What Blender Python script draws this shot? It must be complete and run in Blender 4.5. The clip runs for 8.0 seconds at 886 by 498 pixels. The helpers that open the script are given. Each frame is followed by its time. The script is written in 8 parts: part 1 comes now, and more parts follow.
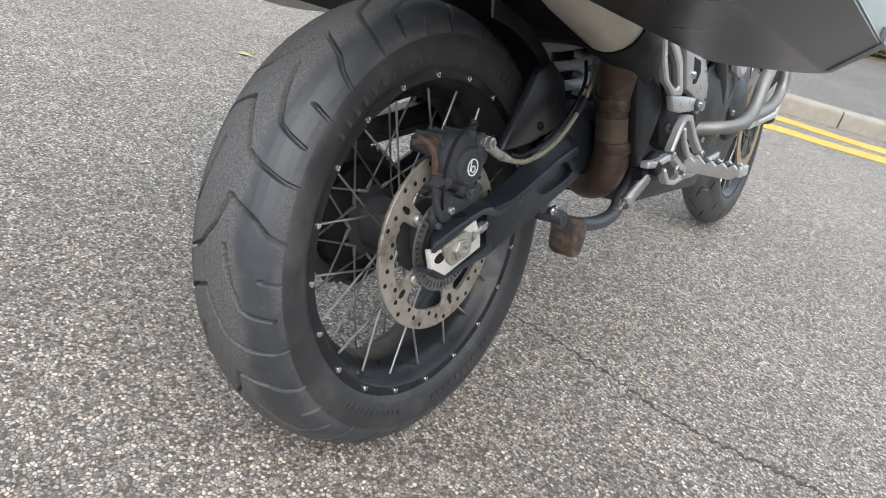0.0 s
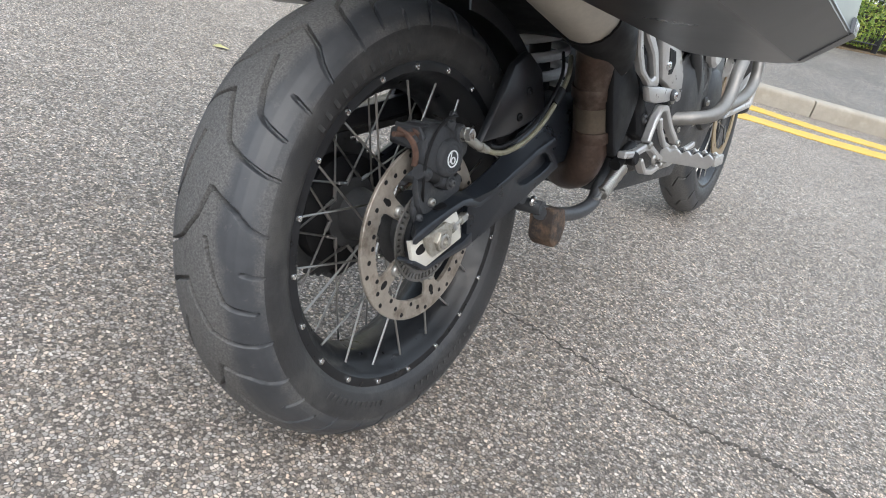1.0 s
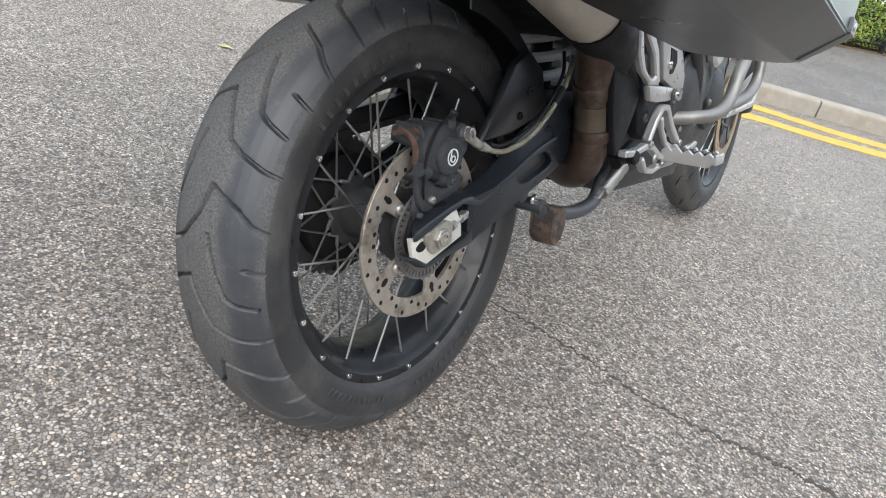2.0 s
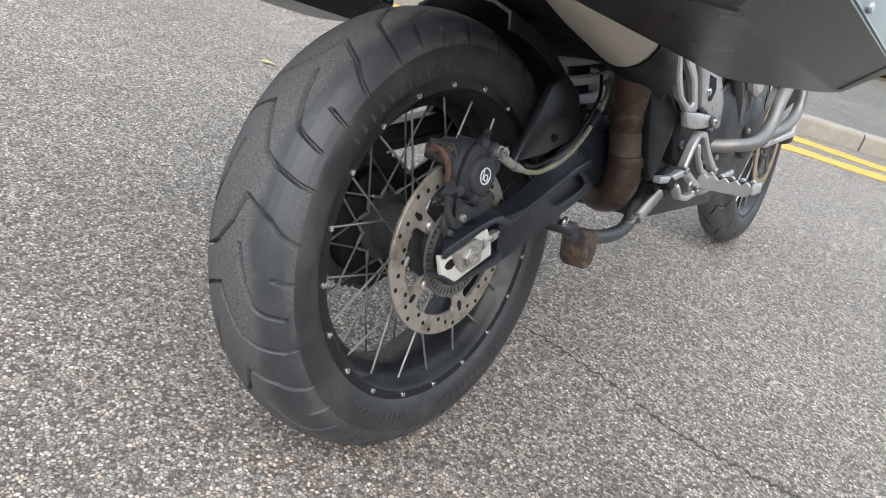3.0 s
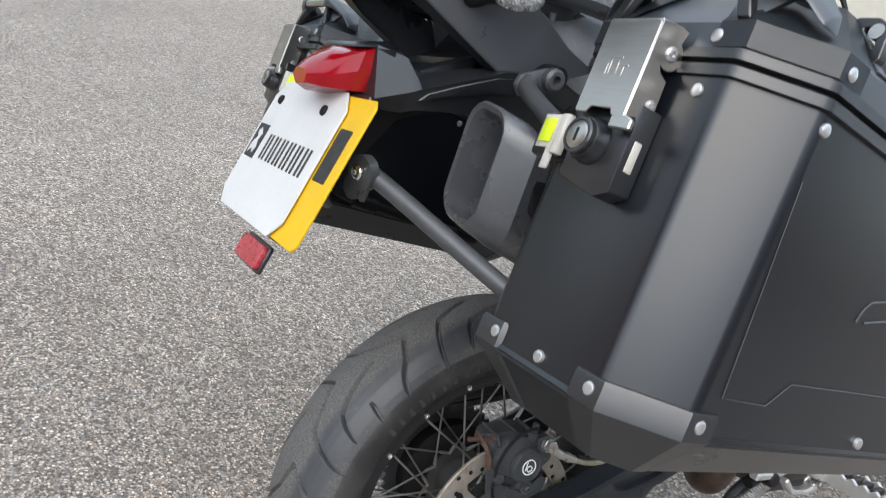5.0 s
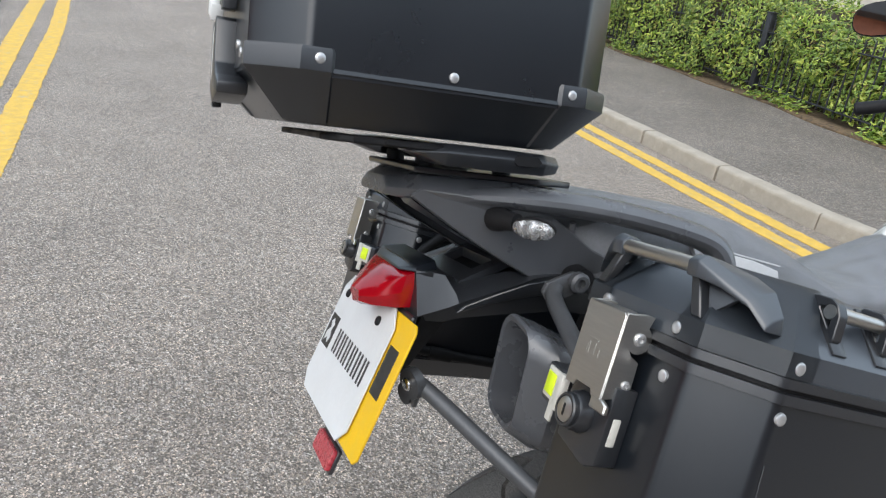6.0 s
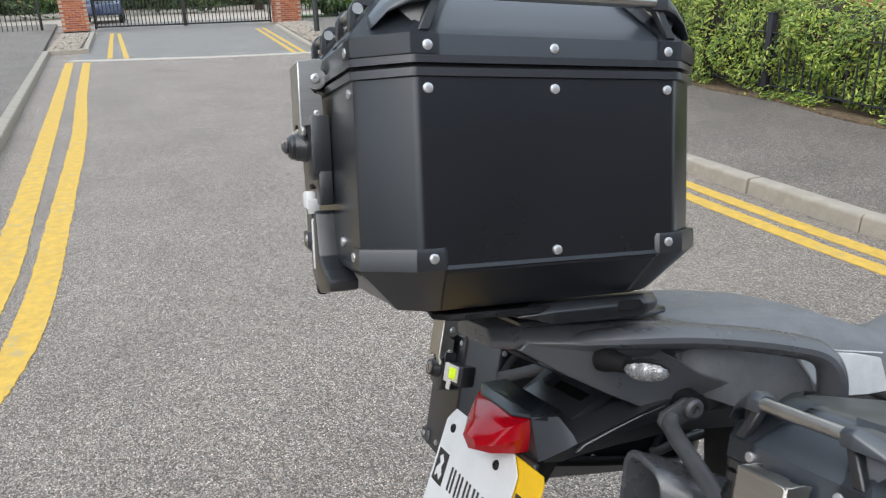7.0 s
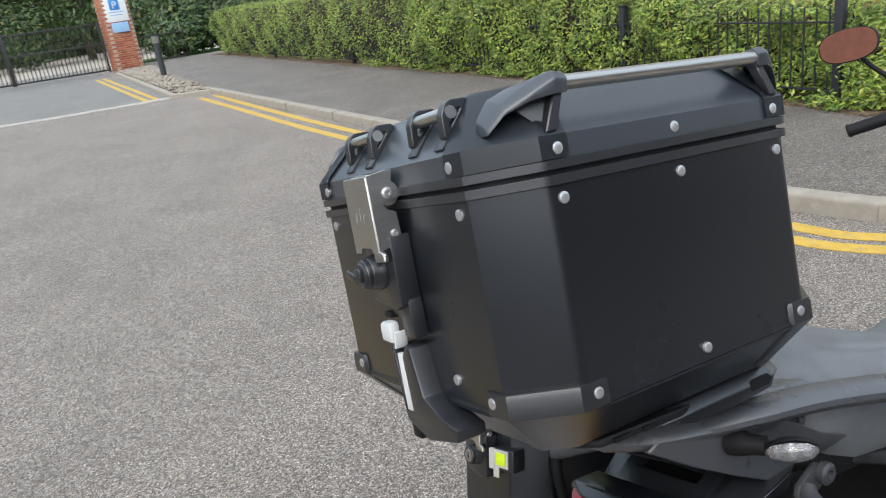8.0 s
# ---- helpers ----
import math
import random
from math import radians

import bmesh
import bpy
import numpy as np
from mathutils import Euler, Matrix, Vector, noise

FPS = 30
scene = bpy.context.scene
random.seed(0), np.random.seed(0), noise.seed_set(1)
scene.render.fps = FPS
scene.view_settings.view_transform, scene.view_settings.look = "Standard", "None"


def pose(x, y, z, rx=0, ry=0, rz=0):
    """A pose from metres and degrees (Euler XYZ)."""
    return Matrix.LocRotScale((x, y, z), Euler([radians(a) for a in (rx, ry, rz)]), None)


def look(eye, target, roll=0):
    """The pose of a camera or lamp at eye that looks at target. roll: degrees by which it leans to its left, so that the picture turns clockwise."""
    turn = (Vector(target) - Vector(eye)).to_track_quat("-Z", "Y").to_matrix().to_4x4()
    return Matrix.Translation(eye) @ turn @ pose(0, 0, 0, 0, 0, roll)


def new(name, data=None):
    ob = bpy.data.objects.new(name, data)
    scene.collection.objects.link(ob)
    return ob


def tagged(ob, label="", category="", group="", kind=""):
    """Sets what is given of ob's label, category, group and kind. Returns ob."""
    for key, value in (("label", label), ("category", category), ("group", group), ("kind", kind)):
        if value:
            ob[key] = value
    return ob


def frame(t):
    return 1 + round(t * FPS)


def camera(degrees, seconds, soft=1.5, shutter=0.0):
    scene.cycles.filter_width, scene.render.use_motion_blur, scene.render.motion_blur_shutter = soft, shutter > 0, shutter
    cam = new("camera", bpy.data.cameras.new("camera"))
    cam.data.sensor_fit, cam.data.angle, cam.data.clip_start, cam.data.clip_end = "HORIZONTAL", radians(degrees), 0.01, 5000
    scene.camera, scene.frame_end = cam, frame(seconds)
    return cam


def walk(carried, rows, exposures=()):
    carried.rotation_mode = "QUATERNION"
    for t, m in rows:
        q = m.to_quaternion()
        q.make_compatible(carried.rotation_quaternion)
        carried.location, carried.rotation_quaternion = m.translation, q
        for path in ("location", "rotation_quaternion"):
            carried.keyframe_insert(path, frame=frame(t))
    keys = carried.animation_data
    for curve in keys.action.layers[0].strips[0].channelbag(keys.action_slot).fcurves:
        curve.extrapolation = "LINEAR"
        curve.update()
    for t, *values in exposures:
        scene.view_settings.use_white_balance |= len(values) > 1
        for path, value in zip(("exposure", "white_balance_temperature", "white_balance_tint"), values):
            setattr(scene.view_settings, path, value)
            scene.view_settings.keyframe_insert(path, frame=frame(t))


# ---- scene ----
# ---- camera and walk ----
cam = camera(62.12, 8.0, soft=1.05, shutter=0.15)
PATH = [
    (0.0, (0.5671, -0.7800, 0.7681), (-0.3758, 0.7501, -0.1093), 16.62),
    (0.5, (0.5660, -0.7866, 0.7699), (-0.3372, 0.7683, -0.1057), 16.84),
    (1.0, (0.5692, -0.7874, 0.7692), (-0.3211, 0.7720, -0.1115), 16.77),
    (2.5, (0.5821, -0.7911, 0.7730), (-0.3427, 0.7460, -0.1114), 16.71),
    (3.0, (0.5835, -0.7888, 0.7690), (-0.4085, 0.7209, -0.0895), 17.61),
    (3.5, (0.6112, -0.7352, 0.7788), (-0.4890, 0.7193, -0.0421), 18.92),
    (4.0, (0.6386, -0.6755, 0.8391), (-0.6148, 0.6766, 0.0640), 20.05),
    (4.2, (0.6444, -0.6688, 0.8741), (-0.6724, 0.6283, 0.1100), 20.19),
    (5.3, (0.6843, -0.6109, 1.1615), (-0.9011, 0.3121, 0.3649), 13.76),
    (5.5, (0.6910, -0.5994, 1.2081), (-0.9305, 0.2597, 0.4129), 12.04),
    (6.0, (0.6985, -0.5778, 1.3208), (-1.0018, 0.1421, 0.5520), 7.31),
    (6.5, (0.6970, -0.5800, 1.4166), (-1.0493, 0.0674, 0.6877), 2.64),
    (7.0, (0.6332, -0.6609, 1.4639), (-1.1238, 0.0014, 0.7753), -1.62),
    (7.5, (0.5239, -0.7769, 1.5158), (-1.1977, -0.0096, 0.8471), -5.26),
    (8.0, (0.3989, -0.7972, 1.5422), (-1.2230, 0.1582, 0.8665), -7.96),
]
EXPOSURES = [(0.0, 1.02), (3.0, 1.0), (4.2, 1.02), (5.3, 0.84), (6.5, 0.66), (8.0, 0.60)]
walk(cam, [(t, look(e, g, r)) for t, e, g, r in PATH], EXPOSURES)

# ---- world, sun ----
world = bpy.data.worlds.new("sky")
scene.world = world
world.use_nodes = True
wn = world.node_tree
sky = wn.nodes.new("ShaderNodeTexSky")
sky.sky_type, sky.sun_disc = "NISHITA", False
sky.sun_elevation, sky.sun_rotation = radians(46), radians(136)
sky.air_density, sky.dust_density, sky.ozone_density = 1.0, 1.6, 1.0
wn.nodes["Background"].inputs["Strength"].default_value = 0.10
wn.links.new(sky.outputs[0], wn.nodes["Background"].inputs["Color"])
# even veil of thin cloud over the whole sky
cloud = wn.nodes.new("ShaderNodeBackground")
cloud.inputs["Color"].default_value = (0.86, 0.95, 1.0, 1)
# brighter overhead than near the horizon, as an overcast sky is
sky_at = wn.nodes.new("ShaderNodeTexCoord")
sky_xyz = wn.nodes.new("ShaderNodeSeparateXYZ")
sky_up = wn.nodes.new("ShaderNodeMapRange")
wn.links.new(sky_at.outputs["Generated"], sky_xyz.inputs[0])
wn.links.new(sky_xyz.outputs["Z"], sky_up.inputs["Value"])
sky_up.inputs["To Min"].default_value, sky_up.inputs["To Max"].default_value = 0.45, 0.88
wn.links.new(sky_up.outputs["Result"], cloud.inputs["Strength"])
both = wn.nodes.new("ShaderNodeAddShader")
wn.links.new(wn.nodes["Background"].outputs[0], both.inputs[0])
wn.links.new(cloud.outputs[0], both.inputs[1])
wn.links.new(both.outputs[0], wn.nodes["World Output"].inputs["Surface"])
sun = new("sun", bpy.data.lights.new("sun", "SUN"))
sun.data.energy, sun.data.angle, sun.data.color = 0.85, radians(56), (1.0, 0.95, 0.88)
SUN_AZ, SUN_EL = radians(136), radians(46)
sun.matrix_world = look((math.sin(SUN_AZ) * math.cos(SUN_EL) * 20, math.cos(SUN_AZ) * math.cos(SUN_EL) * 20, 20 * math.sin(SUN_EL)), (0, 0, 0))


# ---- materials ----
def shader(name):
    m = bpy.data.materials.new(name)
    m.use_nodes = True
    return m, m.node_tree, m.node_tree.nodes["Principled BSDF"]


def noise_tex(nt, scale, detail=6.0, rough=0.6, coord="Object", stretch=None):
    tc = nt.nodes.new("ShaderNodeTexCoord")
    n = nt.nodes.new("ShaderNodeTexNoise")
    n.inputs["Scale"].default_value, n.inputs["Detail"].default_value, n.inputs["Roughness"].default_value = scale, detail, rough
    src = tc.outputs[coord]
    if stretch:
        mp = nt.nodes.new("ShaderNodeMapping")
        mp.inputs["Scale"].default_value = stretch
        nt.links.new(src, mp.inputs["Vector"])
        src = mp.outputs[0]
    nt.links.new(src, n.inputs["Vector"])
    return n


def ramp(nt, fac, stops):
    r = nt.nodes.new("ShaderNodeValToRGB")
    els = r.color_ramp.elements
    while len(els) < len(stops):
        els.new(0.5)
    for e, (p, c) in zip(els, stops):
        e.position, e.color = p, (*c, 1) if len(c) == 3 else c
    nt.links.new(fac, r.inputs["Fac"])
    return r


def mixc(nt, fac, a, b, mode="MIX"):
    m = nt.nodes.new("ShaderNodeMix")
    m.data_type, m.blend_type = "RGBA", mode
    for sock, v in ((m.inputs[0], fac), (m.inputs[6], a), (m.inputs[7], b)):
        if isinstance(v, bpy.types.NodeSocket):
            nt.links.new(v, sock)
        elif isinstance(v, tuple):
            sock.default_value = (*v, 1)
        else:
            sock.default_value = v
    return m.outputs[2]


def mat(name, col, rough=0.5, metal=0.0, var=0.2, scale=25.0, bump=0.0, bscale=400.0, col2=None, rvar=0.12, stretch=None,
        coat=0.0, wear=0.5, spec=None):
    """Two-scale procedural surface: broad stains, fine grain, uneven gloss and fine relief."""
    m, nt, p = shader(name)
    lo = tuple(c * (1 - var) for c in col)
    hi = tuple(min(1, c * (1 + var)) for c in col)
    n1 = noise_tex(nt, scale, 5, 0.6, stretch=stretch)
    n2 = noise_tex(nt, scale * 9, 3, 0.7, stretch=stretch)
    r1 = ramp(nt, n1.outputs["Fac"], [(0.3, lo), (0.7, hi)])
    r2 = ramp(nt, n2.outputs["Fac"], [(0.35, (1 - var * 0.6,) * 3), (0.65, (1.0,) * 3)])
    c = mixc(nt, 1.0, r1.outputs[0], r2.outputs[0], "MULTIPLY")
    if col2:
        n3 = noise_tex(nt, scale * 0.6, 8, 0.7)
        f = ramp(nt, n3.outputs["Fac"], [(wear - 0.06, (0, 0, 0)), (wear + 0.08, (1, 1, 1))])
        c = mixc(nt, f.outputs[0], c, col2)
    nt.links.new(c, p.inputs["Base Color"])
    p.inputs["Metallic"].default_value = metal
    p.inputs["Coat Weight"].default_value = coat
    if spec is not None:
        p.inputs["Specular IOR Level"].default_value = spec
    rr = ramp(nt, n1.outputs["Fac"], [(0.3, (max(0.02, rough - rvar),) * 3), (0.7, (min(1, rough + rvar),) * 3)])
    nt.links.new(rr.outputs[0], p.inputs["Roughness"])
    if bump:
        nb = noise_tex(nt, bscale, 3, 0.6)
        b = nt.nodes.new("ShaderNodeBump")
        b.inputs["Strength"].default_value, b.inputs["Distance"].default_value = bump, 0.002
        nt.links.new(nb.outputs["Fac"], b.inputs["Height"])
        nt.links.new(b.outputs[0], p.inputs["Normal"])
    return m


def asphalt(name, stone, binder, size, light=0.5, big=0.12, depth=0.003):
    """Chippings of mixed greys set in a binder, with broad worn patches and fine relief."""
    m, nt, p = shader(name)
    tc = nt.nodes.new("ShaderNodeTexCoord")

    def cells(scale, feature):
        v = nt.nodes.new("ShaderNodeTexVoronoi")
        v.feature = feature
        v.inputs["Scale"].default_value, v.inputs["Randomness"].default_value = scale, 1.0
        wob = noise_tex(nt, scale * 1.1, 4, 0.7)
        ad = nt.nodes.new("ShaderNodeVectorMath")
        ad.operation = "MULTIPLY_ADD"
        ad.inputs[1].default_value = (0.95 / scale,) * 3
        nt.links.new(wob.outputs["Color"], ad.inputs[0])
        nt.links.new(tc.outputs["Object"], ad.inputs[2])
        nt.links.new(ad.outputs[0], v.inputs["Vector"])
        return v
    f1, e1 = cells(1 / size, "F1"), cells(1 / size, "DISTANCE_TO_EDGE")
    f2 = cells(2.7 / size, "F1")
    sep = nt.nodes.new("ShaderNodeSeparateColor")
    nt.links.new(f1.outputs["Color"], sep.inputs[0])
    sep2 = nt.nodes.new("ShaderNodeSeparateColor")
    nt.links.new(f2.outputs["Color"], sep2.inputs[0])
    s = tuple(stone)
    tone = ramp(nt, sep.outputs[0], [(0.0, tuple(c * 0.45 for c in s)), (0.3, tuple(c * 0.75 for c in s)), (0.62, s), (0.86, tuple(c * 1.35 for c in s)), (1.0, tuple(min(0.85, c * (1.4 + light)) for c in s))])
    tint = ramp(nt, sep.outputs[1], [(0.0, (1.08, 1.0, 0.9)), (0.5, (1, 1, 1)), (1.0, (0.94, 1.0, 1.06))])
    c = mixc(nt, 1.0, tone.outputs[0], tint.outputs[0], "MULTIPLY")
    fine = ramp(nt, sep2.outputs[0], [(0.0, tuple(b * 0.6 for b in binder)), (0.7, binder), (1.0, tuple(b * 2.2 for b in binder))])
    edge = ramp(nt, e1.outputs["Distance"], [(0.04, (0, 0, 0)), (0.16, (1, 1, 1))])
    bare = ramp(nt, sep.outputs[2], [(0.22, (0, 0, 0)), (0.34, (1, 1, 1))])
    f = mixc(nt, 1.0, edge.outputs[0], bare.outputs[0], "MULTIPLY")
    c = mixc(nt, f, fine.outputs[0], c)
    n1 = noise_tex(nt, 1.1, 6, 0.65)
    broad = ramp(nt, n1.outputs["Fac"], [(0.3, (1 - big,) * 3), (0.7, (1 + big,) * 3)])
    c = mixc(nt, 1.0, c, broad.outputs[0], "MULTIPLY")
    n2 = noise_tex(nt, 14, 5, 0.7)
    mid = ramp(nt, n2.outputs["Fac"], [(0.3, (0.86,) * 3), (0.7, (1.1,) * 3)])
    c = mixc(nt, 1.0, c, mid.outputs[0], "MULTIPLY")
    nt.links.new(c, p.inputs["Base Color"])
    p.inputs["Roughness"].default_value = 0.66
    p.inputs["Specular IOR Level"].default_value = 0.4
    h = mixc(nt, 0.35, f, sep2.outputs[1])
    b = nt.nodes.new("ShaderNodeBump")
    b.inputs["Strength"].default_value, b.inputs["Distance"].default_value = 0.8, depth
    nt.links.new(h, b.inputs["Height"])
    nt.links.new(b.outputs[0], p.inputs["Normal"])
    return m


def lens(name, col, rough=0.08, trans=0.6):
    m, nt, p = shader(name)
    p.inputs["Base Color"].default_value = (*col, 1)
    p.inputs["Roughness"].default_value = rough
    p.inputs["Transmission Weight"].default_value = trans
    p.inputs["Coat Weight"].default_value = 0.6
    return m


def treadmat():
    """Rubber scuffed grey and pitted along its running band, smoother and darker on the flanks, scraped at the shoulder."""
    m, nt, p = shader("worn tread rubber")
    tc = nt.nodes.new("ShaderNodeTexCoord")
    sep = nt.nodes.new("ShaderNodeSeparateXYZ")
    nt.links.new(tc.outputs["Object"], sep.inputs[0])
    ab = nt.nodes.new("ShaderNodeMath")
    ab.operation = "ABSOLUTE"
    nt.links.new(sep.outputs[0], ab.inputs[0])
    wob = noise_tex(nt, 9, 6, 0.7)
    ad = nt.nodes.new("ShaderNodeMath")
    ad.operation = "MULTIPLY_ADD"
    ad.inputs[1].default_value = 0.050
    nt.links.new(wob.outputs["Fac"], ad.inputs[0])
    nt.links.new(ab.outputs[0], ad.inputs[2])
    band = ramp(nt, ad.outputs[0], [(0.060, (1, 1, 1)), (0.072, (0, 0, 0)), (0.0935, (0, 0, 0)), (0.102, (0.75, 0.75, 0.75))])
    grain = noise_tex(nt, 420, 4, 0.75)
    g = ramp(nt, grain.outputs["Fac"], [(0.36, (0.052, 0.051, 0.050)), (0.62, (0.128, 0.125, 0.121)), (0.75, (0.20, 0.195, 0.185))])
    soft = noise_tex(nt, 26, 5, 0.6)
    fl = ramp(nt, soft.outputs["Fac"], [(0.3, (0.032, 0.035, 0.040)), (0.7, (0.050, 0.053, 0.058))])
    c = mixc(nt, band.outputs[0], fl.outputs[0], g.outputs[0])
    dust = noise_tex(nt, 60, 6, 0.75)
    d = ramp(nt, dust.outputs["Fac"], [(0.60, (0, 0, 0)), (0.72, (0.5, 0.5, 0.5))])
    c = mixc(nt, d.outputs[0], c, (0.12, 0.115, 0.105))
    nt.links.new(c, p.inputs["Base Color"])
    rr = ramp(nt, band.outputs[0], [(0.0, (0.46, 0.46, 0.46)), (1.0, (0.72, 0.72, 0.72))])
    nt.links.new(rr.outputs[0], p.inputs["Roughness"])
    b = nt.nodes.new("ShaderNodeBump")
    b.inputs["Distance"].default_value = 0.0012
    bs = ramp(nt, band.outputs[0], [(0.0, (0.08, 0.08, 0.08)), (1.0, (0.5, 0.5, 0.5))])
    nt.links.new(bs.outputs[0], b.inputs["Strength"])
    nt.links.new(grain.outputs["Fac"], b.inputs["Height"])
    nt.links.new(b.outputs[0], p.inputs["Normal"])
    return m


M_ROAD = asphalt("road chippings", (0.478, 0.416, 0.362), (0.128, 0.110, 0.094), 0.0060, 0.40, 0.14, 0.004)
M_PATH = asphalt("pavement asphalt", (0.285, 0.252, 0.218), (0.096, 0.084, 0.072), 0.0085, 0.2, 0.2, 0.003)
M_DRIVE = asphalt("driveway asphalt", (0.30, 0.285, 0.262), (0.17, 0.16, 0.147), 0.006, 0.1, 0.16, 0.002)
M_KERB = mat("kerb concrete", (0.35, 0.315, 0.26), 0.9, 0, 0.12, 9, 0.6, 300, (0.30, 0.268, 0.218), wear=0.56)
M_YELLOW = mat("yellow road paint", (0.60, 0.385, 0.065), 0.75, 0, 0.18, 16, 0.6, 160, (0.40, 0.33, 0.18), wear=0.61)
M_SOIL = mat("leaf litter soil", (0.115, 0.082, 0.048), 0.95, 0, 0.5, 30, 0.9, 120, (0.20, 0.135, 0.075))
M_RUBBER = mat("tyre sidewall rubber", (0.028, 0.028, 0.029), 0.52, 0, 0.25, 18, 0.3, 500, (0.054, 0.053, 0.051), wear=0.56, rvar=0.08)
M_TREAD = treadmat()
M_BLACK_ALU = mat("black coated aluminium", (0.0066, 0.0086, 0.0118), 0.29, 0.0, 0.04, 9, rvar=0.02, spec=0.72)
M_PLASTIC = mat("black moulded plastic", (0.0155, 0.0170, 0.0200), 0.31, 0, 0.08, 12, 0.10, 1800, rvar=0.03, spec=0.8)
M_PLASTIC_GREY = mat("faded dark plastic", (0.068, 0.072, 0.080), 0.28, 0, 0.05, 12, 0.2, 1400, rvar=0.02, spec=0.9)
# paler, bluer black for the lids: the sky's sheen is put into the colour
M_LID_SHEEN = mat("satin black lid coating", (0.034, 0.041, 0.050), 0.34, 0, 0.06, 9, rvar=0.03, spec=1.0)
M_SETT = mat("pale stone setts", (0.52, 0.49, 0.44), 0.9, 0, 0.3, 5, 0.5, 200, (0.33, 0.30, 0.26), wear=0.58)
# black plastic parts, and the painted shade of slots, holes and hollows
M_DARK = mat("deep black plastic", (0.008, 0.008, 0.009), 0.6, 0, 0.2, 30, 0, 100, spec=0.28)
M_RIM = mat("black anodised rim", (0.012, 0.013, 0.015), 0.36, 0.0, 0.2, 40, 0.05, 900, (0.03, 0.029, 0.028), wear=0.70, spec=0.4)
M_SPOKE = mat("stainless spoke", (0.50, 0.49, 0.47), 0.36, 1.0, 0.1, 60, rvar=0.04)
M_DISC = mat("worn brake disc steel", (0.40, 0.36, 0.31), 0.45, 0.55, 0.18, 30, 0.1, 700, (0.19, 0.16, 0.13), wear=0.56)
M_LEVER = mat("pale lever metal", (0.72, 0.73, 0.72), 0.5, 0.1, 0.06, 40)
M_PALE = mat("pale worn alloy", (0.62, 0.60, 0.54), 0.55, 0.15, 0.08, 40, 0.2, 500, (0.45, 0.42, 0.36), wear=0.66)
M_OLDALLOY = mat("stained alloy", (0.40, 0.385, 0.34), 0.42, 0.6, 0.2, 60, 0.2, 500, (0.24, 0.21, 0.17), wear=0.58)
M_BOLT = mat("zinc plated bolt steel", (0.50, 0.49, 0.46), 0.34, 0.85, 0.15, 90)
M_RINGSTEEL = mat("dusty sensor ring steel", (0.17, 0.165, 0.155), 0.5, 0.5, 0.2, 50, 0.1, 600)
M_CAL = mat("dusty caliper casting", (0.052, 0.055, 0.060), 0.62, 0.1, 0.3, 30, 0.5, 420, (0.085, 0.085, 0.083), wear=0.60, spec=0.35)
M_PADRUST = mat("pad spring rust", (0.13, 0.075, 0.055), 0.75, 0.2, 0.35, 90, 0.6, 400, (0.09, 0.055, 0.04), wear=0.58)
M_RUST = mat("rusty iron", (0.16, 0.105, 0.07), 0.85, 0.2, 0.45, 60, 0.8, 250, (0.05, 0.04, 0.035), wear=0.5)
M_ARM = mat("satin black swingarm paint", (0.014, 0.017, 0.022), 0.36, 0, 0.18, 22, 0.05, 900, (0.03, 0.031, 0.033), wear=0.70, spec=0.55)
M_CAST = mat("bare cast aluminium", (0.50, 0.49, 0.475), 0.36, 0.5, 0.08, 40, 0.2, 500, (0.42, 0.40, 0.375), wear=0.62)
M_GREYCAST = mat("dark grey engine casting", (0.055, 0.056, 0.058), 0.48, 0.3, 0.25, 30, 0.3, 400, (0.085, 0.082, 0.078), wear=0.62)
M_STEEL = mat("brushed stainless steel", (0.50, 0.485, 0.455), 0.33, 1.0, 0.06, 30, 0.04, 900, rvar=0.04, stretch=(1, 1, 12))
M_CHROME = mat("bright bolt steel", (0.74, 0.74, 0.73), 0.22, 1.0, 0.08, 80)
M_RIVET = mat("bright rivet heads", (0.55, 0.55, 0.55), 0.36, 0.75, 0.06, 80)
M_EXH = mat("heat browned exhaust", (0.085, 0.055, 0.042), 0.42, 0.5, 0.35, 16, 0.15, 300, (0.15, 0.115, 0.09), wear=0.56)
M_EXH_PALE = mat("tan heat tinted steel", (0.145, 0.115, 0.085), 0.4, 0.5, 0.25, 18, 0.1, 300, (0.10, 0.07, 0.05), wear=0.58)
M_SILENCER = mat("satin titanium silencer", (0.52, 0.485, 0.42), 0.40, 0.3, 0.12, 14, 0.08, 500)
M_TUBE = mat("grey powder coated steel", (0.082, 0.085, 0.090), 0.40, 0.3, 0.15, 30, 0.1, 900)
M_CRASH = mat("titanium grey crash bar", (0.24, 0.23, 0.215), 0.42, 0.5, 0.15, 20, 0.1, 400)
M_SEAT = mat("black seat vinyl", (0.165, 0.172, 0.186), 0.40, 0, 0.2, 30, 0.6, 900)
M_SEATGREY = mat("light grey seat vinyl", (0.55, 0.56, 0.57), 0.6, 0, 0.1, 40, 0.4, 900)
M_WHITE = mat("white corrugated plastic", (0.62, 0.63, 0.63), 0.5, 0, 0.05, 20, 0.15, 200, (0.54, 0.54, 0.53), wear=0.68)
M_PLATE = mat("yellow reflective plate", (0.74, 0.45, 0.004), 0.45, 0, 0.06, 30)
M_INK = mat("black printed ink", (0.015, 0.015, 0.016), 0.5, 0, 0.2, 40)
M_RED = mat("red lamp lens", (0.30, 0.001, 0.007), 0.10, 0, 0.12, 40, rvar=0.03, spec=0.5)
M_REDDULL = mat("red reflector plastic", (0.42, 0.035, 0.05), 0.3, 0, 0.25, 200, 0.6, 500, coat=0.4)
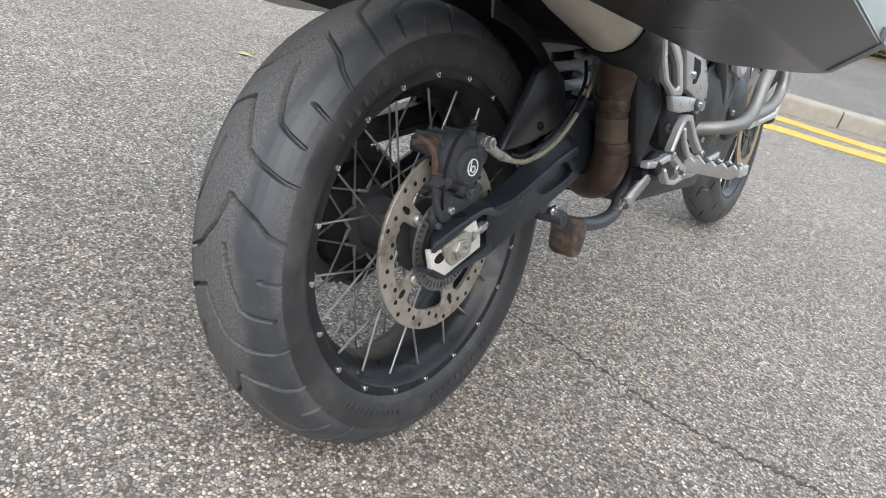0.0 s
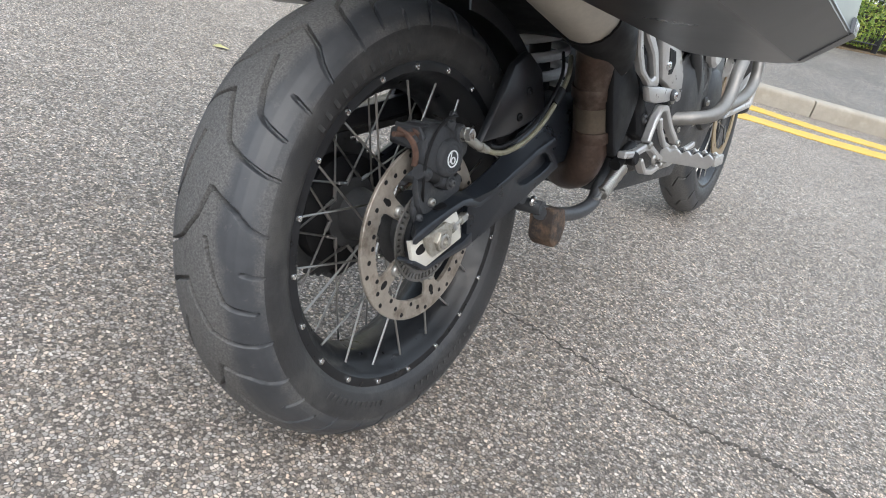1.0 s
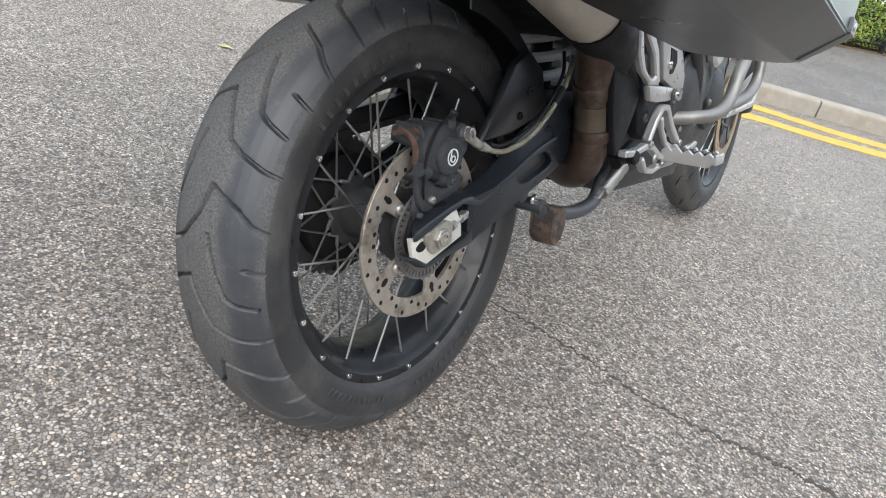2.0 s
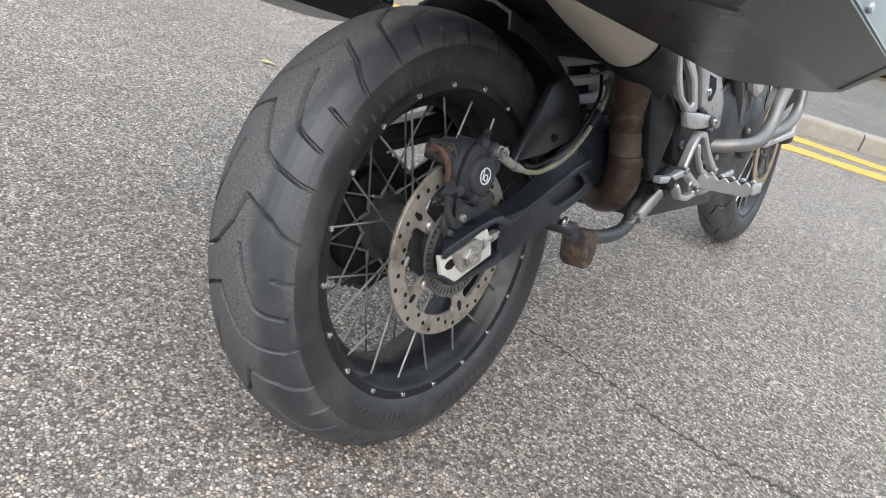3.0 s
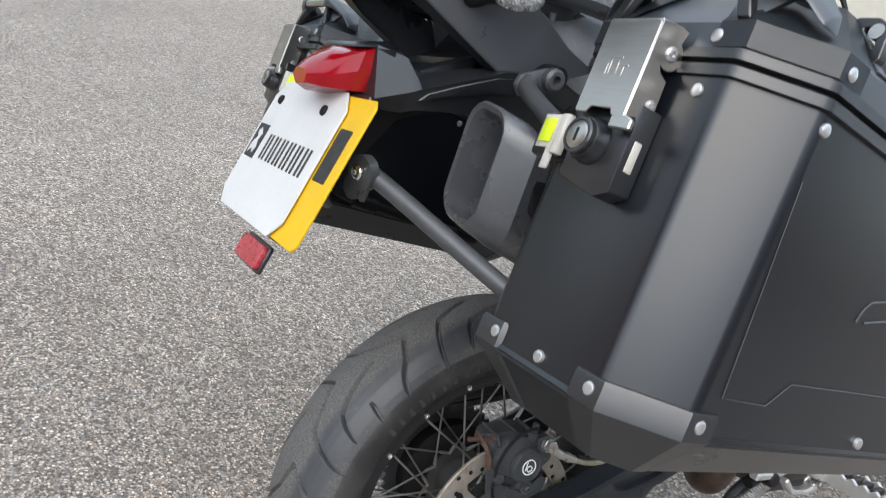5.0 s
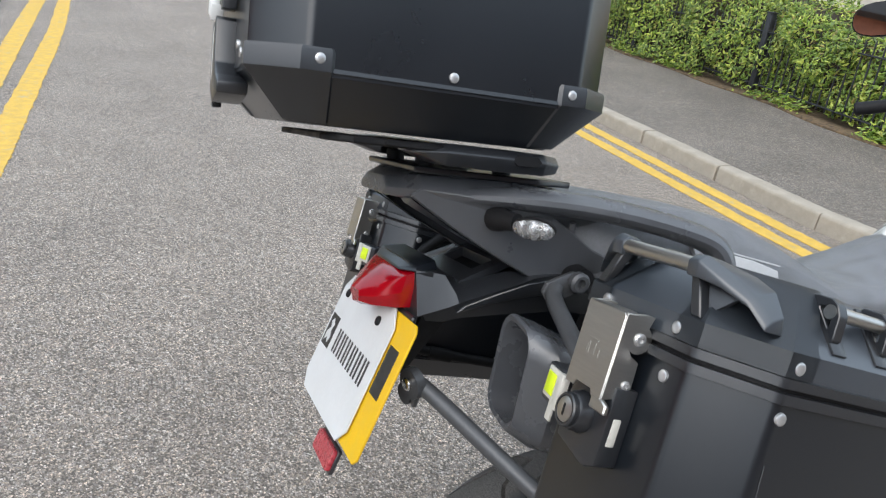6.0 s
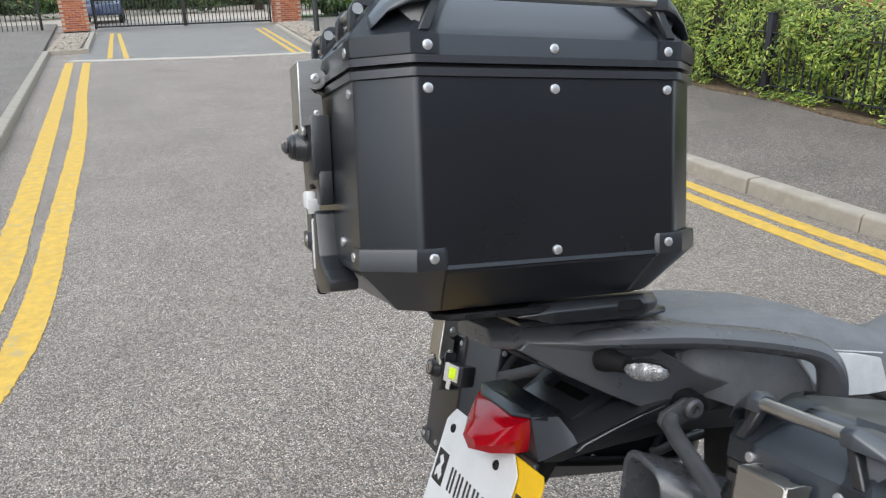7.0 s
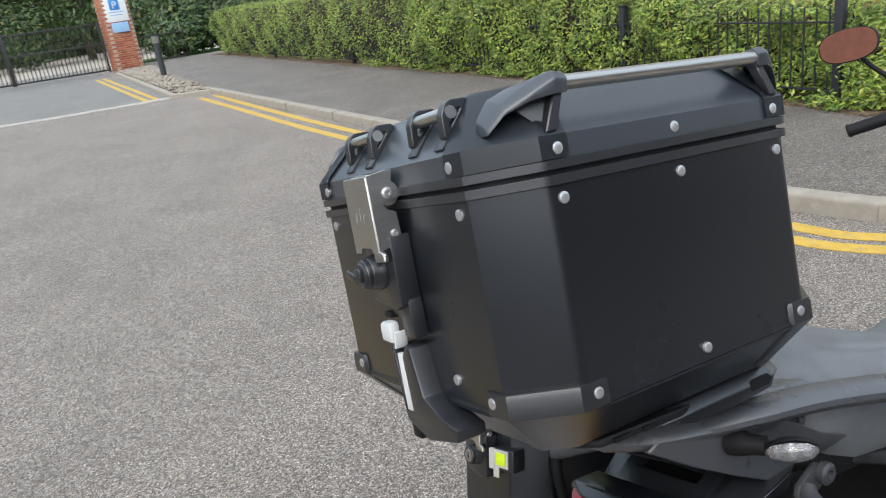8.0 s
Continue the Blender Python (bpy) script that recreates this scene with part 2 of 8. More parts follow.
M_CLEAR = lens("clear lamp lens", (0.90, 0.91, 0.92), 0.06, 0.85)
M_SILVERED = mat("silvered lamp bowl", (0.55, 0.55, 0.55), 0.25, 1.0, 0.3, 150, 0.9, 180)
M_HIVIZ = mat("fluorescent yellow sticker", (0.72, 0.90, 0.02), 0.5, 0, 0.1, 90)
M_TANK = mat("white tank paint", (0.78, 0.79, 0.80), 0.25, 0, 0.04, 20, coat=0.6)
M_HOSE = mat("khaki hose sleeve", (0.27, 0.25, 0.17), 0.4, 0.1, 0.25, 120, 0.5, 700)
M_SPRING = mat("white shock spring", (0.58, 0.58, 0.57), 0.4, 0.0, 0.1, 40)
M_GOLD = mat("front disc steel", (0.55, 0.44, 0.30), 0.36, 1.0, 0.15, 40)
M_FENCE = mat("dark fence paint", (0.028, 0.030, 0.034), 0.55, 0.2, 0.3, 20, 0.2, 200, (0.07, 0.06, 0.055), wear=0.66)
M_GATE = mat("gate paint", (0.035, 0.034, 0.033), 0.5, 0.3, 0.2, 12)
M_RENDER = mat("cream wall render", (0.70, 0.66, 0.57), 0.9, 0, 0.06, 6, 0.4, 150)
M_MORTAR = mat("mortar", (0.42, 0.38, 0.33), 0.95, 0, 0.15, 30, 0.6, 200)
M_SIGN = mat("white sign board", (0.80, 0.82, 0.83), 0.45, 0, 0.05, 10)
M_BLUE = mat("blue sign ink", (0.05, 0.25, 0.62), 0.45, 0, 0.06, 10)
M_PALEBLUE = mat("pale blue sign board", (0.32, 0.52, 0.74), 0.45, 0, 0.06, 10)
M_BOLLARD = mat("bollard paint", (0.045, 0.05, 0.052), 0.5, 0, 0.15, 12)
# twig brown darkened to hold the shade inside hedge and woods
M_TWIG_SHADE = mat("hedge twigs", (0.045, 0.032, 0.018), 0.9, 0, 0.4, 40)
M_GRASS = mat("lawn", (0.06, 0.13, 0.03), 0.9, 0, 0.4, 8, 0.6, 60)
M_GRAVEL = mat("pebbles", (0.36, 0.31, 0.25), 0.85, 0, 0.45, 9, 0.9, 40)
M_CAR = mat("dark blue car paint", (0.03, 0.045, 0.09), 0.25, 0.2, 0.1, 10, coat=0.5)


def leafmat(name, a, b, c):
    m, nt, p = shader(name)
    g = nt.nodes.new("ShaderNodeNewGeometry")
    r = ramp(nt, g.outputs["Random Per Island"], [(0.0, a), (0.55, b), (0.92, c), (1.0, (0.20, 0.15, 0.05))])
    n = noise_tex(nt, 1.6, 4, 0.6)
    k = ramp(nt, n.outputs["Fac"], [(0.3, (0.7, 0.72, 0.7)), (0.7, (1.15, 1.12, 1.0))])
    nt.links.new(mixc(nt, 1.0, r.outputs[0], k.outputs[0], "MULTIPLY"), p.inputs["Base Color"])
    p.inputs["Roughness"].default_value = 0.42
    p.inputs["Subsurface Weight"].default_value = 0.0
    return m


M_LEAF = leafmat("hedge leaf", (0.060, 0.115, 0.014), (0.185, 0.285, 0.034), (0.42, 0.48, 0.085))
M_TREELEAF = leafmat("tree leaf", (0.02, 0.045, 0.01), (0.045, 0.09, 0.02), (0.09, 0.15, 0.035))


def brickmat():
    m, nt, p = shader("red brick")
    o = nt.nodes.new("ShaderNodeObjectInfo")
    r = ramp(nt, o.outputs["Random"], [(0.0, (0.30, 0.085, 0.045)), (0.5, (0.42, 0.13, 0.06)), (1.0, (0.50, 0.19, 0.09))])
    n = noise_tex(nt, 25, 5, 0.7)
    k = ramp(nt, n.outputs["Fac"], [(0.3, (0.75,) * 3), (0.7, (1.1,) * 3)])
    nt.links.new(mixc(nt, 1.0, r.outputs[0], k.outputs[0], "MULTIPLY"), p.inputs["Base Color"])
    p.inputs["Roughness"].default_value = 0.9
    return m


M_BRICK = brickmat()


# ---- mesh helpers ----
def part(name, bm, material, parent=None, label="", angle=35.0, kind="", category="", group=""):
    me = bpy.data.meshes.new(name)
    bmesh.ops.recalc_face_normals(bm, faces=bm.faces)
    bm.to_mesh(me)
    bm.free()
    me.polygons.foreach_set("use_smooth", [True] * len(me.polygons))
    me.set_sharp_from_angle(angle=radians(angle))
    me.materials.append(material)
    ob = new(name, me)
    if parent:
        ob.parent = parent
    return tagged(ob, label, category, group, kind)


def share(ob, m, parent=None, name=None):
    """Another object on the same mesh, at the pose m under the parent."""
    o = new(name or ob.name.split(".")[0], ob.data)
    o.parent = parent or ob.parent
    o.matrix_basis = m
    return o


def thing(name, label, category, m, group=""):
    e = new(name)
    e.empty_display_size = 0.1
    e.matrix_world = m
    return tagged(e, label, category, group)


def bevel(bm, edges, w, seg=2):
    if w > 0:
        bmesh.ops.bevel(bm, geom=list(edges), offset=w, segments=seg, affect="EDGES", profile=0.5, clamp_overlap=True)


def box(bm, c, s, bev=0.0, rot=None, seg=2):
    t = bmesh.new()
    bmesh.ops.create_cube(t, size=1)
    bmesh.ops.scale(t, vec=s, verts=t.verts)
    bevel(t, t.edges, bev, seg)
    m = Matrix.Translation(c) @ (rot.to_4x4() if rot else Matrix())
    bmesh.ops.transform(t, matrix=m, verts=t.verts)
    merge(bm, t)


def merge(bm, t):
    vs = {v: bm.verts.new(v.co) for v in t.verts}
    for f in t.faces:
        bm.faces.new([vs[v] for v in f.verts])
    t.free()


def prism(bm, pts, axis, a, b, bev=0.0, seg=2, m=None):
    """A polygon, given in the two other axes, with thickness from a to b along axis."""
    def at(p, h):
        return {"x": (h, p[0], p[1]), "y": (p[0], h, p[1]), "z": (p[0], p[1], h)}[axis]
    t = bmesh.new()
    lo = [t.verts.new(at(p, a)) for p in pts]
    hi = [t.verts.new(at(p, b)) for p in pts]
    t.faces.new(lo)
    t.faces.new(hi[::-1])
    k = len(pts)
    for i in range(k):
        t.faces.new((lo[i], lo[(i + 1) % k], hi[(i + 1) % k], hi[i]))
    bmesh.ops.recalc_face_normals(t, faces=t.faces)
    bevel(t, t.edges, bev, seg)
    if m:
        bmesh.ops.transform(t, matrix=m, verts=t.verts)
    merge(bm, t)


def loft(bm, rings, cap=True, closed=True):
    rs = [[bm.verts.new(p) for p in r] for r in rings]
    k = len(rings[0])
    for a, b in zip(rs, rs[1:]):
        for i in range(k if closed else k - 1):
            bm.faces.new((a[i], a[(i + 1) % k], b[(i + 1) % k], b[i]))
    if cap:
        bm.faces.new(rs[0][::-1])
        bm.faces.new(rs[-1])


def curve(pts, k=6, closed=False):
    """A smooth line through the points."""
    P = [Vector(p) for p in pts]
    n = len(P)
    out = []
    for i in range(n if closed else n - 1):
        if closed:
            a, b, c, d = P[i - 1], P[i], P[(i + 1) % n], P[(i + 2) % n]
        else:
            a, b, c, d = P[max(i - 1, 0)], P[i], P[i + 1], P[min(i + 2, n - 1)]
        for j in range(k):
            t = j / k
            out.append(0.5 * ((2 * b) + (c - a) * t + (2 * a - 5 * b + 4 * c - d) * t * t + (3 * b - a - 3 * c + d) * t ** 3))
    if not closed:
        out.append(P[-1])
    return out


def tube(bm, pts, r, n=12, closed=False, flat=1.0, up=None):
    """A pipe along the points; r is one radius or a list. flat squashes it along its second axis."""
    P = [Vector(p) for p in pts]
    k = len(P)
    R = r if isinstance(r, (list, tuple)) else [r] * k
    rings = []
    nrm = None
    for i in range(k):
        a = P[i - 1] if (i or closed) else P[i]
        b = P[(i + 1) % k] if (i < k - 1 or closed) else P[i]
        d = (b - a).normalized()
        if nrm is None:
            u0 = Vector(up) if up else (Vector((0, 0, 1)) if abs(d.z) < 0.9 else Vector((1, 0, 0)))
            nrm = (u0 - d * u0.dot(d)).normalized()
        else:
            nrm = (nrm - d * nrm.dot(d)).normalized()
        s = d.cross(nrm)
        rings.append([P[i] + (nrm * math.cos(t) + s * math.sin(t) * flat) * R[i] for t in (2 * math.pi * j / n for j in range(n))])
    if closed:
        rings.append(rings[0])
        loft(bm, rings, cap=False)
        bmesh.ops.remove_doubles(bm, verts=bm.verts, dist=1e-6)
    else:
        loft(bm, rings)


def lathe(bm, prof, c, axis, n=24, cap=True, a0=0.0, a1=360.0):
    """Turns (height, radius) pairs round an axis through c."""
    ax = Vector(axis).normalized()
    u = ax.orthogonal().normalized()
    if abs(ax.x) > 0.99:
        u = Vector((0, 1, 0))
    v = ax.cross(u)
    rings = []
    full = a1 - a0 >= 359.9
    for h, r in prof:
        rings.append([Vector(c) + ax * h + (u * math.cos(t) + v * math.sin(t)) * r
                      for t in (radians(a0 + (a1 - a0) * j / (n if full else n - 1)) for j in range(n))])
    loft(bm, rings, cap=cap and full, closed=full)


def rod(bm, a, b, r, n=12):
    tube(bm, [a, b], r, n)


def bolt(bm, c, axis, r, h=0.003, socket=True):
    ax = Vector(axis).normalized()
    prof = [(0, r), (h * 0.5, r), (h * 0.85, r * 0.85), (h, r * 0.6)]
    if socket:
        prof += [(h, r * 0.35), (h * 0.3, r * 0.33)]
    lathe(bm, prof, c, ax, 14)


def raw(name, verts, faces, material, parent=None, label="", kind="", category="", smooth=False, group=""):
    me = bpy.data.meshes.new(name)
    me.from_pydata([tuple(v) for v in verts], [], [tuple(f) for f in faces])
    me.update()
    if smooth:
        me.polygons.foreach_set("use_smooth", [True] * len(me.polygons))
    me.materials.append(material)
    ob = new(name, me)
    if parent:
        ob.parent = parent
    return tagged(ob, label, category, group, kind)


# ---- setting: road, kerbs, pavements ----
# line of the near kerb: straight, then bending away round a corner
KERB = [(-15.5, 3.47), (-11, 3.30), (-7, 3.16), (-4, 3.08), (-2.6, 3.05), (-1.9, 3.08), (-1.45, 3.25), (-1.0, 3.80), (-0.72, 4.22), (-0.47, 4.44), (-0.18, 4.60), (0.14, 4.83), (0.8, 5.35), (2.4, 6.7), (8, 11.5)]


KTOP = 0.11
bm = bmesh.new()
g = 300.0
bm.faces.new([bm.verts.new(p) for p in ((-g, -g, 0), (g, -g, 0), (g, g, 0), (-g, g, 0))])
part("ground", bm, M_ROAD, label="grey chip-sealed asphalt road, worn and pale", kind="structure")


def strip(name, pts_a, pts_b, z, material, label, kind="structure", thick=0.004):
    """A thin laid band between two edge lines."""
    v, f = [], []
    for a, b in zip(pts_a, pts_b):
        v += [(a[0], a[1], z), (b[0], b[1], z), (a[0], a[1], z - thick), (b[0], b[1], z - thick)]
    for i in range(len(pts_a) - 1):
        o, q = 4 * i, 4 * i + 4
        f += [(o, o + 1, q + 1, q), (o, q, q + 2, o + 2), (o + 1, o + 3, q + 3, q + 1)]
    e = 4 * (len(pts_a) - 1)
    f += [(0, 2, 3, 1), (e, e + 1, e + 3, e + 2)]
    return raw(name, v, f, material, label=label, kind=kind)


def painted(name, centre, width, label, seed):
    """A painted line with a slightly ragged edge."""
    rnd = random.Random(seed)
    A, B, wob = [], [], [0.0, 0.0]
    P = curve([(x, y, 0) for x, y in centre], 110)
    for i, p in enumerate(P):
        d = (P[min(i + 1, len(P) - 1)] - P[max(i - 1, 0)]).normalized()
        s = Vector((-d.y, d.x, 0)) * width / 2 * (1 + 0.45 * min(1, max(0, p.x + 1.3)) if p.y > 2 else 1)
        wob = [0.6 * w + rnd.gauss(0, 0.038) for w in wob]
        A.append(tuple(p + s * (1 + wob[0])))
        B.append(tuple(p - s * (1 + wob[1])))
    return strip(name, A, B, 0.0045, M_YELLOW, label)


# near pavement, one slab behind its kerb
kl = curve([(x, y, 0) for x, y in KERB], 12)
strip("pavement_1", [(q.x - 0.05, q.y + 0.10) for q in kl], [(q.x - 0.05, q.y + 14.0) for q in kl], KTOP - 0.006, M_PATH, "dark grey asphalt pavement behind the kerb", thick=KTOP)
strip("pavement_2", [(-31, 4.9), (-22, 4.15), (-15.52, 3.6)], [(-31, 12), (-22, 12), (-15.52, 12)], KTOP - 0.006, M_PATH, "dark grey asphalt pavement beside the gravel bed", thick=KTOP)
xl = [-19.6, -16, -12, -9, -7, -5, -3.5]
strip("pavement_3", [(x, -2.12 + 0.062 * (x + 7.0) - 0.13) for x in xl], [(x, -9) for x in xl], KTOP - 0.006, M_PATH, "dark grey asphalt pavement behind the kerb", thick=KTOP)
strip("pavement_4", [(-36, -4.2), (-19.62, -3.05)], [(-36, -12), (-19.62, -12)], KTOP - 0.006, M_PATH, "dark grey asphalt pavement by the gate", thick=KTOP)
strip("driveway", [(-60, 4.1), (-28.0, 3.6), (-16.2, 2.95)], [(-60, -3.0), (-28.4, -2.3), (-17.6, -2.2)], 0.004, M_DRIVE, "bluish grey smooth asphalt driveway")
setts = tagged(new("driveway_setts"), "pale worn stone setts across the driveway mouth", kind="structure")
sett = None
for (xa, ya), (xb, yb) in (((-16.08, 2.95), (-16.48, 0.6)), ((-16.48, 0.6), (-17.48, -2.2))):
    run = Vector((xb - xa, yb - ya, 0))
    for i in range(round(run.length / 0.205)):
        m = Matrix.Translation((xa + run.x * (i + .5) * .205 / run.length, ya + run.y * (i + .5) * .205 / run.length, .004 * ((i * 7) % 3) / 3)) @ Matrix.Rotation(math.atan2(run.y, run.x), 4, "Z")
        if sett is None:
            bm = bmesh.new()
            box(bm, (0, 0, -.030), (.192, .27, .10), .008, seg=1)
            sett = part("sett", bm, M_SETT, setts)
            sett.matrix_basis = m
        else:
            share(sett, m, setts)


def kerb_stone(length):
    b = bmesh.new()
    prism(b, [(0.0, -0.05), (0.006, 0.090), (0.012, 0.103), (0.024, 0.110), (0.125, 0.112), (0.125, -0.05)], "x", 0.003, length - 0.003, 0.0025, 1)
    return b


kerb_r = tagged(new("kerb_1"), "pale concrete kerb stones along the pavement", kind="structure")
first = short = None
fine = curve([(x, y, 0) for x, y in KERB], 60)
i = 0
while i < len(fine) - 2:
    j = i + 1
    want = 0.914 if fine[i].x < -2.6 or fine[i].x > 0.6 else 0.70
    while j < len(fine) - 1 and (fine[j] - fine[i]).length < want:
        j += 1
    d = fine[j] - fine[i]
    m = Matrix.Translation(fine[i]) @ Matrix.Rotation(math.atan2(d.y, d.x), 4, "Z")
    if first is None:
        first = part("kerb_stone", kerb_stone(0.914), M_KERB, kerb_r, angle=25)
        first.matrix_basis = m
    elif want < 0.8:
        if short is None:
            short = part("kerb_stone", kerb_stone(0.70), M_KERB, kerb_r, angle=25)
            short.matrix_basis = m
        else:
            share(short, m, kerb_r)
    else:
        share(first, m, kerb_r)
    i = j
for x0, y0, x1, y1 in ((-15.5, 3.45, -15.9, 2.75), (-15.9, 2.75, -28.0, 3.75)):
    d = Vector((x1 - x0, y1 - y0, 0))
    n = max(1, round(d.length / 0.914))
    for i in range(n):
        share(first, Matrix.Translation((x0 + d.x * (i + 1) / n, y0 + d.y * (i + 1) / n, -0.02)) @ Matrix.Rotation(math.atan2(-d.y, -d.x), 4, "Z"), kerb_r)
kerb_l = tagged(new("kerb_2"), "weathered concrete kerb stones of the far pavement", kind="structure")
x = -19.6
while x < -3.6:
    ln = 0.914
    y0, y1 = (-2.12 + 0.062 * (v + 7.0) for v in (x, x + ln))
    share(first, Matrix.Translation((x + ln, y1, 0)) @ Matrix.Rotation(math.atan2(y1 - y0, ln) + math.pi, 4, "Z"), kerb_l)
    x += ln
for i in range(9):
    share(first, Matrix.Translation((-19.6 - i * 0.95, -2.05 - 0.03 * i, 0)) @ Matrix.Rotation(math.pi + 0.03, 4, "Z"), kerb_l)
share(first, Matrix.Translation((-19.6, -2.95, 0)) @ Matrix.Rotation(math.pi / 2, 4, "Z"), kerb_l)

painted("yellow_line_1", [(-15.0, 3.42), (-12, 3.21), (-8.4, 3.0), (-4, 2.88), (-2, 2.86), (-1.5, 2.95), (-1.1, 3.30), (-0.75, 3.80), (-0.41, 4.12), (-0.1, 4.26), (0.2, 4.43), (1.2, 5.2), (4, 7.6)], 0.115, "yellow no-parking line painted by the kerb", 1)
painted("yellow_line_2", [(-15.0, 3.12), (-12, 2.95), (-8.2, 2.74), (-4, 2.68), (-2, 2.67), (-1.45, 2.77), (-1.0, 3.08), (-0.62, 3.45), (-0.34, 3.75), (-0.03, 3.92), (0.24, 4.11), (1.2, 4.87), (4, 7.27)], 0.115, "yellow no-parking line painted by the kerb", 2)
painted("yellow_line_3", [(-17.2, -2.30), (-12, -2.02), (-8.2, -1.82), (-5.2, -1.67), (-3.4, -1.60), (-2.3, -1.72), (-1.6, -2.0), (-1.2, -2.6)], 0.17, "yellow no-parking line, bending away at its end", 3)
painted("yellow_line_4", [(-17.0, -1.95), (-12, -1.72), (-8.0, -1.50), (-5.0, -1.41), (-3.4, -1.37), (-2.6, -1.40), (-2.0, -1.55), (-1.3, -2.0)], 0.15, "yellow no-parking line, bending away at its end", 4)
for k, (a, b) in enumerate((((-28.1, -1.80), (-17.7, -1.52)), ((-27.9, -1.58), (-17.5, -1.17)), ((-26.9, 2.95), (-16.1, 2.34)), ((-27.1, 3.2), (-16.1, 2.55)))):
    o = painted("yellow_line_%d" % (k + 5), [a, ((a[0] + b[0]) / 2, (a[1] + b[1]) / 2), b], 0.11, "yellow line on the driveway", 5 + k)
    o.location.z = 0.006


# a worn crack across the road beside the wheel
rnd = random.Random(21)
CRACK = curve([(-.55, .50, 0), (-.2, .487, 0), (.0, .479, 0), (.20, .484, 0), (.375, .471, 0), (.505, .490, 0), (.623, .523, 0), (.72, .532, 0), (1.05, .56, 0), (1.5, .60, 0)], 26)
ca, cb = [], []
for i, q in enumerate(CRACK):
    k = min(1.0, max(0.15, (q.x + .1) / .75))
    w = (0.0010 + 0.0060 * k) * rnd.choice((0.08, 0.2, 0.5, 0.9, 1.3))
    j = rnd.uniform(-.007, .007)
    ca.append((q.x, q.y + j - w))
    cb.append((q.x, q.y + j + w * rnd.uniform(.3, 1)))
strip("road_crack", ca, cb, 0.0016, mat("crack dirt", (0.085, 0.076, 0.065), 0.95, 0, 0.4, 60, 0.9, 200), "dark dirt-filled crack in the road", thick=0.002)


# gravel beds by the gate
def pebbles(name, poly, n, z, seed, label):
    rnd = random.Random(seed)
    V, F = [], []
    x0, x1 = min(p[0] for p in poly), max(p[0] for p in poly)
    y0, y1 = min(p[1] for p in poly), max(p[1] for p in poly)
    base = [(1, 0, 0), (0, 1, 0), (-1, 0, 0), (0, -1, 0), (0, 0, 1), (0, 0, -1)]
    tri = [(0, 1, 4), (1, 2, 4), (2, 3, 4), (3, 0, 4), (1, 0, 5), (2, 1, 5), (3, 2, 5), (0, 3, 5)]
    while len(V) < n * 6:
        px, py = rnd.uniform(x0, x1), rnd.uniform(y0, y1)
        inside = False
        for (ax, ay), (bx, by) in zip(poly, poly[1:] + poly[:1]):
            if (ay > py) != (by > py) and px < (bx - ax) * (py - ay) / (by - ay) + ax:
                inside = not inside
        if not inside:
            continue
        r = rnd.uniform(0.035, 0.09)
        a = rnd.uniform(0, 6.28)
        o = len(V)
        for vx, vy, vz in base:
            V.append((px + r * (vx * math.cos(a) - vy * math.sin(a) * 0.8), py + r * (vx * math.sin(a) + vy * math.cos(a) * 0.8), z + 0.5 * r * vz))
        F += [tuple(o + i for i in t) for t in tri]
    raw(name, V, F, M_GRAVEL, label=label, kind="stuff", category="gravel", smooth=True)


pebbles("gravel_bed", [(-16.0, 2.95), (-15.55, 3.55), (-22, 4.3), (-29, 5.2), (-29, 4.0), (-22.5, 3.45)], 1300, 0.09, 3, "buff pebbles in the bed beside the gate pillar")
pebbles("gravel_bed", [(-20.0, -2.3), (-20.0, -3.0), (-27.5, -3.3), (-27.5, -2.45)], 700, 0.08, 4, "grey pebbles in the bed beside the gate pillar")


# ---- fence and hedge ----
def hedge_line(x):
    if x > -2.7:
        return 5.292 + 3.3 * (x + 2.7)
    return 5.42 - 0.16 * (x + 3.5) if x > -6 else 5.82 - 0.085 * (x + 6)


soil_x = [-29 + i * 0.35 for i in range(84)]
strip("planting_strip", [(x, hedge_line(x) - 0.16 + 0.05 * math.sin(x * 3.1)) for x in soil_x], [(x, hedge_line(x) + 1.6) for x in soil_x], KTOP + 0.012, M_SOIL, "brown leaf litter under the hedge", thick=0.03)


def fence_post():
    b = bmesh.new()
    box(b, (0, 0, 0.45), (0.075, 0.075, 0.90), 0.006)
    box(b, (0, 0, 0.905), (0.09, 0.09, 0.018), 0.006)
    return b


def fence_bay(ln):
    rail = bmesh.new()
    box(rail, (ln / 2, 0, 0.70), (ln, 0.040, 0.014), 0.002)
    low = bmesh.new()
    box(low, (ln / 2, 0, 0.13), (ln, 0.040, 0.014), 0.002)
    bar = bmesh.new()
    tube(bar, [(0, 0, 0.09), (0, 0, 0.80), (0, 0, 0.835)], [0.0085, 0.0085, 0.003], 8)
    return rail, low, bar


